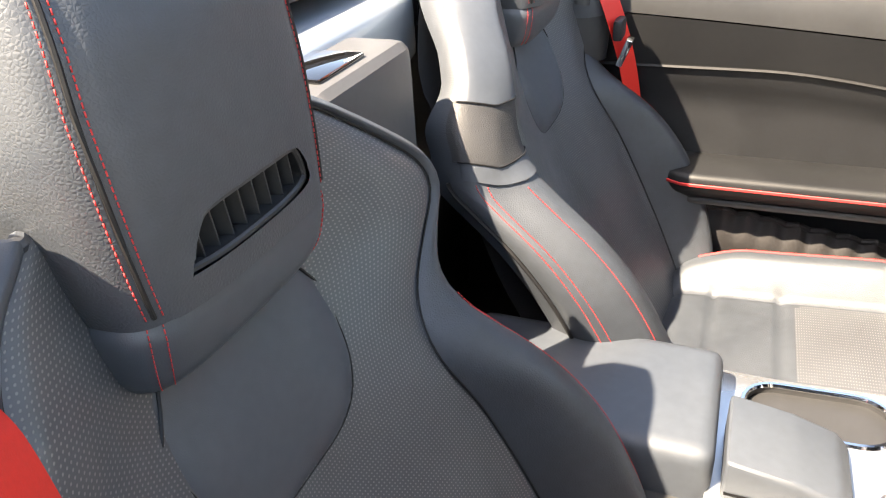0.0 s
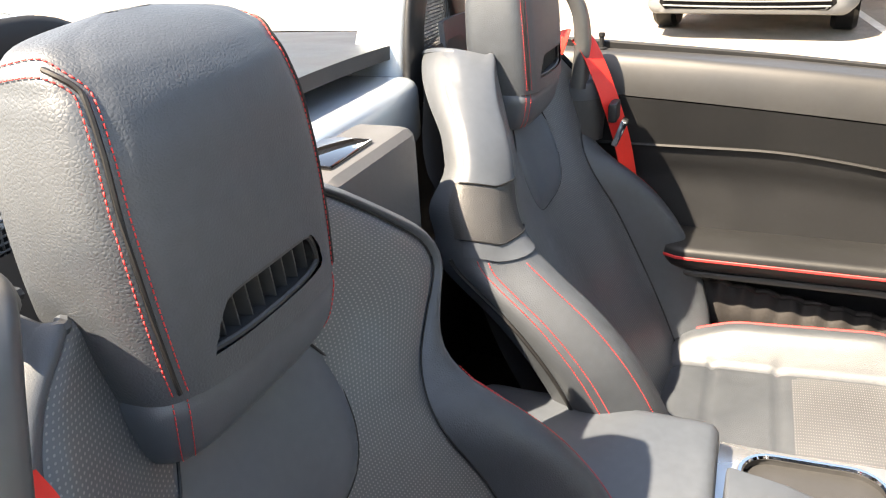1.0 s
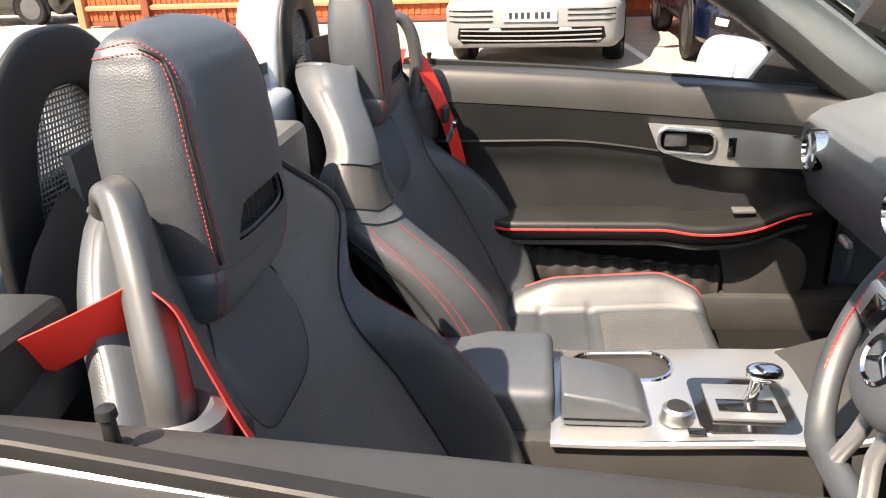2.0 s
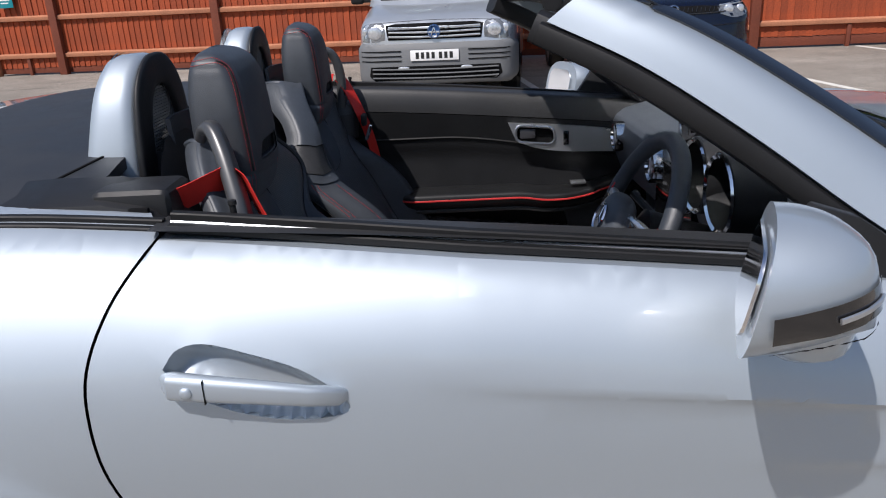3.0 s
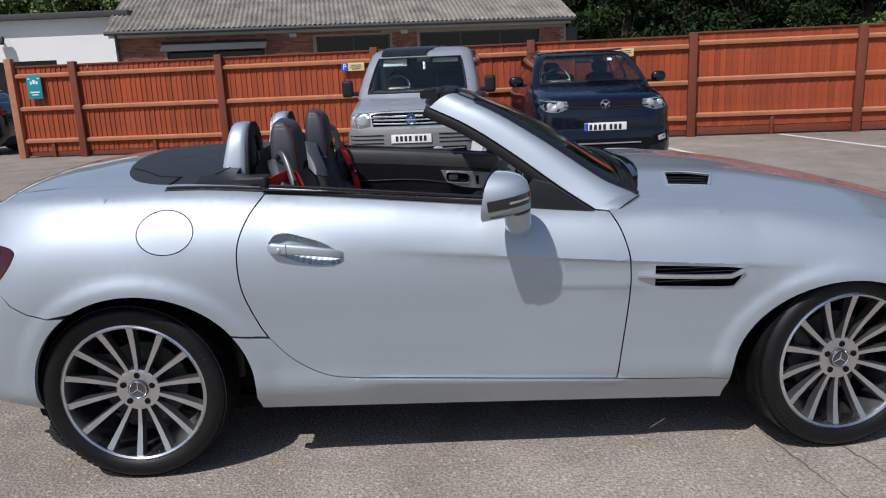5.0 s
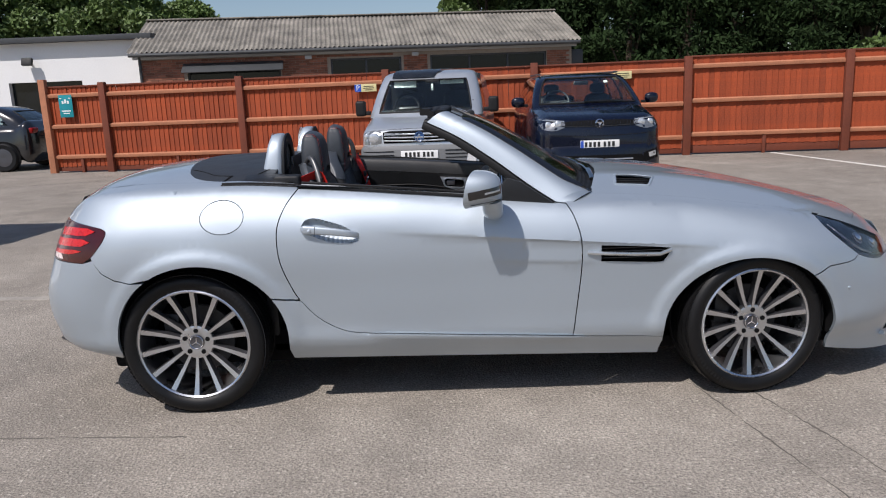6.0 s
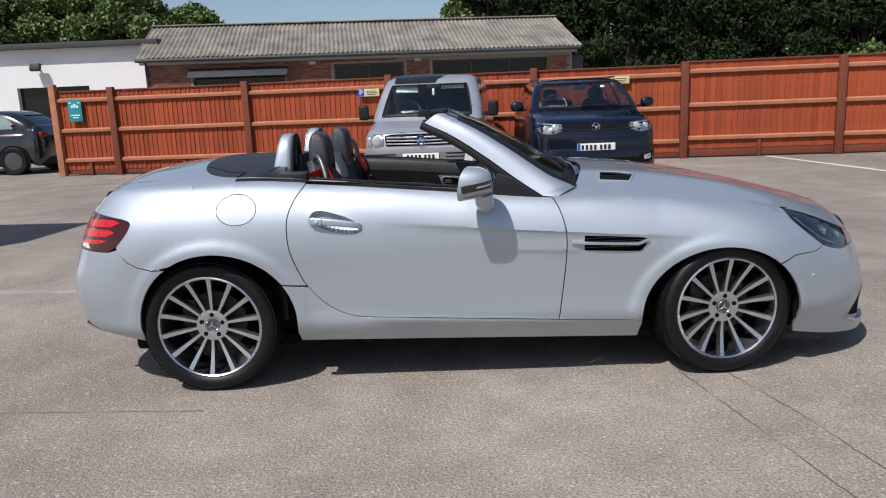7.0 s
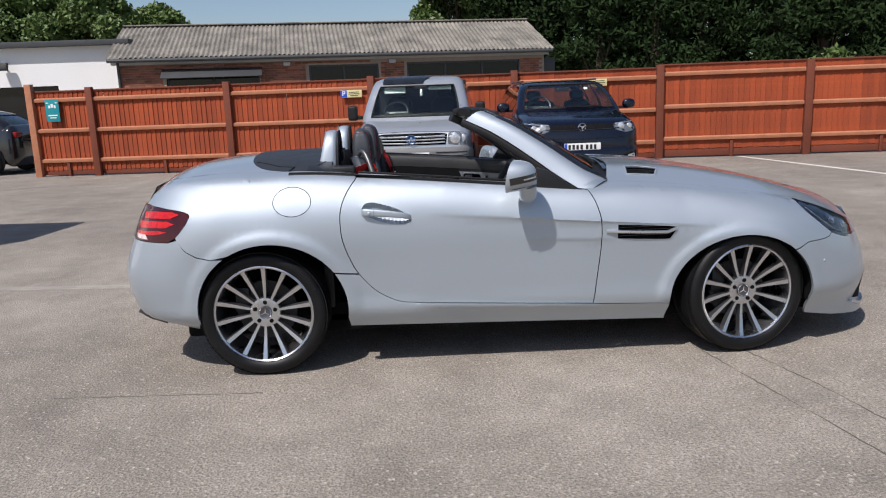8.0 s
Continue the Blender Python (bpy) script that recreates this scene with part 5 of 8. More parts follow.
def build_seat(cy, outer, parent, wing):
    """A sports seat with fixed headrest; outer is the sign of y towards the door."""
    SHAPE["wing"], SHAPE["deep"] = wing, 0.5 if outer < 0 else 1.0
    base = box((-0.20, 0, 0.27), (0.50, 0.44, 0.16), 0.03)
    seat = part("seat", base, PLASTIC, parent, "black leather sports seat with red stitching and neck vent")
    seat.matrix_local = Matrix.Translation((0, cy, 0))

    def add(name, bm, m, label=""):
        return part(name, bm, m, seat, label)
    # perforated side panels and lower back
    for sg in (-1, 1):
        def panel(u, v):
            z = 0.40 + 0.645 * v
            return back_front(sg * max(u, 1e-4) * widths(z, sg)[1] / widths(z, sg)[0], z)
        add("side_panel", grid(panel, 16, 60, uv=(0.19, 0.74)), PERF, "perforated black leather panel")
        # bolster wraps round to the shell
        def bol(u, v):
            z = 0.40 + 0.645 * v
            sf = widths(z, sg)[1] / widths(z, sg)[0]
            if u < 0.6:
                return back_front(sg * (sf + (1 - sf) * u / 0.6), z)
            e = back_front(sg, z)
            k = (u - 0.6) / 0.4
            up = smooth01((z - 0.80) / 0.1)
            dip = 0.03 * smooth01(k) * smooth01((z - 1.01) / 0.06)
            if sg < 0:
                d = 0.090 - 0.026 * smooth01((z - 0.87) / 0.06) + 0.040 * smooth01((z - 0.95) / 0.09)
                tuck = 0.030 * smooth01((z - 0.97) / 0.07)
                d *= SHAPE["deep"] + (1 - SHAPE["deep"]) * smooth01((0.82 - z) / 0.08)
                return e + Vector((-d * k, -0.016 * SHAPE["deep"] * math.sin(math.pi * k) - 0.012 * k * up * (1 - smooth01((z - 0.94) / 0.06)) + tuck * k * k, 0.010 * math.sin(math.pi * k)))
            d = 0.068 - 0.034 * smooth01((z - 0.80) / 0.12) - 0.018 * smooth01((z - 0.97) / 0.12)
            return e + Vector((-d * k, sg * ((0.012 - 0.004 * up) * math.sin(math.pi * k) - (0.012 + 0.022 * up) * k), 0.006 * math.sin(math.pi * k) - dip))
        add("bolster", grid(bol, 26, 60), LEATHER, "raised black leather side bolster")
        vz = lambda z: (z - 0.40) / 0.645
        # welt on the inner seam and red seams on the bolster's edge
        welt = [bol(0.0, vz(z)) + Vector((0.0025, 0, 0)) for z in np.linspace(0.42, 1.03, 60)]
        add("welt", sweep(welt, circle(0.0011, 5)), RUBBER)
        red = [bol(0.47, vz(z)) + Vector((0.0018, sg * 0.0005, 0)) for z in np.linspace(0.45, 0.812, 60)]
        add("stitching", stitches(red, r=0.00055), RED_THREAD)
        edge = [bol(0.66, vz(z)) + Vector((0, sg * 0.001, 0)) for z in np.linspace(0.46, 0.812, 60)]
        edge2 = [bol(0.72, vz(z)) + Vector((0, sg * 0.001, 0)) for z in np.linspace(0.46, 0.812, 60)]
        add("stitching", stitches(edge2, bm=stitches(edge, r=0.00055), r=0.00055), RED_THREAD)
        welt = [bol(0.89, vz(z)) + Vector((0, sg * 0.002, 0)) for z in np.linspace(0.44, 0.81, 50)]
        add("welt", sweep(welt, circle(0.0028, 6)), RUBBER)
        # shoulder: grained patch between a leather border and a plain leather cap
        def patch(z0, z1, o):
            def g(u, v):
                z = z0 + (z1 - z0) * v
                h = 1e-3
                u2 = 0.02 + 0.97 * u
                p = bol(u2, vz(z))
                tu = bol(u2 + h, vz(z)) - bol(u2 - h, vz(z))
                tv = bol(u2, vz(z) + h) - bol(u2, vz(z) - h)
                nn = tu.cross(tv).normalized()
                if nn.x < 0 and abs(nn.x) > 0.1 or (abs(nn.x) <= 0.1 and nn.y * sg < 0):
                    nn = -nn
                edge_in = min(1.0, u / 0.06, (1 - u) / 0.06 + 0.2)
                return p + nn * o * edge_in
            return g
        rim = [bol(u, 1.0) + Vector((0.0, 0, -0.003)) for u in np.linspace(0.0, 1.0, 30)]
        add("shoulder_rim", sweep(rim, circle(0.005, 8)), LEATHER_SOFT)
        if sg > 0:
            continue
        add("shoulder_pad", grid(patch(0.836, 0.904, 0.0028), 18, 10), CARBON, "grained black shoulder pad")
        add("pad_border", grid(patch(0.815, 0.838, 0.0036), 18, 4), LEATHER_SOFT)
        add("shoulder_cap", grid(patch(0.902, 1.044, 0.0036), 20, 30), LEATHER_SOFT, "smooth leather shoulder cap")
        for z in (0.837, 0.903):
            add("welt", sweep([patch(z - 0.001, z + 0.001, 0.004)(u, 0.5) for u in np.linspace(0.02, 0.98, 24)], circle(0.0012, 5)), RUBBER)
    # leather collar that wraps round the back of the headrest
    def cup(u, v):
        a = math.radians(-25 + 109 * u)
        zt = 1.018 + 0.082 * smooth01((84 - abs(math.degrees(a))) / 45)
        q = 1.0 - 0.10 * v
        return Vector((-0.742 - 0.075 * math.cos(a) * q, 0.132 * math.sin(a) * q, zt - 0.02 - 0.14 * v))
    add("headrest_collar", thicken(grid(cup, 48, 12), 0.008), LEATHER_SOFT, "leather collar behind the headrest")
    # rear shell
    add("shell", grid(lambda u, v: Vector((back_x(0.38 + 0.67 * v) - 0.06 - 0.03 * v, (2 * u - 1) * (back_w(0.38 + 0.67 * v) - 0.014 - 0.02 * smooth01((v - 0.55) / 0.15)), 0.38 + 0.67 * v)), 12, 24), PLASTIC, "hard black seat shell")
    # shield-shaped centre insert
    half_ins = [(0.122, 1.02), (0.124, 0.98), (0.116, 0.94), (0.103, 0.90), (0.098, 0.865), (0.090, 0.830), (0.072, 0.802), (0.042, 0.784), (0.0, 0.778)]
    ins = spline2([(-y, z) for y, z in half_ins] + half_ins[::-1][1:], 64)

    def pad(y, z):
        p = back_front(y / widths(z, -1 if y < 0 else 1)[0], z)
        d = min(math.dist((y, z), q) for q in ins)
        p.x += 0.013 * (1 - math.exp(-d / 0.014)) - 0.001 - 0.012 * smooth01((z - 0.85) / 0.10)
        return p
    add("centre_insert", skin(ins, pad, step=0.012, fine=0.012), LEATHER_SOFT, "smooth black leather centre insert")
    add("insert_seam", sweep([pad(y, z) + Vector((0.0006, 0, 0)) for y, z in ins[2:-2]], circle(0.0010, 5)), RUBBER)
    for sg in (-1, 1):
        line = [pad(sg * (0.074 + 0.026 * k), 0.930 - 0.040 * k) + Vector((0.0008, 0, 0)) for k in np.linspace(0, 1, 10)]
        add("seam", sweep(line, circle(0.0013, 5)), RUBBER)
    # neck roll below the vent
    add("neck_roll", grid(lambda u, v: roll_ring(0.924 + 0.071 * v, 2 * math.pi * u), 64, 16, closed_u=True), LEATHER_SOFT, "padded neck roll")
    # headrest
    def hr(u, v):
        t = 1 - (1 - v) ** 1.7
        return hr_ring(0.984 + (1.196 - 0.984) * t, 2 * math.pi * u)
    b = grid(hr, 144, 64, closed_u=True)
    b.verts.ensure_lookup_table()
    for zi in (0, 30):
        ringv = [v for v in b.verts if abs(v.co.z - (0.984 if zi == 0 else 1.196)) < 1e-5]
        ringv.sort(key=lambda v: math.atan2(v.co.y, v.co.x + 0.73))
        b.faces.new(ringv)
    # the vent slot, a rounded trapezium, is cut into the front
    slot = dense(spline2([(-0.066, 1.003), (-0.03, 1.0015), (0.03, 1.0015), (0.060, 1.004), (0.0635, 1.012), (0.056, 1.028), (0.044, 1.034), (0.0, 1.0355), (-0.040, 1.0345), (-0.053, 1.026), (-0.066, 1.003)], 60)[:-1], 0.003)
    for v in b.verts:
        if v.co.x > -0.69 and v.co.z < 1.05 and abs(v.co.y) < 0.08:
            q = min(slot, key=lambda p: math.dist(p, (v.co.y, v.co.z)))
            if math.dist(q, (v.co.y, v.co.z)) < 0.0042:
                v.co.y, v.co.z = q
    quads = [f for f in b.faces if len(f.verts) == 4 and f.calc_center_median().x > -0.69]
    hit_ = inside(slot, [(f.calc_center_median().y, f.calc_center_median().z) for f in quads])
    bmesh.ops.delete(b, geom=[f for f, k in zip(quads, hit_) if k], context="FACES")
    bmesh.ops.recalc_face_normals(b, faces=b.faces)
    add("headrest", b, LEATHER, "large fixed black leather headrest")

    def slot_x(y):
        return -0.6465 - 0.0065 * (abs(y) / 0.07) ** 3
    add("vent_well", slab([(y * 0.98, 1.018 + (z - 1.018) * 0.98) for y, z in slot], -0.70, -0.692, axis="x"), DARK, "dark neck-level air vent")
    add("vent_tunnel", grid(lambda u, v: Vector((slot_x(slot[int(round(u * len(slot))) % len(slot)][0]) - 0.046 * v, *slot[int(round(u * len(slot))) % len(slot)])), len(slot), 2, closed_u=True), PLASTIC)
    fr = [Vector((slot_x(y) - 0.0015, y, z)) for y, z in shrink(slot, 0.0012)]
    add("vent_frame", sweep(fr, circle(0.0022, 6), up=(1, 0, 0), closed=True), PLASTIC)
    for k in range(8):
        y = -0.050 + 0.0142 * k
        add("vent_fin", box((-0.668, y, 1.018), (0.026, 0.0018, 0.036), 0.0004, 1, m=Matrix.Rotation(0.30, 4, "Z") @ Matrix.Rotation(0.18, 4, "X")), PLASTIC)
    # double red seams down the corners of the headrest and over its top
    for sg in (-1, 1):
        def corner(da):
            """Up the front corner of the headrest, round, and back along its top."""
            pts = []
            for k in np.linspace(0, 1, 50):
                pts.append((SEAM_A + da, 0.990 + (1.163 - 0.990) * k))
            for k in np.linspace(0.05, 1, 24):
                q = k * math.pi / 2
                pts.append((SEAM_A + da + (0.34 - da) * (1 - math.cos(q)), 1.163 + (0.016 - 0.075 * da) * math.sin(q)))
            for k in np.linspace(0.03, 1, 30):
                pts.append((SEAM_A + 0.34 + 1.5 * k, 1.179 - 0.075 * da - 0.006 * smooth01(k)))
            out = [hr_ring(z, sg * a_) for a_, z in pts]
            return [p + Vector((p.x + 0.73, p.y, 0.04 if z > 1.12 else 0.0)).normalized() * 0.0009 for p, (a_, z) in zip(out, pts)]
        b = None
        for da in (-0.05, 0.05):
            b = stitches(corner(da), bm=b)
        add("stitching", b, RED_THREAD, "double red stitching")
        add("seam", sweep(corner(0.0)[:70], circle(0.0016, 6)), RUBBER)
        # the seam goes on over the neck roll
        b = None
        for da in (-0.05, 0.05):
            pth = [roll_ring(z, sg * (SEAM_A + da), 0.0008) for z in np.linspace(0.990, 0.930, 16)]
            b = stitches(pth, bm=b)
        add("stitching", b, RED_THREAD)
    # cushion
    def cush(u, v):
        x = -0.47 + 0.52 * u
        y = (2 * v - 1)
        w = 0.245 - 0.05 * smooth01((u - 0.72) / 0.28) - 0.02 * smooth01((0.15 - u) / 0.15)
        z = 0.437 - 0.012 * math.cos(u * 3.0)
        hump = smooth01((abs(y) - 0.50) / 0.24) * (1 - 0.75 * smooth01((u - 0.70) / 0.30)) * (0.35 + 0.65 * smooth01(u / 0.30))
        z += 0.058 * hump - 0.10 * smooth01((abs(y) - 0.80) / 0.20) ** 1.5 - 0.13 * smooth01((u - 0.86) / 0.14) ** 2
        z -= 0.008 * math.exp(-((abs(y) - 0.53) / 0.022) ** 2) + 0.03 * smooth01((0.10 - u) / 0.10)
        for s0 in (0.20, 0.42):
            if abs(y) < 0.58:
                z -= 0.006 * math.exp(-((u - s0) / 0.012) ** 2)
        return Vector((x, y * w, z))
    add("cushion", grid(cush, 60, 60, uv=(0.5, 0.5)), LEATHER, "black leather seat cushion")
    def cu(y, d):
        return [cush(u, 0.5 + y / 2) + Vector((0, 0, d)) for u in np.linspace(0.06, 0.93, 40)]
    for sg in (-1, 1):
        add("piping", sweep(cu(sg * 0.84, 0.0015), circle(0.0020, 6)), RED_THREAD, "red piping")
        add("cushion_side", grid(lambda u, v: cush(u, 0.5 + sg * 0.5) * (1 - v) + v * Vector((cush(u, 0.5).x, sg * 0.23, 0.24)), 30, 4), LEATHER)
    add("cushion_front", grid(lambda u, v: cush(1.0, u) * (1 - v) + v * Vector((0.02, (2 * u - 1) * 0.19, 0.26)), 20, 4), LEATHER)
    add("cushion_centre", grid(lambda u, v: cush(0.46 + 0.40 * u, 0.5 + (v - 0.5) * 0.50) + Vector((0, 0, 0.0025 * math.sin(math.pi * u) ** 0.3 * math.sin(math.pi * v) ** 0.3)), 20, 20, uv=(0.208, 0.1225)), PERF, "perforated cushion centre")
    return seat


build_seat(-0.386, -1, roadster, 0.7)
build_seat(0.386, 1, roadster, 0.5)


def strap(path, w, wd, t=0.0012):
    """A flat webbing along a path; wd gives the width's direction."""
    b = grid(lambda u, v: path[int(round(u * (len(path) - 1)))] + Vector(wd).normalized() * w * (v - 0.5), len(path) - 1, 4)
    return thicken(b, t)


# belt guides and red belts
for s in (-1, 1):
    f = (lambda b: b) if s < 0 else mirror_y
    arm = smooth_path([(-0.712, -0.575, 1.080), (-0.694, -0.586, 1.098), (-0.668, -0.598, 1.092), (-0.650, -0.604, 1.055), (-0.644, -0.606, 1.0), (-0.648, -0.603, 0.925)] if s > 0 else [(-0.722, -0.526, 1.062), (-0.709, -0.538, 1.078), (-0.693, -0.552, 1.075), (-0.675, -0.576, 1.044), (-0.658, -0.602, 0.997), (-0.647, -0.619, 0.957), (-0.643, -0.626, 0.910)], 40)
    guide = part("belt_guide", f(sweep(arm, rrect(0.024, 0.034, 0.010, 4), up=(0, 1, 0), scale=lambda t: 0.85 + 0.4 * t)), GUIDE, roadster, "black looped seat-belt guide")
    b = lathe([(0.046, -0.01), (0.050, 0.008), (0.047, 0.022), (0.038, 0.028), (0.026, 0.020)], 28, axis="z")
    bmesh.ops.scale(b, vec=(1, 0.72, 1), verts=b.verts)
    bmesh.ops.translate(b, vec=(-0.652, -0.622, 0.912), verts=b.verts)
    part("guide_foot", f(b), LEATHER_SOFT, guide)
    b = lathe([(0.047, 0.0), (0.050, -0.03), (0.046, -0.08)], 28, axis="z")
    bmesh.ops.scale(b, vec=(1, 0.7, 1), verts=b.verts)
    bmesh.ops.translate(b, vec=(-0.652, -0.622, 0.906), verts=b.verts)
    part("guide_pad", f(b), CARBON, guide)
    p = smooth_path([(-0.80, -0.668, 0.968), (-0.775, -0.656, 0.975), (-0.742, -0.640, 0.985), (-0.715, -0.624, 0.994), (-0.690, -0.608, 1.003), (-0.676, -0.594, 1.008), (-0.668, -0.580, 1.010)], 18)
    belt = part("seat_belt", f(strap(p, 0.046, (0.25, -0.25, 0.9))), RED_BELT, roadster, "bright red seat belt")
    p = smooth_path([(-0.652, -0.612, 1.015), (-0.635, -0.606, 1.0), (-0.61, -0.604, 0.95), (-0.58, -0.608, 0.87), (-0.56, -0.63, 0.78), (-0.55, -0.66, 0.68), (-0.54, -0.665, 0.5)] if s > 0 else [(-0.660, -0.586, 1.015), (-0.645, -0.588, 1.0), (-0.631, -0.592, 0.967), (-0.612, -0.599, 0.928), (-0.577, -0.616, 0.868), (-0.568, -0.635, 0.80), (-0.575, -0.645, 0.72), (-0.55, -0.662, 0.5)], 36)
    part("lap_strap", f(strap(p, 0.046, (0.36, -0.83, 0.44) if s < 0 else (0.42, -0.85, 0.2))), RED_BELT, belt)
    b = box((-0.602 + (0.032 if s > 0 else 0), -0.600, 0.845), (0.012, 0.03, 0.05), 0.003, m=Matrix.Rotation(0.35, 4, "Y"))
    part("tongue", f(b), CHROME, belt)
    b = box((-0.612 + (0.030 if s > 0 else 0), -0.598, 0.885), (0.016, 0.046, 0.035), 0.005)
    part("tongue_grip", f(b), TRIM, belt)
    # red buckle by the tunnel
    b = box((-0.44, -0.12, 0.47), (0.035, 0.022, 0.06), 0.006, m=Matrix.Rotation(-0.4, 4, "Y"))
    bk = part("belt_buckle", f(b), TRIM, roadster)
    b = box((-0.455, -0.12, 0.502), (0.022, 0.024, 0.012), 0.003, m=Matrix.Rotation(-0.4, 4, "Y"))
    part("release_button", f(b), RED_BELT, bk, "red release button")

# cabin floor and side walls
part("cabin_floor", box((0.05, 0, 0.235), (1.9, 1.36, 0.03), 0.0), CARPET, roadster, "dark carpeted cabin floor")
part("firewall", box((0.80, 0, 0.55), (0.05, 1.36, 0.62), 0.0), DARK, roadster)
part("floor_mat", box((0.22, 0.40, 0.262), (0.50, 0.40, 0.014), 0.005), CARPET, roadster, "black carpet mat")
part("floor_mat", box((0.30, -0.40, 0.262), (0.50, 0.40, 0.014), 0.005), CARPET, roadster, "black carpet mat")

# door trims
win = curve_of([(-0.72, 0.978), (-0.4, 0.957), (0.0, 0.922), (0.3, 0.893)])
for s in (-1, 1):
    f = (lambda b: b) if s > 0 else mirror_y
    up = lambda x: win(x)
    # upper roll with a joint below it
    def roll(u, v):
        x = -0.735 + 1.06 * u
        a = math.pi * 0.5 * v
        z0 = up(x)
        if v < 0.5:
            k = v / 0.5
            return (x, 0.775 - 0.085 * k, z0 + 0.004 - 0.004 * k * k)
        k = (v - 0.5) / 0.5
        return (x, 0.69 - 0.022 * math.sin(k * math.pi / 2), z0 - 0.06 * (1 - math.cos(k * math.pi / 2)) - 0.012 * k)
    trim = part("door_trim", f(grid(roll, 30, 16)), DOOR_TOP_LIT, roadster, "black leather door lining with silver inlay and red stitching")
    def band(u, v):
        x = -0.735 + 1.06 * u
        z1 = up(x) - 0.074
        z0 = 0.80 - 0.062 * smooth01((x + 0.35) / 0.55) - 0.04 * smooth01((x - 0.05) / 0.3)
        return (x, 0.666 + 0.012 * v, z1 + (z0 - z1) * v)
    part("middle_band", f(grid(band, 40, 8)), DOOR_LEATHER, trim)
    def low(u, v):
        x = -0.735 + 1.06 * u
        z0 = Vector(band(u, 1)).z
        return (x, 0.678 + 0.022 * smooth01(v * 6), z0 - (z0 - 0.33) * v)
    part("lower_panel", f(grid(low, 40, 24)), TRIM, trim)
    groove = [Vector(band(u, 1.0)) + Vector((0, -0.002, 0)) for u in np.linspace(0.10, 1, 30)]
    part("groove", f(sweep(groove, circle(0.004, 6))), RUBBER, trim)
    # armrest with red seam
    def rest(x):
        return 0.115 * smooth01((x + 0.60) / 0.16) * (1 - 0.55 * smooth01((x - 0.02) / 0.26))
    pts = [(x, 0.70 - rest(x)) for x in np.linspace(-0.60, 0.28, 26)]
    def arm_top(u, v):
        x = -0.60 + 0.88 * u
        z = 0.628 - 0.012 * smooth01((x + 0.1) / 0.1) * (1 - smooth01((x - 0.12) / 0.12)) + 0.02 * smooth01((x - 0.05) / 0.25)
        d = rest(x)
        if v < 0.55:
            return (x, 0.702 - d * v / 0.55, z + 0.006 * math.sin(math.pi * v / 0.55))
        k = (v - 0.55) / 0.45
        return (x, 0.702 - d - 0.008 * math.sin(math.pi * k) + 0.02 * k * k, z - 0.050 * k)
    ar = part("armrest", f(grid(arm_top, 44, 18)), DOOR_LEATHER, trim, "padded armrest edged with red stitching")
    part("red_seam", f(sweep([Vector(arm_top(u, 0.70)) + Vector((0, -0.0012, 0)) for u in np.linspace(0.10, 0.97, 40)], rrect(0.0025, 0.006, 0.001, 1))), RED_THREAD, ar)
    part("armrest_underside", f(sweep([Vector(arm_top(u, 1.0)) + Vector((0, 0.012, -0.008)) for u in np.linspace(0.08, 0.97, 30)], rrect(0.03, 0.014, 0.005, 2))), PLASTIC, ar)
    part("window_switch", f(box((0.10, 0.64, 0.640), (0.05, 0.03, 0.008), 0.003)), SILVER_TRIM, ar)
    # silver inlay and pull
    inlay = spline2([(-0.125, 0.842), (0.05, 0.828), (0.22, 0.806), (0.30, 0.79), (0.30, 0.735), (0.20, 0.735), (0.05, 0.742), (-0.04, 0.758), (-0.10, 0.782)], 40)
    hole = [(-0.018 + p[0] - 0.02, 0.800 + p[1] - 0.10 * p[0]) for p in rrect(0.125, 0.054, 0.02, 5)]
    si = part("silver_inlay", f(skin(inlay, lambda x, z: Vector((x, 0.654, z)), step=0.03, holes=[hole], lip=0.012, lipdir=lambda c: Vector((0, 1, 0)))), SILVER_TRIM, trim, "satin silver inlay")
    part("pull_well", f(slab([(-0.038 + p[0], 0.800 + p[1] - 0.10 * p[0]) for p in rrect(0.12, 0.05, 0.018, 5)], 0.668, 0.672, axis="y")), DARK, trim)
    ring = [Vector((x, 0.652, z)) for x, z in hole]
    part("pull_frame", f(sweep(ring, rrect(0.008, 0.010, 0.003, 2), up=(0, 1, 0), closed=True)), ALLOY, si)
    part("inner_handle", f(box((-0.062, 0.660, 0.803), (0.05, 0.008, 0.030), 0.004)), GUNMETAL, si)
    part("lock_switch", f(box((0.062, 0.652, 0.786), (0.018, 0.006, 0.046), 0.002)), PIANO, si)
    # ruched pocket
    def pocket(u, v):
        x = -0.60 + 0.67 * u
        z0 = 0.548 - 0.07 * smooth01(u * 0.9) - 0.004 * u
        bulge = 0.05 * math.sin(math.pi * (0.08 + 0.84 * u)) ** 0.5
        ru = 0.005 * math.sin(u * 95) * (1 - v) ** 2
        return (x, 0.695 - bulge * (0.75 + 0.25 * math.sin(math.pi * v)) - ru, z0 - 0.11 * v + ru)
    pk = part("door_pocket", f(grid(pocket, 120, 10)), CLOTH, trim, "ruched black elastic map pocket")
    part("pocket_hem", f(sweep([Vector(pocket(u, 0.0)) + Vector((0, 0.002, 0.002)) for u in np.linspace(0, 1, 100)], circle(0.006, 8))), CLOTH, pk)
    part("speaker_panel", f(slab(spline2([(0.06, 0.54), (0.20, 0.56), (0.27, 0.50), (0.25, 0.40), (0.10, 0.40), (0.08, 0.46)], 24), 0.672, 0.70, 0.006, axis="y")), PLASTIC, trim)
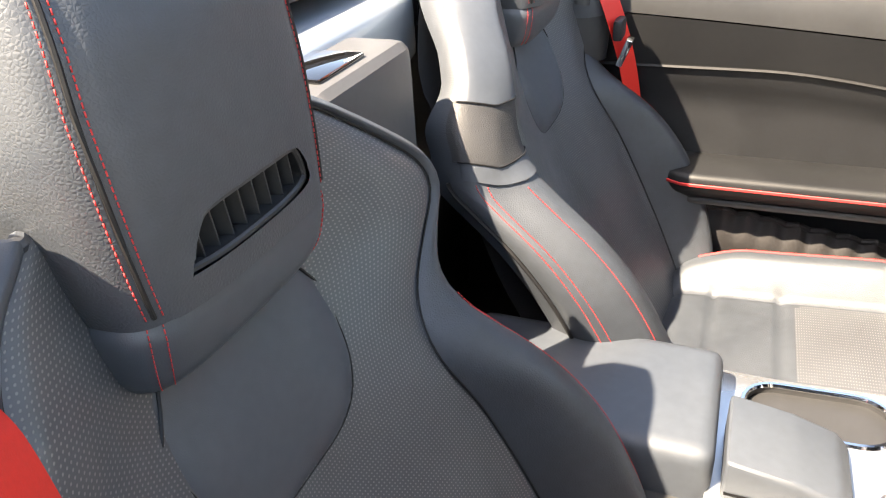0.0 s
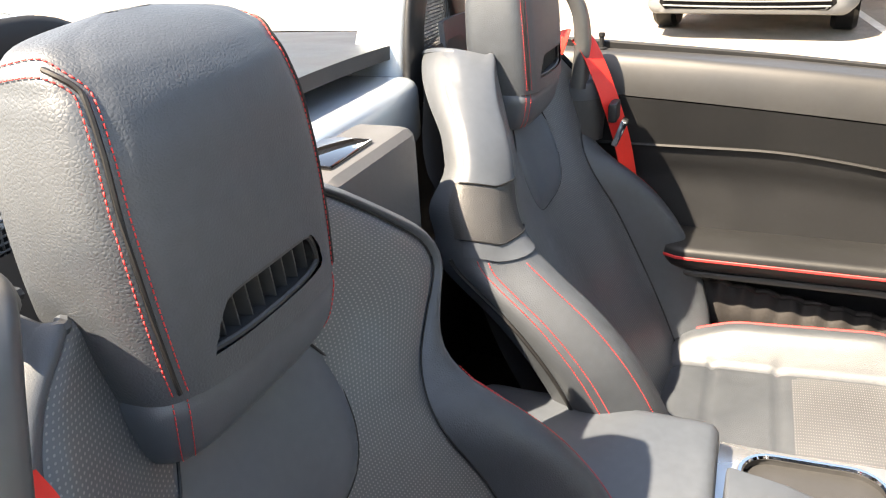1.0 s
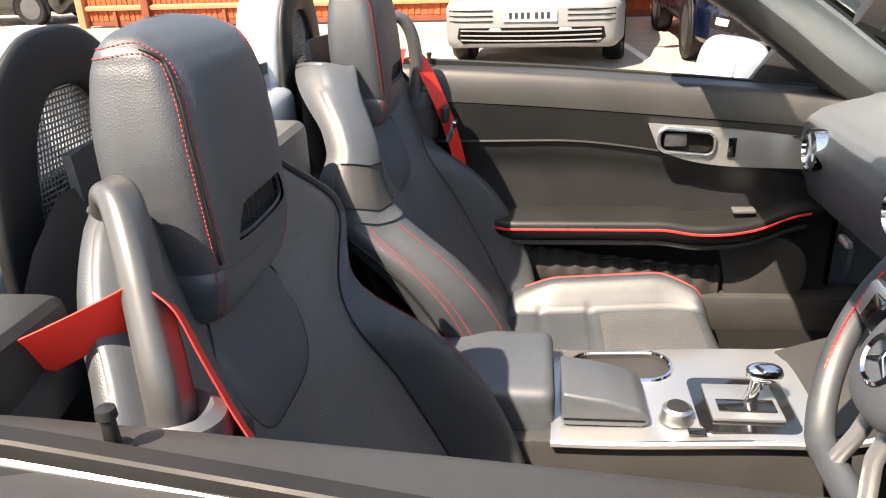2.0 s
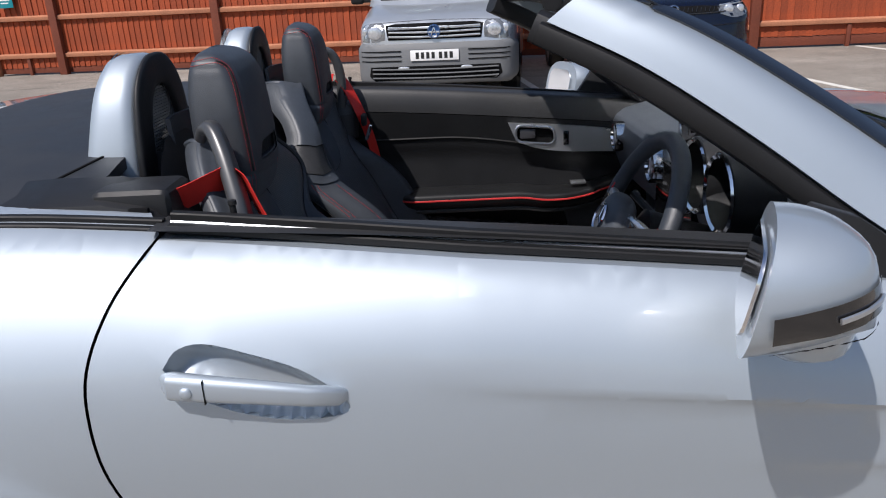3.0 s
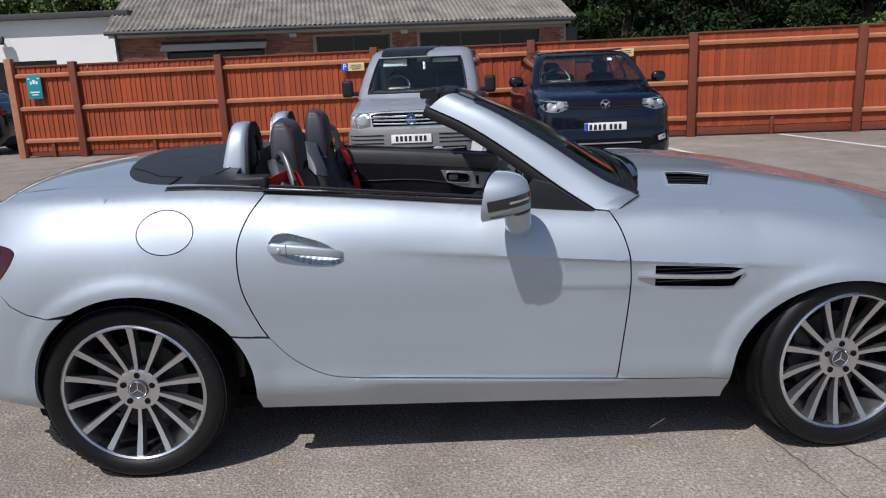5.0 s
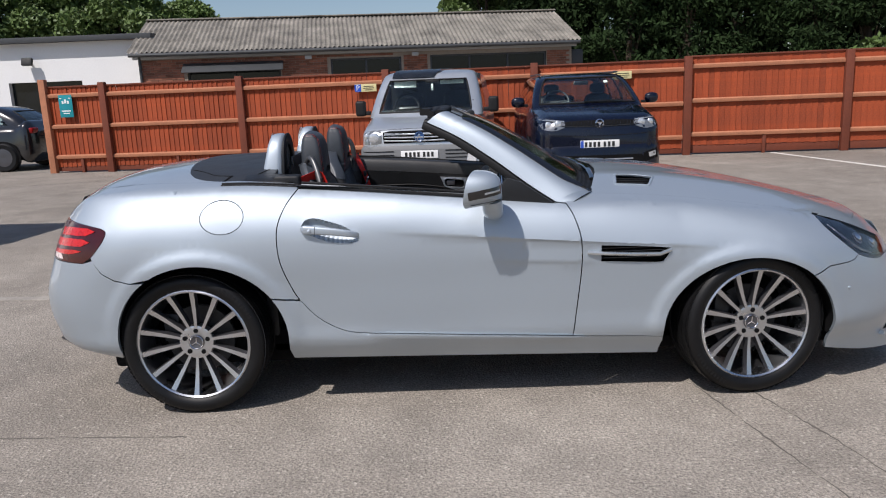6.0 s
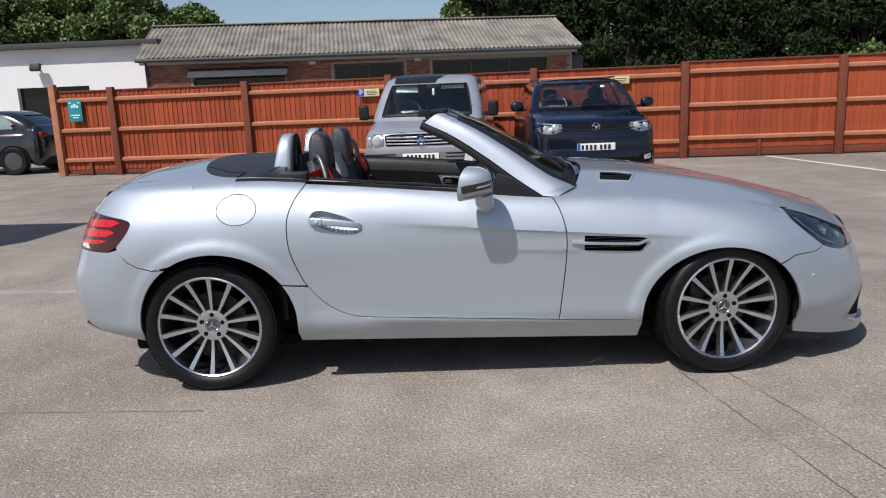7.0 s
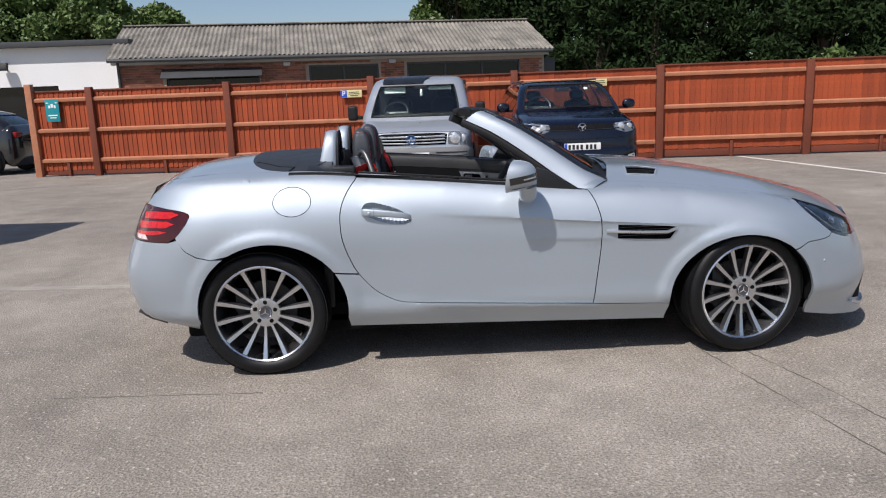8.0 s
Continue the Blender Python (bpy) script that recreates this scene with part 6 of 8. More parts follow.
    part("sill_trim", f(box((-0.05, 0.70, 0.36), (1.2, 0.10, 0.10), 0.02)), PLASTIC, roadster)
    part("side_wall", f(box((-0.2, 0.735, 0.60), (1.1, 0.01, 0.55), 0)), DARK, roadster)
    # lock pin
    part("lock_pin", f(lathe([(0.011, 0.0), (0.011, 0.004), (0.005, 0.006), (0.0045, 0.024), (0.0065, 0.026), (0.006, 0.032), (0.0, 0.033)], 14, axis="z")), RUBBER, trim).matrix_local = Matrix.Translation((-0.63, s * 0.715, win(-0.63) + 0.0))

# dashboard
def dash(u, v):
    y = 0.70 * (2 * u - 1)
    prof = [(0.67, 0.875), (0.56, 0.893), (0.42, 0.897), (0.32, 0.887), (0.255, 0.870), (0.230, 0.853), (0.220, 0.835), (0.216, 0.80), (0.220, 0.765), (0.235, 0.72), (0.262, 0.66), (0.33, 0.60), (0.42, 0.55), (0.55, 0.50)]
    k = v * (len(prof) - 1)
    i = min(int(k), len(prof) - 2)
    x, z = [prof[i][j] + (prof[i + 1][j] - prof[i][j]) * (k - i) for j in (0, 1)]
    x += 0.015 * (1 - abs(2 * u - 1) ** 2) - 0.005
    if x > 0.35:
        x = 0.35 + (x - 0.35) * (1 - 0.5 * (2 * u - 1) ** 2)
    z += 0.045 * math.exp(-((y + 0.36) / 0.16) ** 2) * smooth01((z - 0.84) / 0.08)
    return (x, y, z)


dashboard = part("dashboard", grid(dash, 44, 52), LEATHER_SOFT, roadster, "black soft-touch dashboard with round silver air vents")


def vent_at(c, r, yaw):
    m = Matrix.Translation(c) @ Matrix.Rotation(radians(yaw), 4, "Z")
    b = lathe([(r * 0.80, -0.004), (r * 0.86, -0.012), (r, -0.010), (r * 1.02, 0.0), (r * 0.98, 0.03)], 32, axis="x")
    bmesh.ops.transform(b, matrix=m, verts=b.verts)
    v = part("air_vent", b, CHROME, dashboard, "round chrome-ringed air vent")
    b = lathe([(0.0, 0.012), (r * 0.9, 0.012), (r * 0.9, 0.02), (0, 0.02)], 24, axis="x")
    bmesh.ops.transform(b, matrix=m, verts=b.verts)
    part("vent_well", b, DARK, dashboard)
    b = bmesh.new()
    for k in range(4):
        a = math.radians(45 + 90 * k)
        b = sweep([Vector((-0.004, 0.2 * r * math.cos(a), 0.2 * r * math.sin(a))), Vector((-0.002, 0.86 * r * math.cos(a), 0.86 * r * math.sin(a)))], rrect(0.011, 0.006, 0.002, 1), up=(1, 0, 0), bm=b)
    b = lathe([(0.0, -0.008), (r * 0.24, -0.008), (r * 0.24, 0.0)], 16, axis="x", bm=b)
    bmesh.ops.transform(b, matrix=m, verts=b.verts)
    part("vent_spokes", b, SILVER_TRIM, dashboard)


for y in (0.565, 0.175, -0.10, -0.62):
    x = 0.207 + 0.015 * (1 - (y / 0.70) ** 2) - 0.005
    vent_at((x, y, 0.802), 0.046, 0)
# instrument cowl and dials
for y in (-0.29, -0.43):
    b = lathe([(0.060, 0.05), (0.066, -0.01), (0.072, -0.03), (0.078, -0.028), (0.080, 0.06)], 32, axis="x")
    bmesh.ops.translate(b, vec=(0.20, y, 0.895), verts=b.verts)
    part("dial_cowl", b, TRIM, dashboard)
    b = lathe([(0.0, 0.03), (0.062, 0.03), (0.062, 0.034)], 32, axis="x")
    bmesh.ops.translate(b, vec=(0.20, y, 0.895), verts=b.verts)
    part("dial_face", b, PIANO, dashboard)
    b = lathe([(0.066, -0.030), (0.072, -0.034), (0.076, -0.030)], 32, axis="x")
    bmesh.ops.translate(b, vec=(0.20, y, 0.895), verts=b.verts)
    part("dial_ring", b, CHROME, dashboard)
part("glovebox_catch", box((0.235, 0.40, 0.66), (0.012, 0.05, 0.014), 0.004), SILVER_TRIM, dashboard)

# steering wheel
WM = Matrix.Translation((0.030, -0.355, 0.812)) @ Matrix.Rotation(radians(24), 4, "Y")
wheel_path = [Vector((0, 0.183 * math.cos(a), 0.183 * math.sin(a) if math.sin(a) > -0.86 else -0.160)) for a in np.linspace(0, 2 * math.pi, 56, endpoint=False)]
b = sweep(wheel_path, circle(0.0185, 14, 0.0170), up=(1, 0, 0), closed=True)
bmesh.ops.transform(b, matrix=WM, verts=b.verts)
swheel = part("steering_wheel", b, LEATHER, roadster, "black leather steering wheel with silver spokes")
b = pillow((-0.035, 0, -0.005), (0.06, 0.13, 0.125), 2.6, 20)
bmesh.ops.transform(b, matrix=WM, verts=b.verts)
part("airbag_cover", b, LEATHER_SOFT, swheel)
b = bmesh.new()
for sy in (-1, 1):
    b = sweep([Vector((-0.028, sy * 0.055, 0.012)), Vector((-0.022, sy * 0.11, 0.016)), Vector((-0.006, sy * 0.172, 0.012))], rrect(0.048, 0.018, 0.006, 2), up=(1, 0, 0), bm=b)
    b = sweep([Vector((-0.024, sy * 0.02, -0.05)), Vector((-0.018, sy * 0.022, -0.10)), Vector((-0.004, sy * 0.045, -0.155))], rrect(0.020, 0.014, 0.005, 2), up=(1, 0, 0), bm=b)
bmesh.ops.transform(b, matrix=WM, verts=b.verts)
part("wheel_spokes", b, SILVER_TRIM, swheel)
for sy in (-1, 1):
    b = box((-0.036, sy * 0.095, 0.014), (0.006, 0.045, 0.036), 0.004)
    bmesh.ops.transform(b, matrix=WM, verts=b.verts)
    part("switch_pad", b, PIANO, swheel)
b = lathe([(0.024, -0.066), (0.027, -0.069), (0.030, -0.066)], 28, axis="x")
for k in range(3):
    a = math.radians(90 + 120 * k)
    b = sweep([Vector((-0.066, 0, 0)), Vector((-0.066, 0.026 * math.cos(a), 0.026 * math.sin(a)))], rrect(0.006, 0.003, 0.001, 1), up=(1, 0, 0), bm=b, scale=lambda t: 1.3 - 0.9 * t)
bmesh.ops.transform(b, matrix=WM, verts=b.verts)
part("wheel_emblem", b, CHROME, swheel)
for sg in (-1, 1):
    arc_p = [Vector((-0.0145, 0.172 * math.cos(a), 0.172 * math.sin(a))) for a in (np.linspace(-0.55, 0.30, 20) if sg > 0 else np.linspace(math.pi - 0.30, math.pi + 0.55, 20))]
    b = stitches(arc_p, 0.006, 0.002, 0.0016)
    bmesh.ops.transform(b, matrix=WM, verts=b.verts)
    part("stitching", b, RED_THREAD, swheel)
part("steering_column", sweep([Vector((0.05, -0.355, 0.80)), Vector((0.24, -0.355, 0.74))], circle(0.05, 16)), TRIM, roadster)
for s, dz in ((-1, 0.03), (1, 0.02)):
    part("column_stalk", sweep([Vector((0.09, -0.355 + s * 0.05, 0.80 + dz)), Vector((0.075, -0.355 + s * 0.16, 0.815 + dz))], circle(0.008, 8)), TRIM, roadster)

# centre console
console = part("centre_console", slab([(-0.66, 0.24), (0.30, 0.24), (0.30, 0.66), (0.20, 0.63), (0.02, 0.565), (-0.38, 0.545), (-0.66, 0.545)], -0.125, 0.125, 0.012, axis="y"), PLASTIC, roadster, "centre console with silver panel and black armrest")
part("armrest_box", box((-0.51, 0.0, 0.565), (0.325, 0.20, 0.10), 0.022, 4), LEATHER_SOFT, console, "black leather armrest lid")
part("armrest_gap", box((-0.51, 0.0, 0.512), (0.32, 0.19, 0.02), 0.0), DARK, console)


def deck_z(x):
    return 0.560 + 0.012 * smooth01((x + 0.3) / 0.3) + 0.10 * smooth01((x - 0.02) / 0.28) ** 1.2


panel = [(-0.355, -0.132), (0.02, -0.128), (0.20, -0.12), (0.27, -0.11), (0.27, 0.11), (0.20, 0.12), (0.02, 0.128), (-0.345, 0.132)]
cupb = [(-0.235 + p[0], 0.065 + p[1]) for p in rrect(0.17, 0.09, 0.042, 6)]
selb = [(-0.062 + p[0] - 0.15 * 0, -0.045 + p[1]) for p in rrect(0.145, 0.145, 0.018, 4)]
part("silver_panel", skin(panel, lambda x, y: Vector((x, y, deck_z(x) - 0.006 * (abs(y) / 0.13) ** 4)), step=0.03, holes=[cupb, selb], lip=0.012, lipdir=down), SILVER_TRIM, console, "satin silver console panel")
part("cup_tray", slab(cupb, 0.505, 0.51), PLASTIC, console)
part("cup_rim", sweep([Vector((x, y, deck_z(x) + 0.001)) for x, y in cupb], circle(0.004, 6), closed=True), CHROME, console)
part("cup_wall", sweep([Vector((x, y, deck_z(x) - 0.025)) for x, y in cupb], rrect(0.003, 0.05, 0.001, 1), closed=True), PLASTIC, console)
b = slab([(-0.338, 0.560), (-0.215, 0.560), (-0.205, 0.572), (-0.222, 0.592), (-0.27, 0.607), (-0.338, 0.618)], -0.105, 0.01, 0.008, axis="y", seg=3)
part("front_rest", b, LEATHER_SOFT, console, "small padded wrist rest")
part("rest_split", box((-0.275, -0.047, 0.573), (0.12, 0.118, 0.003), 0.0), DARK, console)
b = lathe([(0.0, 0.022), (0.017, 0.022), (0.020, 0.019), (0.0225, 0.018), (0.0235, 0.004), (0.026, 0.0)], 28, axis="z")
bmesh.ops.translate(b, vec=(-0.165, -0.082, deck_z(-0.165)), verts=b.verts)
kn = part("rotary_dial", b, ALLOY, console, "knurled silver control dial")
b = lathe([(0.0, 0.0235), (0.016, 0.0235), (0.017, 0.021)], 24, axis="z")
bmesh.ops.translate(b, vec=(-0.165, -0.082, deck_z(-0.165)), verts=b.verts)
part("dial_top", b, TRIM, kn)
part("mode_key", box((-0.142, -0.118, deck_z(-0.142) + 0.001), (0.026, 0.014, 0.004), 0.001), PIANO, console)
part("selector_frame", slab(selb, deck_z(-0.06) - 0.012, deck_z(-0.06) - 0.002), PIANO, console, "gloss black selector surround")
part("selector_plate", box((-0.062, -0.045, deck_z(-0.06) + 0.001), (0.105, 0.095, 0.006), 0.003), SILVER_TRIM, console)
part("selector_gate", box((-0.060, -0.060, deck_z(-0.06) + 0.005), (0.085, 0.03, 0.004), 0.001), PIANO, console)
b = sweep([Vector((-0.055, -0.045, 0.565)), Vector((-0.045, -0.045, 0.60)), Vector((-0.04, -0.045, 0.625))], circle(0.010, 12))
sel = part("gear_selector", b, CHROME, console, "chrome and black gear selector")
part("selector_knob", pillow((-0.035, -0.045, 0.626), (0.055, 0.034, 0.028), 2.4, 18), CHROME, sel)
part("console_side", sweep([Vector((x, -0.133, deck_z(x) - 0.012)) for x in np.linspace(-0.355, 0.25, 20)], rrect(0.008, 0.012, 0.003, 1)), SILVER_TRIM, console)
b = slab([(0.22, 0.62), (0.30, 0.62), (0.25, 0.84), (0.215, 0.84)], -0.15, 0.15, 0.008, axis="y")
part("centre_fascia", b, PIANO, dashboard, "gloss black centre stack")
part("display", box((0.26, 0.0, 0.925), (0.02, 0.19, 0.10), 0.006), PIANO, dashboard, "dark infotainment screen")

# ---- parked vehicles ----
VAN_SILVER = mat("van_silver_paint", (0.50, 0.53, 0.56), 0.35, metal=0.6, var=0.03, coat=0.8)
NAVY = mat("navy_blue_paint", (0.0012, 0.0026, 0.011), 0.25, metal=0.0, var=0.05, coat=0.7, spec=0.3)
CAR_GLASS = glass_mat("green_tinted_car_glass", (0.62, 0.72, 0.70))
BADGE_BLUE = mat("badge_blue", (0.03, 0.09, 0.25), 0.3, metal=0.4, var=0.1)
FILM = mat("dark_roof_film", (0.012, 0.014, 0.018), 0.3, var=0.3, scale=6)
LAMP_DARK = mat("lamp_housing", (0.22, 0.23, 0.24), 0.12, metal=0.5, var=0.4, scale=18, fine=70, coat=1.0)
CAR_BLACK = mat("charcoal_paint", (0.012, 0.012, 0.014), 0.2, metal=0.2, var=0.05, coat=1.0)
BUMPER_GREY = mat("grey_plastic_bumper", (0.135, 0.14, 0.145), 0.55, var=0.1, scale=5, fine=100)
LAMP_CLEAR = mat("lamp_reflector", (0.62, 0.64, 0.66), 0.15, metal=0.6, var=0.4, scale=25, fine=90, coat=1.0)
PLATE_BLUE = mat("blue_band", (0.02, 0.08, 0.45), 0.4, var=0.05)
PALE_CARD = mat("pale_paper", (0.62, 0.66, 0.64), 0.7, var=0.1)


def loft(rings, bm=None, caps=True):
    b = bmesh.new()
    vs = [[b.verts.new(p) for p in r] for r in rings]
    m = len(vs[0])
    for a, c in zip(vs, vs[1:]):
        for j in range(m):
            b.faces.new((a[j], a[(j + 1) % m], c[(j + 1) % m], c[j]))
    if caps:
        b.faces.new(vs[0])
        b.faces.new(vs[-1])
    bmesh.ops.recalc_face_normals(b, faces=b.faces)
    return merge(bm, b)


def smooth_body(keys, n=44, crown=0.05, seg=7):
    """A car's lower body lofted over (y, half width, bottom, top, edge radius) keys, with an arched bonnet."""
    fs = [curve_of([(k[0], k[q]) for k in keys]) for q in range(1, 5)]
    y0, y1 = keys[0][0], keys[-1][0]
    rings = []
    for i in range(n + 1):
        t = i / n
        y = y0 + (y1 - y0) * (0.65 * t * t + 0.35 * t)
        w, z0, z1, r = [f(y) for f in fs]
        r = min(r, (z1 - z0) * 0.45)
        ring = []
        for x, z in rrect(2 * w, z1 - z0, r, seg):
            up = smooth01((z / (z1 - z0) + 0.1) / 0.6)
            ring.append(Vector((x * (1 - 0.05 * max(0.0, 2 * z / (z1 - z0)) ** 2), y, (z0 + z1) / 2 + z + crown * up * (1 - (x / w) ** 2))))
        rings.append(ring)
    return loft(rings)


def lower_ring(y, w, z0, z1, r=0.10):
    return [Vector((x, y + 0.10 * (x / w) ** 2 * w * w, (z0 + z1) / 2 + z)) for x, z in rrect(2 * w, z1 - z0, min(r, (z1 - z0) * 0.45), 6)]


class Front:
    """Finds the front face of a body, so that trim can be laid on it."""

    def __init__(self, *meshes):
        self.trees = [BVHTree.FromBMesh(b) for b in meshes]

    def y(self, x, z):
        hits = [t.ray_cast(Vector((x, -2.0, z)), Vector((0, 1, 0)), 6.0)[0] for t in self.trees]
        ys = [h.y for h in hits if h is not None]
        return min(ys) if ys else 0.3

    def panel(self, outline, out, thick=0.0, step=0.05):
        """A panel of that outline, in (x, z), lying on the front."""
        return skin(outline, lambda x, z: Vector((x, self.y(x, z) - out, z)), step=step, fine=0.03, lip=thick, lipdir=inward)

    def strip(self, pts, out, w, h, r=0.003):
        return sweep([Vector((x, self.y(x, z) - out, z)) for x, z in pts], rrect(w, h, r, 2))


NF, NS, NC = 12, 14, 4


def house_ring(z, y0, y1, w, r=0.18, bow=0.07):
    """One level of a cabin: front edge, corner, side, corner, rear edge and back round."""
    out = []
    for k in range(NF):
        x = -(w - r) + 2 * (w - r) * k / NF
        out.append((x, y0))
    for k in range(NC):
        a = math.pi / 2 * k / NC
        out.append((w - r + r * math.sin(a), y0 + r - r * math.cos(a)))
    for k in range(NS):
        out.append((w, y0 + r + (y1 - y0 - 2 * r) * k / NS))
    for k in range(NC):
        a = math.pi / 2 * k / NC
        out.append((w - r + r * math.cos(a), y1 - r + r * math.sin(a)))
    for k in range(NF):
        out.append(((w - r) - 2 * (w - r) * k / NF, y1))
    for k in range(NC):
        a = math.pi / 2 * k / NC
        out.append((-(w - r) - r * math.sin(a), y1 - r + r * math.cos(a)))
    for k in range(NS):
        out.append((-w, y1 - r - (y1 - y0 - 2 * r) * k / NS))
    for k in range(NC):
        a = math.pi / 2 * k / NC
        out.append((-(w - r) - r * math.cos(a), y0 + r - r * math.sin(a)))
    return [Vector((x, y + (bow * (x / w) ** 2 if y < (y0 + y1) / 2 else 0.0), z)) for x, y in out]


def cabin(v, levels, panes, paint, side_cols, rear=True, n=20):
    """Roof, pillars and glass of a car; panes is the span of levels, 0 to 1, that is glazed, and side_cols the glazed columns of a side."""
    zs = [k[0] for k in levels]
    fs = [curve_of([(i, k[q]) for i, k in enumerate(levels)]) for q in range(5)]
    span = len(levels) - 1
    lo, hi = panes
    ts = sorted(set([0.0, lo, hi, 1.0] + [lo + (hi - lo) * k / 8 for k in range(9)] + [hi + (1 - hi) * k / 7 for k in range(8)]))
    rings = [house_ring(fs[0](t * span), fs[1](t * span), fs[2](t * span), fs[3](t * span), fs[4](t * span)) for t in ts]
    m = len(rings[0])
    s0 = NF + NC
    r0 = s0 + NS + NC
    l0 = r0 + NF + NC
    def kind(i, j):
        if not (lo - 1e-6 <= ts[i] and ts[i + 1] <= hi + 1e-6):
            return "cabin"
        if j < NF:
            return "windscreen"
        if s0 <= j < s0 + NS and (j - s0) in side_cols:
            return "side_window"
        if l0 <= j < l0 + NS and (NS - 1 - (j - l0)) in side_cols:
            return "side_window_off"
        if rear and r0 <= j < r0 + NF:
            return "rear_window"
        return "cabin"
    for what in ("cabin", "windscreen", "side_window", "side_window_off", "rear_window"):
        b = bmesh.new()
        vs = {}
        def vert(i, j):
            if (i, j) not in vs:
                vs[i, j] = b.verts.new(rings[i][j])
            return vs[i, j]
        for i in range(len(ts) - 1):
            for j in range(m):
                if kind(i, j) == what:
                    b.faces.new((vert(i, j), vert(i, (j + 1) % m), vert(i + 1, (j + 1) % m), vert(i + 1, j)))
        if what == "cabin":
            b.faces.new([vert(len(ts) - 1, j) for j in range(m)])
        if not b.faces:
            b.free()
            continue
        bmesh.ops.recalc_face_normals(b, faces=b.faces)
        if what == "cabin":
            part("cabin", b, paint, v)
            continue
        edge = [e for e in b.edges if len(e.link_faces) == 1]
        bmesh.ops.solidify(b, geom=b.faces[:], thickness=0.005)
        o = part(what.replace("_off", ""), b, CAR_GLASS, v, "clear windscreen with dark edge" if what == "windscreen" else "")
        o.visible_shadow = False
    # black edge round the windscreen
    k0 = min(range(len(ts)), key=lambda i: abs(ts[i] - lo))
    k1 = min(range(len(ts)), key=lambda i: abs(ts[i] - hi))
    loop = [rings[k0][j] for j in range(NF + 1)] + [rings[i][NF] for i in range(k0 + 1, k1)] + [rings[k1][j] for j in range(NF, -1, -1)] + [rings[i][0] for i in range(k1 - 1, k0, -1)]
    part("screen_seal", sweep([p + Vector((0, -0.004, 0.002)) for p in loop], circle(0.013, 6), up=(0, 1, 0.3), closed=True), RUBBER, v)
    return rings[k0], rings[k1]


def car_seat(v, x, y, z, h=0.62):
    b = pillow((x, y, z + h * 0.3), (0.46, 0.16, h * 0.75), 3.0, 14, m=Matrix.Rotation(radians(-12), 4, "X"))
    o = part("front_seat", b, TRIM, v)
    part("head_restraint", pillow((x, y + 0.06, z + h * 0.80), (0.25, 0.10, 0.17), 2.8, 12), TRIM, o)


def wheel_of(v, x, y, z, tilt=30):
    b = sweep([Vector((0.185 * math.cos(a), 0, 0.185 * math.sin(a))) for a in np.linspace(0, 2 * math.pi, 28, endpoint=False)], circle(0.016, 8), up=(0, 1, 0), closed=True)
    b = box((0, 0, -0.02), (0.34, 0.02, 0.05), 0.008, bm=b)
    bmesh.ops.transform(b, matrix=Matrix.Translation((x, y, z)) @ Matrix.Rotation(radians(-tilt), 4, "X"), verts=b.verts)
    part("steering_wheel", b, GUIDE, v, "grey steering wheel seen through the glass")


def plate(parent, y, z, m=PLATE_WHITE, band=False):
    p = part("number_plate", box((0, y, z), (0.52, 0.012, 0.11), 0.004), m, parent, "plain white plate with dark bars")
    for k in range(7):
        x = -0.185 + 0.057 * k + (0.022 if k > 3 else 0.0)
        part("bar", box((x, y - 0.007, z), (0.034, 0.003, 0.066), 0.0), INK, p)
    if band:
        part("blue_strip", box((-0.238, y - 0.007, z), (0.04, 0.003, 0.104), 0.0), PLATE_BLUE, p)
    return p


def road_wheel(parent, x, y, r, w=0.2):
    b = lathe([(r * 0.62, -w / 2), (r * 0.9, -w / 2 - 0.01), (r, -w / 2 + 0.03), (r, w / 2 - 0.03), (r * 0.9, w / 2 + 0.01), (r * 0.62, w / 2)], 28, axis="x")
    bmesh.ops.translate(b, vec=(x, y, r), verts=b.verts)
    t = part("wheel", b, TYRE, parent)
    b = lathe([(0.0, -w / 2 + 0.01), (r * 0.6, -w / 2 - 0.002), (r * 0.63, -w / 2), (r * 0.63, w / 2), (r * 0.6, w / 2 + 0.002), (0, w / 2 - 0.01)], 24, axis="x")
    bmesh.ops.translate(b, vec=(x, y, r), verts=b.verts)
    part("rim", b, GUNMETAL, t)


def arches(v, xs, ys, r, w, m):
    """Dark wheel housings let into the sides."""
    for s in (-1, 1):
        for y in ys:
            b = slab([(y + r * math.cos(a), 0.30 + r * math.sin(a)) for a in np.linspace(-0.25, math.pi + 0.25, 22)], s * w, s * (w + 0.012), axis="x")
            part("wheel_arch", b, m, v)


# silver van
van = thing("parked_van", "silver compact van with grey plastic bumper, parked facing out", "van", (-0.44, 6.42, 0), turn=-6.0)
vb = smooth_body([(0.05, 0.70, 0.44, 0.80, 0.10), (0.10, 0.78, 0.36, 0.86, 0.12), (0.20, 0.835, 0.30, 0.905, 0.13), (0.45, 0.87, 0.26, 0.975, 0.14), (0.80, 0.885, 0.25, 1.05, 0.14), (1.1, 0.89, 0.25, 1.09, 0.12), (2.2, 0.89, 0.25, 1.10, 0.1), (4.1, 0.89, 0.28, 1.10, 0.1), (4.3, 0.86, 0.34, 1.08, 0.1)], crown=0.03)
b = loft([lower_ring(-0.045, 0.70, 0.28, 0.60, 0.09), lower_ring(-0.02, 0.78, 0.24, 0.655, 0.09), lower_ring(0.06, 0.85, 0.22, 0.675, 0.09), lower_ring(0.36, 0.89, 0.22, 0.67, 0.09)])
vf = Front(vb, b)
part("body", vb, VAN_SILVER, van)
bp_ = part("front_bumper", b, BUMPER_GREY, van, "mid-grey plastic bumper")
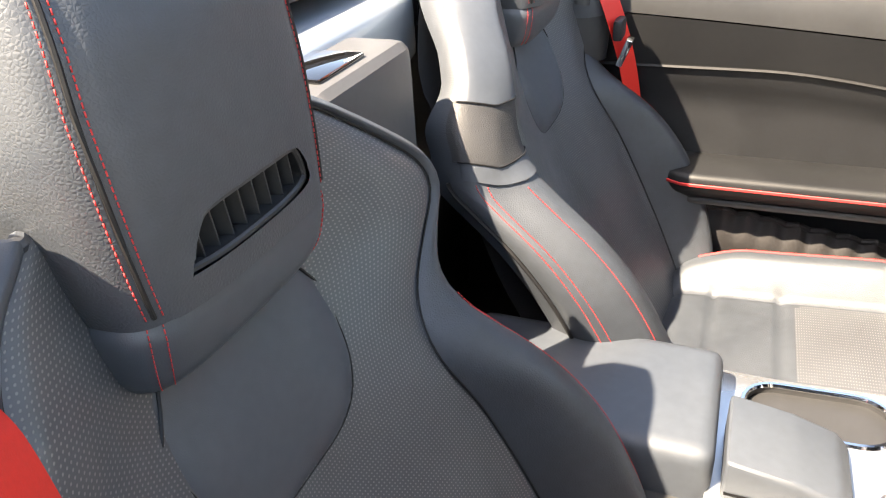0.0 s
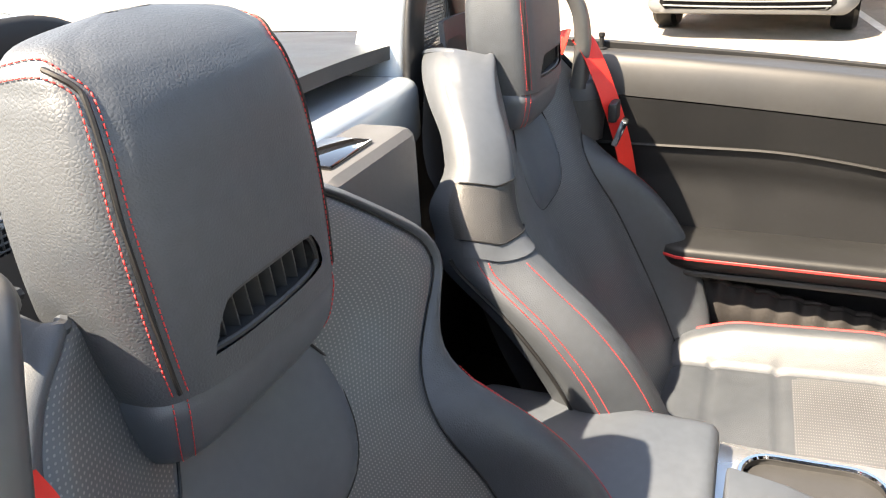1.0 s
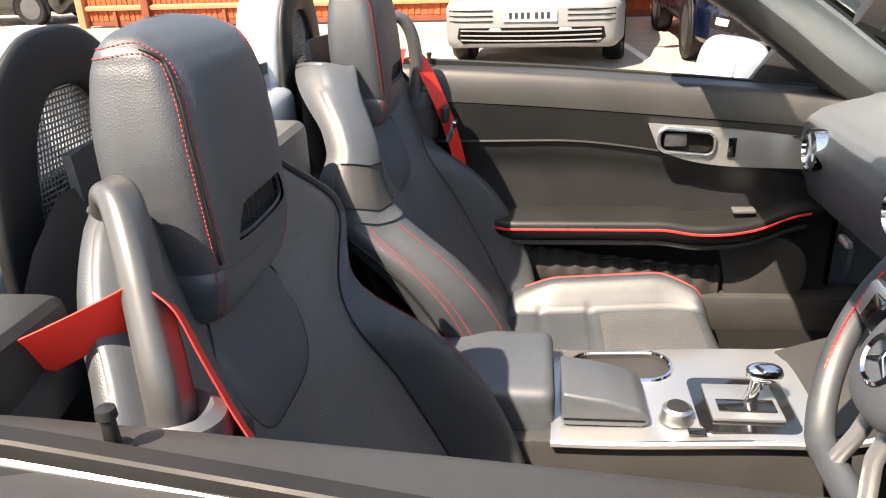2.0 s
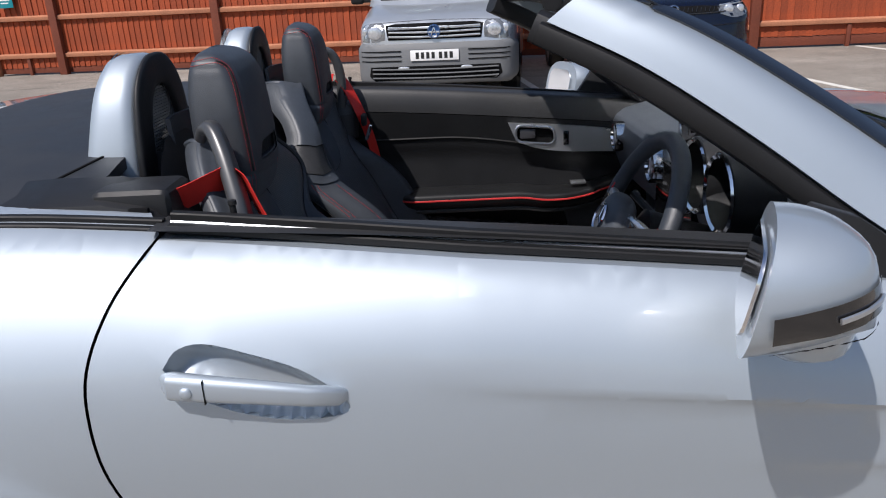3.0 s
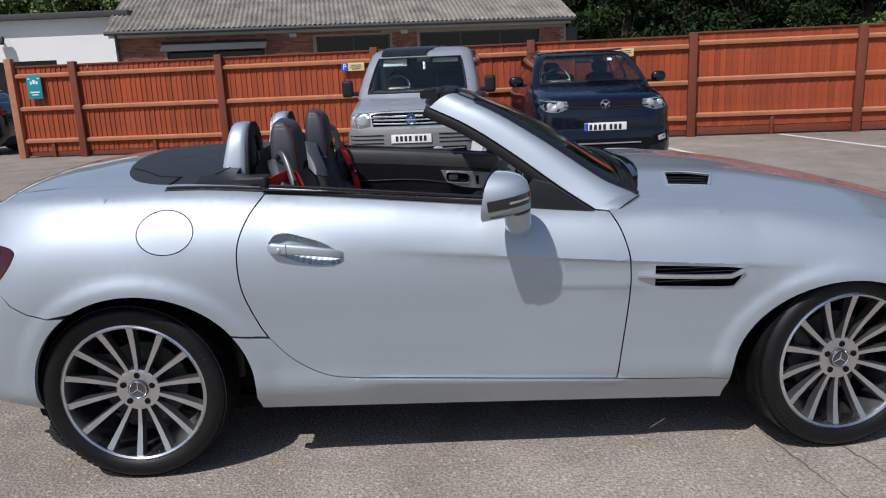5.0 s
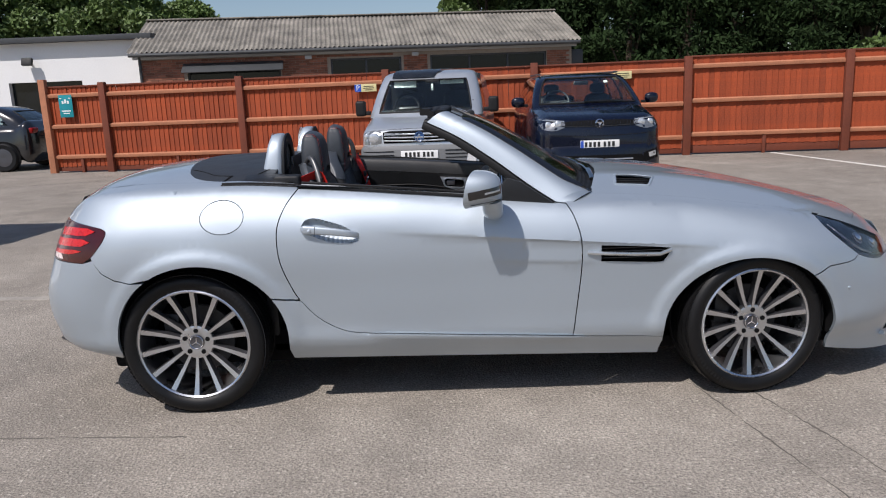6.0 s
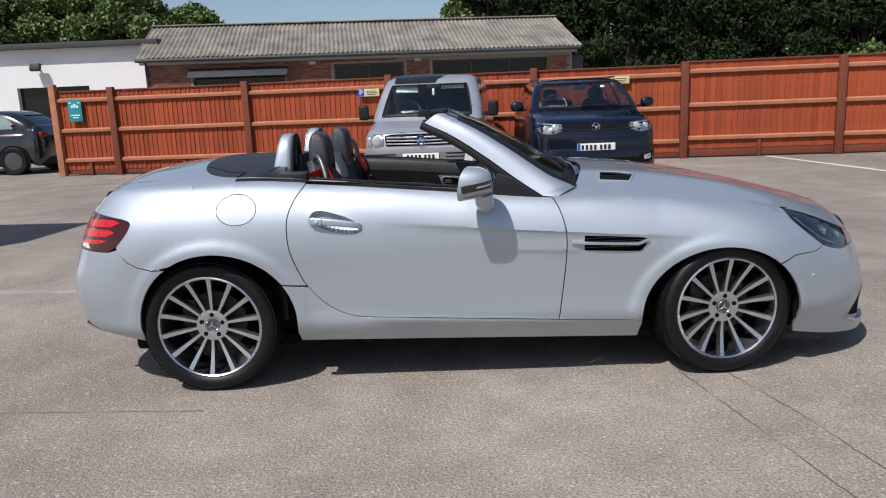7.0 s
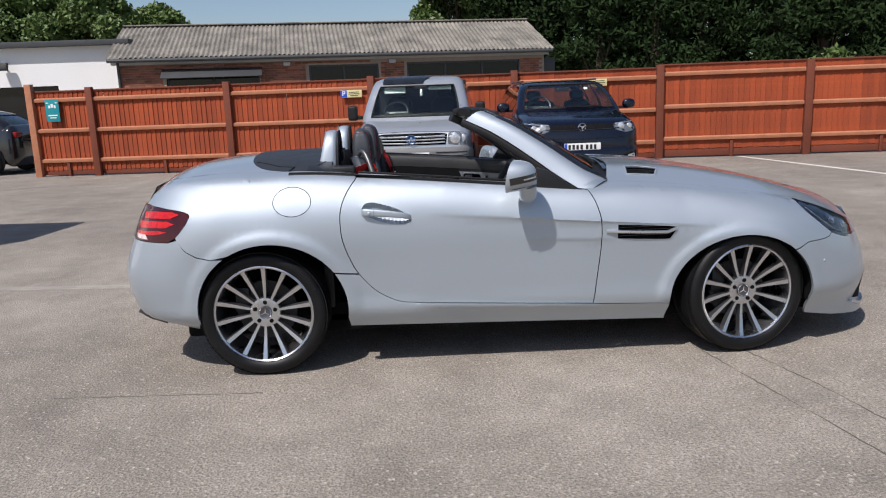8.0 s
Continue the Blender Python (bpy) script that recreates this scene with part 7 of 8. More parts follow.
cabin(van, [(1.03, 0.66, 4.3, 0.845, 0.16), (1.11, 0.77, 4.3, 0.84, 0.16), (1.34, 1.02, 4.28, 0.80, 0.16), (1.58, 1.28, 4.25, 0.735, 0.16), (1.655, 1.40, 4.2, 0.70, 0.20), (1.70, 1.62, 4.1, 0.63, 0.22), (1.72, 1.9, 3.9, 0.5, 0.22)], (0.15, 0.48), VAN_SILVER, (0, 1, 2, 3), rear=False)
part("dash_top", box((0, 1.16, 1.085), (1.36, 0.55, 0.08), 0.03, 3), TRIM, van)
part("load_bulkhead", box((0, 2.25, 1.35), (1.5, 0.04, 0.62), 0.01), TRIM, van)
wheel_of(van, -0.36, 1.40, 1.16)
for x in (-0.38, 0.38):
    car_seat(van, x, 2.0, 0.98)
inlet = [(-0.66, 0.275), (0.66, 0.275), (0.72, 0.33), (0.70, 0.425), (-0.70, 0.425), (-0.72, 0.33)]
part("lower_inlet", vf.panel(inlet, 0.004, 0.02), DARK, bp_)
for z in (0.30, 0.345, 0.39):
    part("inlet_bar", vf.strip([(x, z + 0.012 * (x / 0.7) ** 2) for x in np.linspace(-0.68, 0.68, 20)], 0.012, 0.022, 0.013), BUMPER_GREY, bp_)
for x in (-0.34, 0.34):
    part("fog_lamp", pillow((x, vf.y(x, 0.40) - 0.006, 0.405), (0.12, 0.02, 0.035), 3, 10), LAMP_CLEAR, bp_)
for s in (-1, 1):
    for z in (0.485, 0.535, 0.585):
        part("bumper_rib", vf.strip([(s * x, z) for x in np.linspace(0.36, 0.80, 10)], 0.002, 0.014, 0.010), DARK, bp_)
    lamp = spline2([(s * 0.535, 0.70), (s * 0.53, 0.80), (s * 0.56, 0.868), (s * 0.70, 0.872), (s * 0.80, 0.835), (s * 0.825, 0.75), (s * 0.80, 0.69), (s * 0.66, 0.682), (s * 0.535, 0.70)], 30)[:-1]
    hl = part("headlamp", vf.panel(lamp, 0.003, 0.03), LAMP_DARK, van, "clear squarish headlamp")
    part("reflector_bowl", pillow((s * 0.64, vf.y(s * 0.64, 0.775) - 0.002, 0.775), (0.15, 0.03, 0.14), 2.2, 14), LAMP_CLEAR, hl)
    part("indicator_bulb", pillow((s * 0.755, vf.y(s * 0.755, 0.785) - 0.002, 0.785), (0.07, 0.03, 0.09), 2.2, 12), LAMP_CLEAR, hl)
    b = box((s * 1.0, 0.98, 1.17), (0.15, 0.12, 0.23), 0.045, 4)
    mo = part("door_mirror", b, RUBBER, van, "black plastic door mirror")
    part("mirror_arm", box((s * 0.90, 0.99, 1.10), (0.10, 0.06, 0.06), 0.015), RUBBER, mo)
    for y in (0.82, 3.4):
        road_wheel(van, s * 0.79, y, 0.31)
arches(van, 0, (0.82, 3.4), 0.37, 0.885, DARK)
g = part("grille", vf.panel([(-0.50, 0.695), (0.50, 0.695), (0.525, 0.845), (0.42, 0.862), (-0.42, 0.862), (-0.525, 0.845)], 0.004, 0.02), DARK, van, "black three-bar grille")
for z in (0.722, 0.768, 0.814):
    part("grille_bar", vf.strip([(x, z + 0.01 * (x / 0.5) ** 2) for x in np.linspace(-0.49, 0.49, 14)], 0.014, 0.02, 0.020, 0.006), SILVER_TRIM, g)
b = lathe([(0.0, 0.0), (0.056, -0.002), (0.060, -0.014), (0.068, -0.012), (0.072, 0.004)], 28, axis="y")
bmesh.ops.translate(b, vec=(0, vf.y(0, 0.775) - 0.018, 0.775), verts=b.verts)
bd = part("round_badge", b, BADGE_BLUE, g, "round blue and chrome badge")
b = lathe([(0.056, -0.006), (0.062, -0.016), (0.070, -0.006)], 28, axis="y")
b = box((-0.016, -0.009, 0.0), (0.010, 0.010, 0.085), 0.002, m=Matrix.Rotation(0.35, 4, "Y"), bm=b)
b = box((0.016, -0.009, 0.0), (0.010, 0.010, 0.085), 0.002, m=Matrix.Rotation(-0.35, 4, "Y"), bm=b)
bmesh.ops.translate(b, vec=(0, vf.y(0, 0.775) - 0.018, 0.775), verts=b.verts)
part("badge_ring", b, CHROME, bd)
plate(van, vf.y(0, 0.535) - 0.012, 0.535)
part("bonnet_joint", vf.strip([(x, 0.888 - 0.02 * (x / 0.66) ** 2) for x in np.linspace(-0.66, 0.66, 20)], 0.0, 0.006, 0.006, 0.002), DARK, van)
for x, w, dz in ((-0.36, 0.34, -0.02), (0.36, 0.36, 0.0)):
    part("sun_visor", box((x, 1.335, 1.535 + dz), (w, 0.016, 0.10 if x > 0 else 0.14), 0.03, 3, m=Matrix.Rotation(radians(-30), 4, "X")), PALE_CARD, van, "pale folded-down sun visor")
part("hanging_tag", box((0.07, 1.20, 1.45), (0.035, 0.01, 0.10), 0.01), PALE_CARD, van)
part("cabin_mirror", box((0.07, 1.24, 1.53), (0.20, 0.03, 0.06), 0.012), TRIM, van)
for s in (-1, 1):
    part("wiper", sweep([Vector((-0.55 + 0.5 * (s > 0), 0.80, 1.135)), Vector((-0.05 + 0.62 * (s > 0), 0.80, 1.15))], rrect(0.015, 0.012, 0.003, 1)), RUBBER, van)
# dark film on the roof, torn along one edge
rt = random.Random(11)
torn = [(0.10 + 0.20 * k / 9 + rt.uniform(-0.06, 0.06), 1.285 + 1.0 * k / 9) for k in range(10)]
film = [(-0.555, 1.285)] + torn + [(-0.52, 2.285)]
roof_z = curve_of([(1.23, 1.545), (1.28, 1.588), (1.33, 1.624), (1.40, 1.663), (1.50, 1.689), (1.62, 1.709), (1.9, 1.7285), (2.4, 1.729)])
part("roof_film", skin(film, lambda x, y: Vector((x, y + 0.07 * (x / 0.70) ** 2 - 0.006, roof_z(y) + 0.008)), step=0.06, fine=0.04), FILM, van, "dark peeling film on the roof")

# navy crossover
suv = thing("parked_crossover", "navy blue compact crossover car, parked facing out", "car", (1.99, 6.12, 0), turn=-1.5)
sb = smooth_body([(0.0, 0.66, 0.42, 0.84, 0.12), (0.05, 0.75, 0.36, 0.905, 0.15), (0.14, 0.815, 0.31, 0.955, 0.17), (0.32, 0.85, 0.28, 1.0, 0.18), (0.6, 0.868, 0.27, 1.045, 0.18), (0.95, 0.875, 0.27, 1.09, 0.18), (1.2, 0.88, 0.27, 1.11, 0.16), (2.5, 0.885, 0.27, 1.11, 0.16), (3.9, 0.88, 0.30, 1.10, 0.16), (4.15, 0.84, 0.36, 1.03, 0.16)], crown=0.03)
b = loft([lower_ring(-0.06, 0.62, 0.27, 0.545, 0.08), lower_ring(-0.03, 0.74, 0.24, 0.60, 0.1), lower_ring(0.06, 0.83, 0.22, 0.625, 0.1), lower_ring(0.42, 0.885, 0.22, 0.62, 0.1)])
sf = Front(sb, b)
part("body", sb, NAVY, suv)
bs_ = part("front_bumper", b, NAVY, suv)
cabin(suv, [(1.06, 0.90, 4.1, 0.80, 0.10), (1.14, 1.01, 4.08, 0.79, 0.10), (1.32, 1.30, 4.0, 0.74, 0.10), (1.465, 1.555, 3.9, 0.68, 0.11), (1.535, 1.76, 3.8, 0.63, 0.18), (1.575, 2.1, 3.6, 0.5, 0.24)], (0.185, 0.68), NAVY, (0, 1, 2, 3, 4, 6, 7, 8, 9, 11, 12))
part("dash_top", box((0, 1.42, 1.10), (1.36, 0.62, 0.08), 0.03, 3), TRIM, suv)
wheel_of(suv, -0.36, 1.70, 1.16)
for x in (-0.37, 0.37):
    car_seat(suv, x, 2.25, 0.86, 0.60)
for x in (-0.42, 0.0, 0.42):
    part("rear_restraint", pillow((x, 3.15, 1.17), (0.24, 0.09, 0.13), 2.8, 12), TRIM, suv)
part("cabin_mirror", box((0.0, 1.62, 1.42), (0.22, 0.03, 0.06), 0.015), TRIM, suv)
part("screen_ticket", box((0.36, 1.545, 1.43), (0.06, 0.004, 0.07), 0.0, m=Matrix.Rotation(radians(-60), 4, "X")), PALE_CARD, suv)
g = part("grille", sf.panel([(-0.47, 0.852), (0.47, 0.852), (0.50, 0.905), (0.30, 0.918), (-0.30, 0.918), (-0.50, 0.905)], 0.003, 0.02), DARK, suv, "slim black mesh grille")
for k in range(22):
    x = -0.455 + 0.91 * k / 21
    if abs(x) > 0.075:
        part("grille_bar", sf.strip([(x - 0.008, 0.860), (x + 0.008, 0.904)], 0.008, 0.006, 0.006, 0.001), PIANO, g)
part("grille_rule", sf.strip([(x, 0.842 + 0.012 * (x / 0.5) ** 2) for x in np.linspace(-0.50, 0.50, 16)], 0.006, 0.010, 0.012), PIANO, g)
b = lathe([(0.040, 0.0), (0.050, -0.016), (0.062, 0.0)], 28, axis="y")
b = lathe([(0.0, -0.004), (0.018, -0.012), (0.022, 0.0)], 16, axis="y", bm=b)
for k in range(3):
    a = math.radians(30 + 120 * k)
    b = sweep([Vector((0.016 * math.cos(a), -0.008, 0.016 * math.sin(a))), Vector((0.045 * math.cos(a), -0.008, 0.045 * math.sin(a)))], rrect(0.014, 0.008, 0.002, 1), up=(0, 1, 0), bm=b)
bmesh.ops.translate(b, vec=(0, sf.y(0, 0.875) - 0.016, 0.875), verts=b.verts)
part("round_badge", b, CHROME, g, "round chrome badge")
part("lower_intake", sf.panel([(-0.52, 0.30), (0.52, 0.30), (0.62, 0.40), (0.55, 0.455), (-0.55, 0.455), (-0.62, 0.40)], 0.004, 0.02), DARK, bs_)
part("intake_rule", sf.strip([(x, 0.40) for x in np.linspace(-0.44, 0.44, 12)], 0.012, 0.012, 0.016), SILVER_TRIM, bs_)
part("skid_plate", sf.strip([(x, 0.262) for x in np.linspace(-0.42, 0.42, 12)], 0.008, 0.02, 0.04), GUNMETAL, bs_)
part("bumper_crease", sf.strip([(x, 0.745 - 0.03 * (1 - (x / 0.7) ** 2)) for x in np.linspace(-0.70, 0.70, 24)], 0.002, 0.012, 0.012), NAVY, bs_)
for s in (-1, 1):
    lamp = spline2([(s * 0.47, 0.835), (s * 0.455, 0.905), (s * 0.60, 0.940), (s * 0.72, 0.955), (s * 0.79, 0.945), (s * 0.795, 0.885), (s * 0.74, 0.815), (s * 0.60, 0.795), (s * 0.47, 0.835)], 30)[:-1]
    hl = part("headlamp", sf.panel(lamp, 0.003, 0.03), LAMP_DARK, suv, "clear swept-back headlamp")
    for x, r in ((0.555, 0.10), (0.68, 0.085)):
        part("projector", pillow((s * x, sf.y(s * x, 0.875) - 0.001, 0.875), (r, 0.03, r), 2.1, 14), LAMP_CLEAR, hl)
    part("lamp_brow", sf.strip([(s * x, 0.918 + 0.07 * (x - 0.5)) for x in np.linspace(0.47, 0.78, 8)], 0.005, 0.008, 0.014), SILVER_TRIM, hl)
    fp = sf.panel([(s * 0.60, 0.35), (s * 0.58, 0.47), (s * 0.78, 0.53), (s * 0.80, 0.40)], 0.003, 0.02)
    fw = part("fog_lamp", fp, DARK, bs_)
    part("fog_lens", sf.panel([(s * 0.665, 0.41), (s * 0.65, 0.47), (s * 0.755, 0.495), (s * 0.765, 0.43)], 0.008, 0.01), LAMP_CLEAR, fw)
    b = pillow((s * 0.99, 1.28, 1.17), (0.20, 0.12, 0.15), 2.6, 16)
    mo = part("door_mirror", b, NAVY, suv, "navy door mirror")
    part("mirror_arm", box((s * 0.89, 1.29, 1.12), (0.10, 0.05, 0.04), 0.01), RUBBER, mo)
    part("roof_rail", sweep([Vector((s * 0.60, 1.9, 1.575)), Vector((s * 0.58, 3.6, 1.59))], rrect(0.03, 0.03, 0.01, 2)), GUNMETAL, suv)
    part("bonnet_ridge", sweep([Vector((s * (0.52 + 0.08 * t), 0.20 + 0.75 * t, sb_top)) for t, sb_top in ((0.0, 0.966), (0.5, 1.054), (1.0, 1.104))], circle(0.012, 8)), NAVY, suv)
    part("wiper", sweep([Vector((s * 0.05, 0.975, 1.150)), Vector((s * 0.05 + 0.45, 1.0, 1.160))], rrect(0.015, 0.012, 0.003, 1)), RUBBER, suv)
    for y in (0.86, 3.4):
        road_wheel(suv, s * 0.80, y, 0.33)
arches(suv, 0, (0.86, 3.4), 0.39, 0.878, RUBBER)
plate(suv, sf.y(0, 0.60) - 0.014, 0.60, band=True)

# charcoal car beyond the end of the fence, side on
est = thing("parked_hatchback", "charcoal grey hatchback car parked beyond the fence end", "car", (-9.25, 13.75, 0), turn=90.0)
part("body", smooth_body([(0.02, 0.66, 0.45, 0.80, 0.1), (0.08, 0.78, 0.32, 0.96, 0.14), (0.5, 0.86, 0.25, 1.0, 0.16), (1.0, 0.88, 0.22, 1.0, 0.16), (2.9, 0.87, 0.24, 0.95, 0.16), (3.9, 0.86, 0.26, 0.86, 0.16), (4.25, 0.7, 0.34, 0.72, 0.14)], crown=0.02), CAR_BLACK, est)
cabin(est, [(0.93, 0.10, 3.3, 0.80, 0.2), (1.02, 0.18, 3.1, 0.78, 0.2), (1.18, 0.34, 2.85, 0.74, 0.2), (1.34, 0.60, 2.55, 0.67, 0.2), (1.42, 0.80, 2.35, 0.60, 0.22), (1.46, 1.0, 2.15, 0.5, 0.22)], (0.2, 0.60), CAR_BLACK, (1, 2, 3, 4, 5, 7, 8, 9, 10, 11))
part("cabin_floor", box((0, 1.7, 1.0), (1.4, 2.2, 0.05), 0.01), TRIM, est)
for s in (-1, 1):
    for y in (0.75, 3.3):
        road_wheel(est, s * 0.82, y, 0.32)
    part("tail_lamp", box((s * 0.70, 0.16, 0.90), (0.26, 0.22, 0.13), 0.04, 3), RED_LENS, est)
arches(est, 0, (0.75, 3.3), 0.38, 0.875, DARK)

# ---- buildings ----
workshop = thing("workshop", "low brick workshop with corrugated cement roof and dark windows", "building", (-9.56, 20.0, 0), turn=8.2)
WL = 14.02
HOLES = [(1.45, 4.35, 1.0, 2.42), (5.95, 8.25, 1.0, 2.60), (9.2, 13.15, 1.0, 2.62)]
xs = [0.0]
for h0, h1, _, _ in HOLES:
    xs += [h0, h1]
xs.append(WL)
b = None
for k in range(0, len(xs), 2):
    b = box(((xs[k] + xs[k + 1]) / 2, 0.12, 1.45), (xs[k + 1] - xs[k], 0.22, 2.9), 0.0, bm=b)
for h0, h1, z0, z1 in HOLES:
    b = box(((h0 + h1) / 2, 0.12, z0 / 2), (h1 - h0, 0.22, z0), 0.0, bm=b)
    b = box(((h0 + h1) / 2, 0.12, (z1 + 2.9) / 2), (h1 - h0, 0.22, 2.9 - z1), 0.0, bm=b)
b = box((0.1, 3.0, 1.45), (0.2, 5.8, 2.9), 0.0, bm=b)
b = box((WL - 0.1, 3.0, 1.45), (0.2, 5.8, 2.9), 0.0, bm=b)
b = box((WL / 2, 5.9, 1.45), (WL, 0.2, 2.9), 0.0, bm=b)
wall = part("wall", b, MORTAR, workshop)
for s in (0.1, WL - 0.1):
    part("gable", slab([(0.0, 2.9), (5.9, 2.9), (2.95, 4.1)], s - 0.1, s + 0.1, axis="x"), BRICK, workshop)


def roof_sheet(side_, row):
    y0, y1 = (-0.30, 2.95) if side_ < 0 else (6.2, 2.95)
    z0, z1 = 2.93, 4.20
    t0, t1 = row / 3, (row + 1.04) / 3
    n = 96 * 6
    def f(u, v):
        t = t0 + (t1 - t0) * v
        x = -0.25 + (WL + 0.5) * u
        w = 0.026 * math.cos(u * 96 * 2 * math.pi)
        return Vector((x, y0 + (y1 - y0) * t, z0 + (z1 - z0) * t + w + 0.012 * (2 - row) * 0 + (0.012 if v < 0.5 else 0.0)))
    return grid(f, n, 1)


roof = part("roof", roof_sheet(-1, 0), ROOF_SHEET, workshop, "weathered grey corrugated cement sheets")
for sd, rw in ((-1, 1), (-1, 2), (1, 0), (1, 1), (1, 2)):
    part("roof_sheet", roof_sheet(sd, rw), ROOF_SHEET, roof)
for k in range(12):
    part("ridge_cap", sweep([Vector((-0.25 + 1.21 * k, 2.95, 4.23)), Vector((1.0 + 1.21 * k, 2.95, 4.235))], rrect(0.30, 0.05, 0.02, 2)), ROOF_SHEET, roof)
part("fascia", box((WL / 2, -0.06, 2.83), (WL + 0.3, 0.04, 0.17), 0.005), FASCIA, workshop)
part("gutter", sweep([Vector((-0.2, -0.30, 2.87)), Vector((WL + 0.2, -0.30, 2.87))], circle(0.06, 10)), GREY_FRAME, workshop)
part("downpipe", sweep([Vector((0.06, -0.06, 2.85)), Vector((0.06, -0.06, 0.0))], circle(0.045, 10)), GREY_FRAME, workshop)
for h0, h1, z0, z1 in HOLES:
    w = part("window", box(((h0 + h1) / 2, 0.14, (z0 + z1) / 2), (h1 - h0, 0.02, z1 - z0), 0.0), DARK_GLASS, workshop, "dark workshop window")
    for x in np.linspace(h0 + 0.03, h1 - 0.03, 3 if h1 - h0 < 3 else 4):
        part("mullion", box((x, 0.11, (z0 + z1) / 2), (0.06, 0.06, z1 - z0), 0.004), GREY_FRAME, w)
    for z in (z0 + 0.03, z1 - 0.03):
        part("frame_rail", box(((h0 + h1) / 2, 0.11, z), (h1 - h0, 0.06, 0.06), 0.004), GREY_FRAME, w)
part("awning", slab([(-0.55, 2.30), (-0.50, 2.28), (0.0, 2.55), (0.0, 2.60)], 1.35, 4.45, 0.005, axis="x"), GREY_FRAME, workshop, "grey metal awning")
for x in (5.25, 8.7):
    part("wall_lamp", box((x, -0.08, 2.66), (0.22, 0.12, 0.12), 0.02), FASCIA, workshop, "small grey wall floodlight")
part("air_unit", box((WL + 0.25, 0.5, 2.35), (0.4, 0.7, 0.6), 0.03), GREY_FRAME, workshop, "grey wall-mounted air unit")

white = thing("white_building", "flat-roofed white rendered building with dark roof edge", "building", (-9.75, 21.4, 0))
b = None
for x0, x1, z0, z1 in ((-16, -4.75, 0, 3.5), (-4.75, -2.3, 2.25, 3.5), (-2.3, 0.0, 0, 3.5)):
    b = box(((x0 + x1) / 2, 0.15, (z0 + z1) / 2), (x1 - x0, 0.3, z1 - z0), 0.0, bm=b)
b = box((-0.15, 4.15, 1.75), (0.3, 7.7, 3.5), 0.0, bm=b)
part("wall", b, WHITE_WALL, white)
part("roof", box((-8.0, 4.0, 3.58), (16.5, 8.6, 0.17), 0.01), GREY_FRAME, white, "dark flat roof edge")
part("window", box((-3.52, 0.2, 1.15), (2.45, 0.05, 2.2), 0.0), DARK_GLASS, white)
fl = part("floodlight", box((-3.9, -0.25, 2.9), (0.34, 0.12, 0.24), 0.02, m=Matrix.Rotation(radians(-20), 4, "X")), RUBBER, white, "black outdoor floodlight")
part("bracket", box((-3.9, -0.1, 2.88), (0.06, 0.22, 0.04), 0.005), RUBBER, fl)
part("white_edge", box((-0.1, -0.02, 3.43), (0.6, 0.04, 0.05), 0.0), FASCIA, white)

# unseen plain wall, added only to cast the shade that lies on the asphalt
b = box((-8.2, 3.0, 1.1), (5.9, 1.25, 2.2), 0.0)
bmesh.ops.transform(b, matrix=Matrix.Translation((-5.56, 3.0, 0)) @ Matrix.Rotation(radians(-6), 4, "Z") @ Matrix.Translation((5.25, -3.0, 0)), verts=b.verts)
tagged(part("shadow_wall_west", b, WHITE_WALL), "unseen plain pale wall added to cast a shadow", "wall", kind="structure")

# signs on the fence
def sign(name, label, x, z, w, h, m):
    t = thing(name, label, "sign", (x, fence_y(x) - 0.075, z), turn=math.degrees(FA))
    part("panel", box((0, 0, 0), (w, 0.006, h), 0.002), m, t)
    return t


TEAL = mat("teal_sign", (0.01, 0.24, 0.28), 0.4, var=0.06)
YELLOW = mat("pale_yellow_sign", (0.62, 0.55, 0.28), 0.5, var=0.06)
s1 = sign("teal_sign", "teal square fence sign with white pictogram and bars", -8.0, 1.40, 0.30, 0.46, TEAL)
for dx, dz, w, h in ((0, 0.10, 0.05, 0.08), (-0.06, 0.08, 0.04, 0.06), (0.06, 0.08, 0.04, 0.06), (-0.10, 0.16, 0.05, 0.02), (0.10, 0.16, 0.05, 0.02), (0, -0.10, 0.2, 0.025), (0, -0.15, 0.14, 0.02)):
    part("mark", box((dx, -0.005, dz), (w, 0.003, h), 0.0), PLATE_WHITE, s1)
s2 = sign("parking_sign", "small pale yellow parking notice with blue P square", -1.62, 1.52, 0.44, 0.15, YELLOW)
part("blue_square", box((-0.155, -0.005, 0.0), (0.13, 0.004, 0.14), 0.0), PLATE_BLUE, s2)
txt = bpy.data.curves.new("letter", "FONT")
txt.body, txt.size, txt.extrude, txt.align_x, txt.align_y = "P", 0.14, 0.001, "CENTER", "CENTER"
txt.materials.append(PLATE_WHITE)
lt = new("letter", txt)
lt.parent = s2
lt.matrix_local = pose(-0.155, -0.0085, 0.0, 90, 0, 0)
for dz, w in ((0.03, 0.2), (-0.005, 0.22), (-0.04, 0.16)):
    part("bar", box((0.06, -0.004, dz), (w, 0.003, 0.014), 0.0), INK, s2)
s3 = sign("notice_sign", "small pale yellow notice on the fence", 3.35, 1.56, 0.36, 0.14, YELLOW)
for dz, w in ((0.03, 0.26), (-0.005, 0.28), (-0.04, 0.2)):
    part("bar", box((0.0, -0.004, dz), (w, 0.003, 0.012), 0.0), INK, s3)


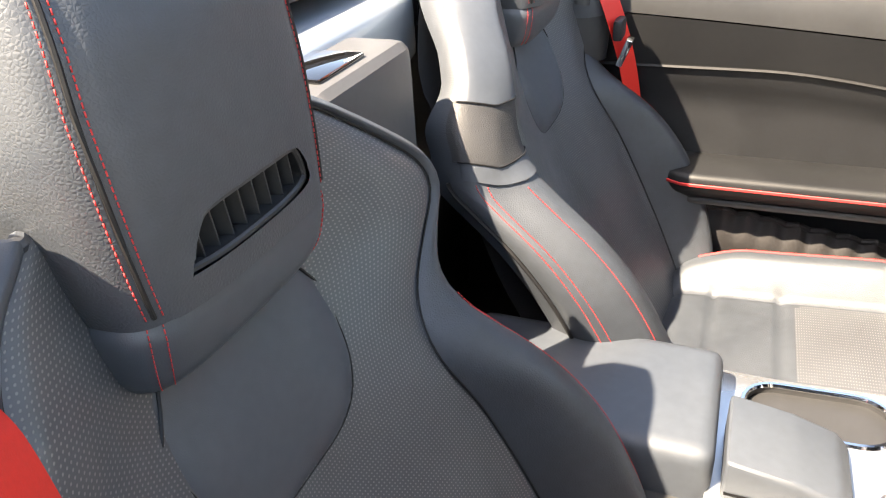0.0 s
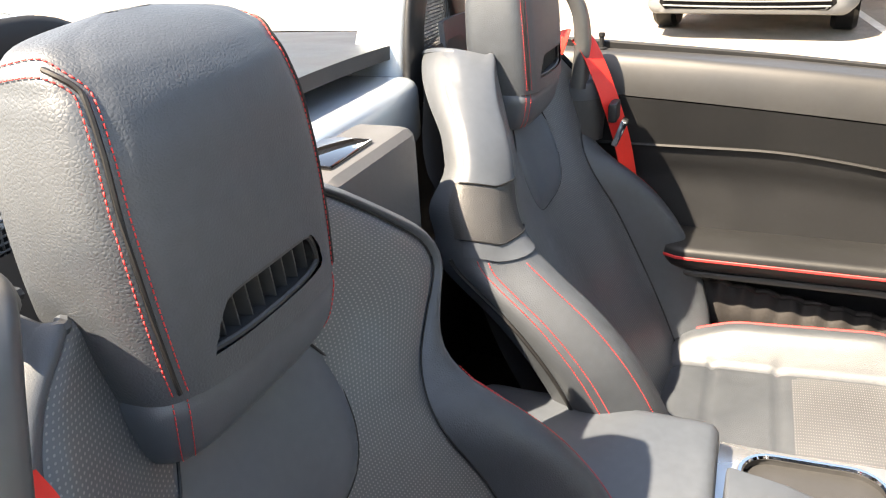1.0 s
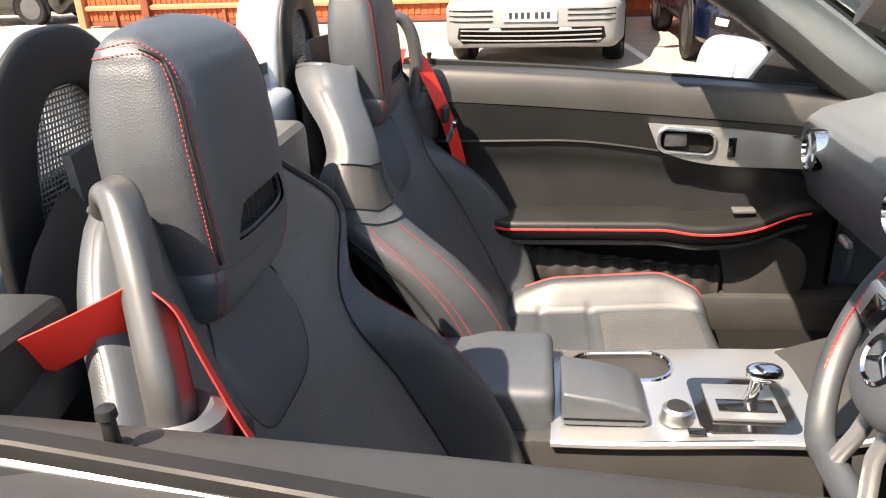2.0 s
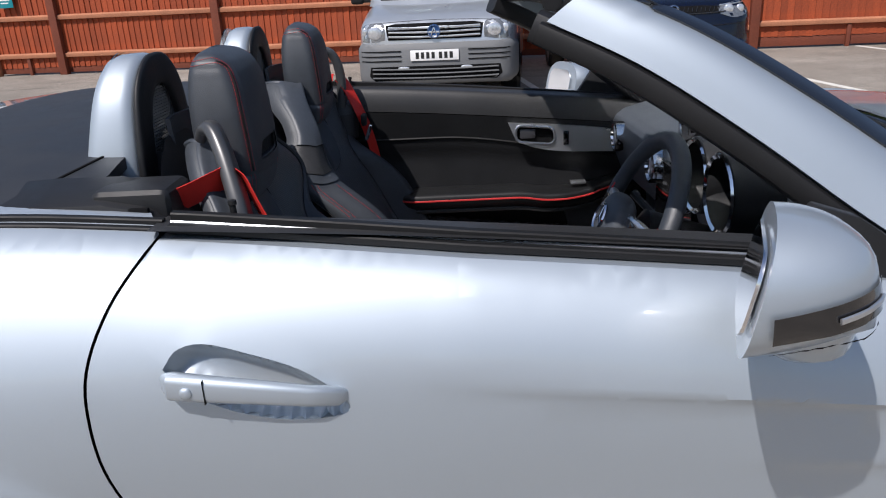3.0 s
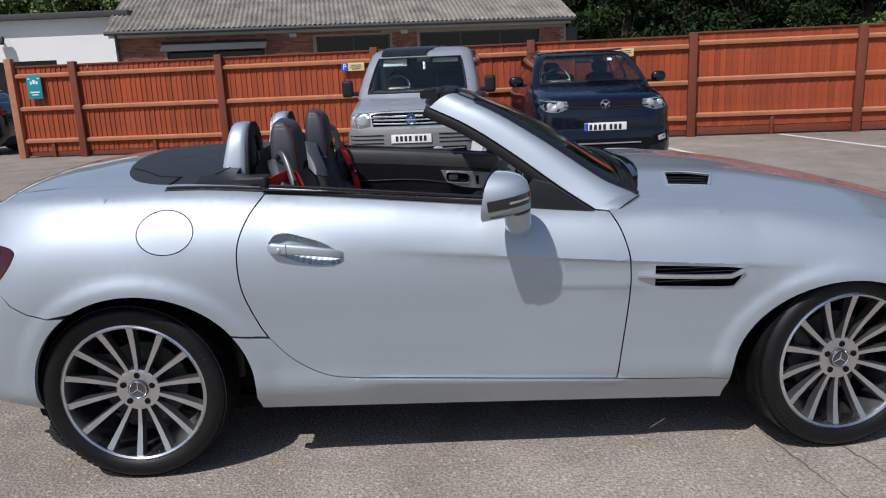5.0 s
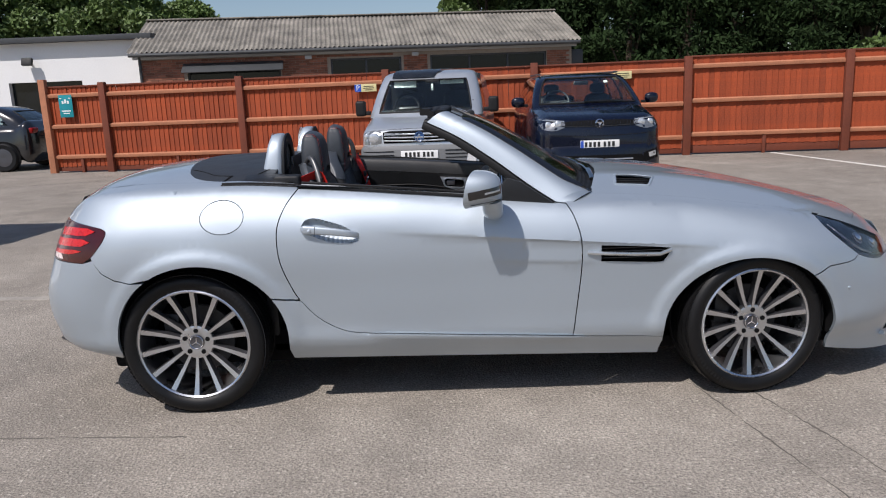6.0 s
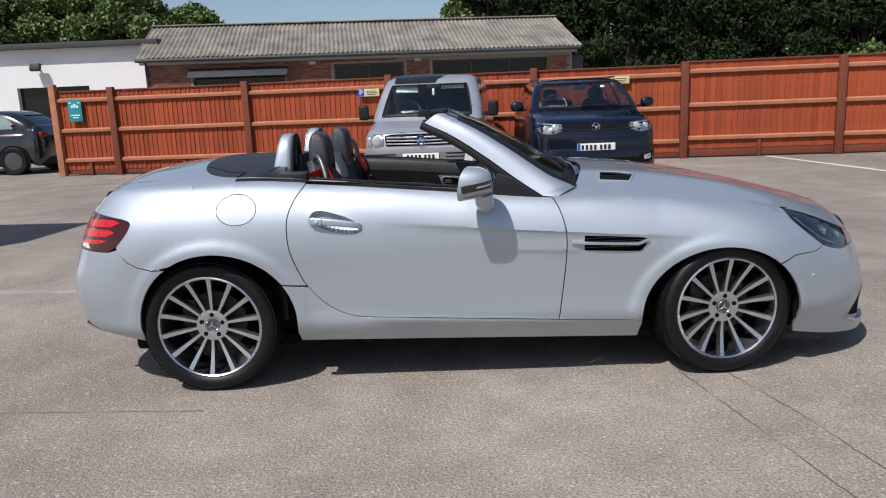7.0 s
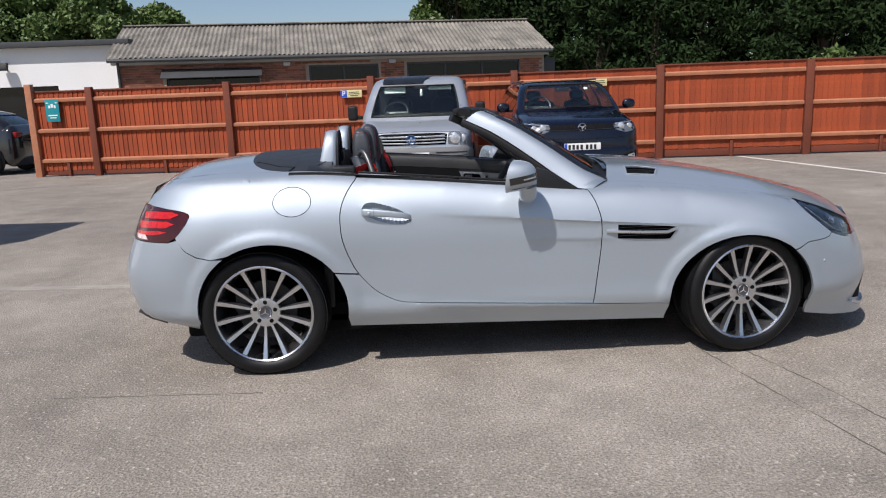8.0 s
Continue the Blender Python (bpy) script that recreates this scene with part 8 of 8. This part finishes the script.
# ---- trees ----
def leaf_mesh(points, size, seed, slim=0.55):
    """Small bent leaves at the given points."""
    r = np.random.RandomState(seed)
    n = len(points)
    a = r.normal(size=(n, 3))
    a /= np.linalg.norm(a, axis=1, keepdims=True)
    c = r.normal(size=(n, 3))
    c -= np.sum(c * a, 1, keepdims=True) * a
    c /= np.linalg.norm(c, axis=1, keepdims=True)
    s = size * r.uniform(0.6, 1.4, (n, 1))
    a, c = a * s, c * s * slim
    p = np.asarray(points)
    vs = np.stack([p - a, p + c, p + a, p - c], 1).reshape(-1, 3)
    me = bpy.data.meshes.new("leaves")
    me.from_pydata(vs.tolist(), [], [(4 * i, 4 * i + 1, 4 * i + 2, 4 * i + 3) for i in range(n)])
    return me


def tree(name, label, at, height, radius, material, seed, n=4200, base=1.2, conifer=False, leaf=0.16):
    t = thing(name, label, "tree", at)
    r = np.random.RandomState(seed)
    path = smooth_path([(0, 0, 0), (r.uniform(-.1, .1), r.uniform(-.1, .1), height * 0.4), (r.uniform(-.2, .2), r.uniform(-.2, .2), height * 0.9)], 10)
    part("trunk", sweep(path, circle(0.16 + 0.01 * height, 10), up=(0, 1, 0), scale=lambda k: 1 - 0.8 * k), BARK, t)
    cl = []
    k = 26 if conifer else 40
    for i in range(k):
        if conifer:
            h = base + (height - base) * (i + r.uniform(0, 1)) / k
            rr = radius * (1.05 - 0.85 * (h - base) / (height - base)) * r.uniform(0.75, 1.1)
            for j in range(5):
                a = r.uniform(0, 2 * math.pi)
                cl.append((rr * math.cos(a) * r.uniform(0.3, 0.95), rr * math.sin(a) * r.uniform(0.3, 0.95), h + r.uniform(-.3, .3), radius * r.uniform(0.2, 0.42)))
        else:
            a, b_ = r.uniform(0, 2 * math.pi), r.uniform(-0.6, 1.0)
            q = math.sqrt(max(0, 1 - b_ * b_)) * r.uniform(0.45, 0.95)
            cl.append((radius * q * math.cos(a), radius * q * math.sin(a), height - radius * 0.85 + radius * 0.8 * b_, radius * r.uniform(0.25, 0.42)))
    for i in range(0, len(cl), 4):
        x, y, z, q = cl[i]
        p0 = path[min(int(10 * min(max(z / height - 0.15, 0.1), 0.9)), 9)]
        part("limb", sweep([p0, p0.lerp(Vector((x, y, z)), 0.5) + Vector((0, 0, 0.2)), Vector((x, y, z))], circle(0.05, 6), up=(0.1, 0.9, 0.3), scale=lambda k: 1 - 0.7 * k), BARK, t)
    per = n // len(cl)
    pts = []
    for x, y, z, q in cl:
        d = r.normal(size=(per, 3))
        d /= np.linalg.norm(d, axis=1, keepdims=True)
        d *= (q * r.uniform(0.45, 1.05, (per, 1)))
        d[:, 2] *= 0.7
        pts.append(d + np.array([x, y, z]))
    me = leaf_mesh(np.concatenate(pts), leaf, seed, 0.34 if conifer else 0.55)
    me.materials.append(material)
    c = new("crown", me)
    c.parent = t
    return t


for k, (x, y, h, rr) in enumerate(((-27.5, 44, 8.6, 3.4), (-23.6, 46, 9.2, 3.6), (-20.0, 45, 8.4, 3.2), (-16.6, 47, 7.6, 2.6), (-32, 45, 9.0, 3.6))):
    tree("broadleaf_tree", "leafy green summer tree behind the white building", (x, y, 0), h, rr, LEAF, 20 + k, 30000, leaf=0.14)
for k, (x, y, h, rr) in enumerate(((2.5, 40, 8.6, 2.6), (6.0, 41, 9.4, 3.0))):
    tree("broadleaf_tree", "pale green summer tree behind the workshop", (x, y, 0), h, rr, LEAF, 40 + k, 26000, leaf=0.13)
for k in range(12):
    x = 6.6 + 1.9 * k
    tree("conifer_tree", "dark dense conifer in a tall hedge row", (x, 24.5 - 0.22 * x + (k % 3) * 0.5, 0), 9.0 + (k * 37 % 5) * 0.4, 2.0, CONIFER, 60 + k, 26000, base=0.4, conifer=True, leaf=0.11)
for k in range(9):
    x = 7.4 + 2.4 * k
    tree("conifer_tree", "dark dense conifer in a tall hedge row", (x, 26.6 - 0.22 * x, 0), 9.4 + (k * 29 % 5) * 0.3, 2.2, CONIFER, 110 + k, 9000, base=0.4, conifer=True, leaf=0.17)
for k, (x, y) in enumerate(((4.4, 31.0), (6.0, 30.0), (7.6, 29.5))):
    tree("conifer_tree", "dark dense conifer in a tall hedge row", (x, y, 0), 9.3 + 0.3 * k, 2.2, CONIFER, 140 + k, 16000, base=0.4, conifer=True, leaf=0.14)
tree("shrub", "small light green shrub behind the fence", (9.1, 12.3, 0), 2.1, 0.55, LEAF, 90, 900, leaf=0.07)

# ---- cracks in the asphalt ----
TAR = mat("dark_tar", (0.10, 0.09, 0.078), 0.9, var=0.3, scale=8)
for n_, pts in enumerate((((1.0, -0.72), (1.05, -1.0), (1.10, -1.27), (1.17, -1.65), (1.26, -2.15)), ((1.22, -0.80), (1.29, -1.08), (1.35, -1.33), (1.42, -1.75), (1.5, -2.2)), ((-2.2, -1.03), (-1.7, -1.06), (-1.2, -1.09)), ((-6.5, 9.9), (-7.4, 9.6), (-9.0, 9.2)))):
    rr_ = random.Random(n_)
    p = [q + Vector((rr_.uniform(-.004, .004), rr_.uniform(-.004, .004), 0)) for q in smooth_path([(x, y, 0.001) for x, y in pts], 40)]
    tagged(part("crack", sweep(p, rrect(0.0045, 0.003, 0.001, 1), scale=lambda t: 0.35 + 1.1 * abs(math.sin(9 * t + n_))), TAR), "thin dark crack in the asphalt surface", "road crack", kind="structure")

# ---- bricks of the workshop's front, the courses that show above the fence ----
brick_me = half_me = None
count = 0
for row in range(15):
    z = 1.86 + 0.075 * row
    if z > 2.73:
        break
    x = 0.11 if row % 2 else 0.0
    while x < WL - 0.2:
        x1 = x + 0.215
        def clear(a, c):
            return all(not (c > h0 - 0.005 and a < h1 + 0.005 and z < z1 + 0.03) for h0, h1, z0, z1 in HOLES)
        free = clear(x, x1)
        for a in () if free else (x, x + 0.112):
            if clear(a, a + 0.103) and count < 300:
                if half_me is None:
                    o = part("brick", box((0, 0, 0), (0.103, 0.03, 0.065), 0.003, 1), BRICK, wall, smooth=False)
                    half_me = o.data
                else:
                    o = new("brick", half_me)
                    o.parent = wall
                o.matrix_local = pose(a + 0.0515, 0.007, z)
                count += 1
        if free and count < 300:
            if brick_me is None:
                o = part("brick", box((0, 0, 0), (0.215, 0.03, 0.065), 0.003, 1), BRICK, wall, smooth=False)
                brick_me = o.data
            else:
                o = new("brick", brick_me)
                o.parent = wall
            o.matrix_local = pose(x + 0.108, 0.006 + 0.004 * ((row * 7 + int(x * 13)) % 3) / 3, z)
            count += 1
        x += 0.225
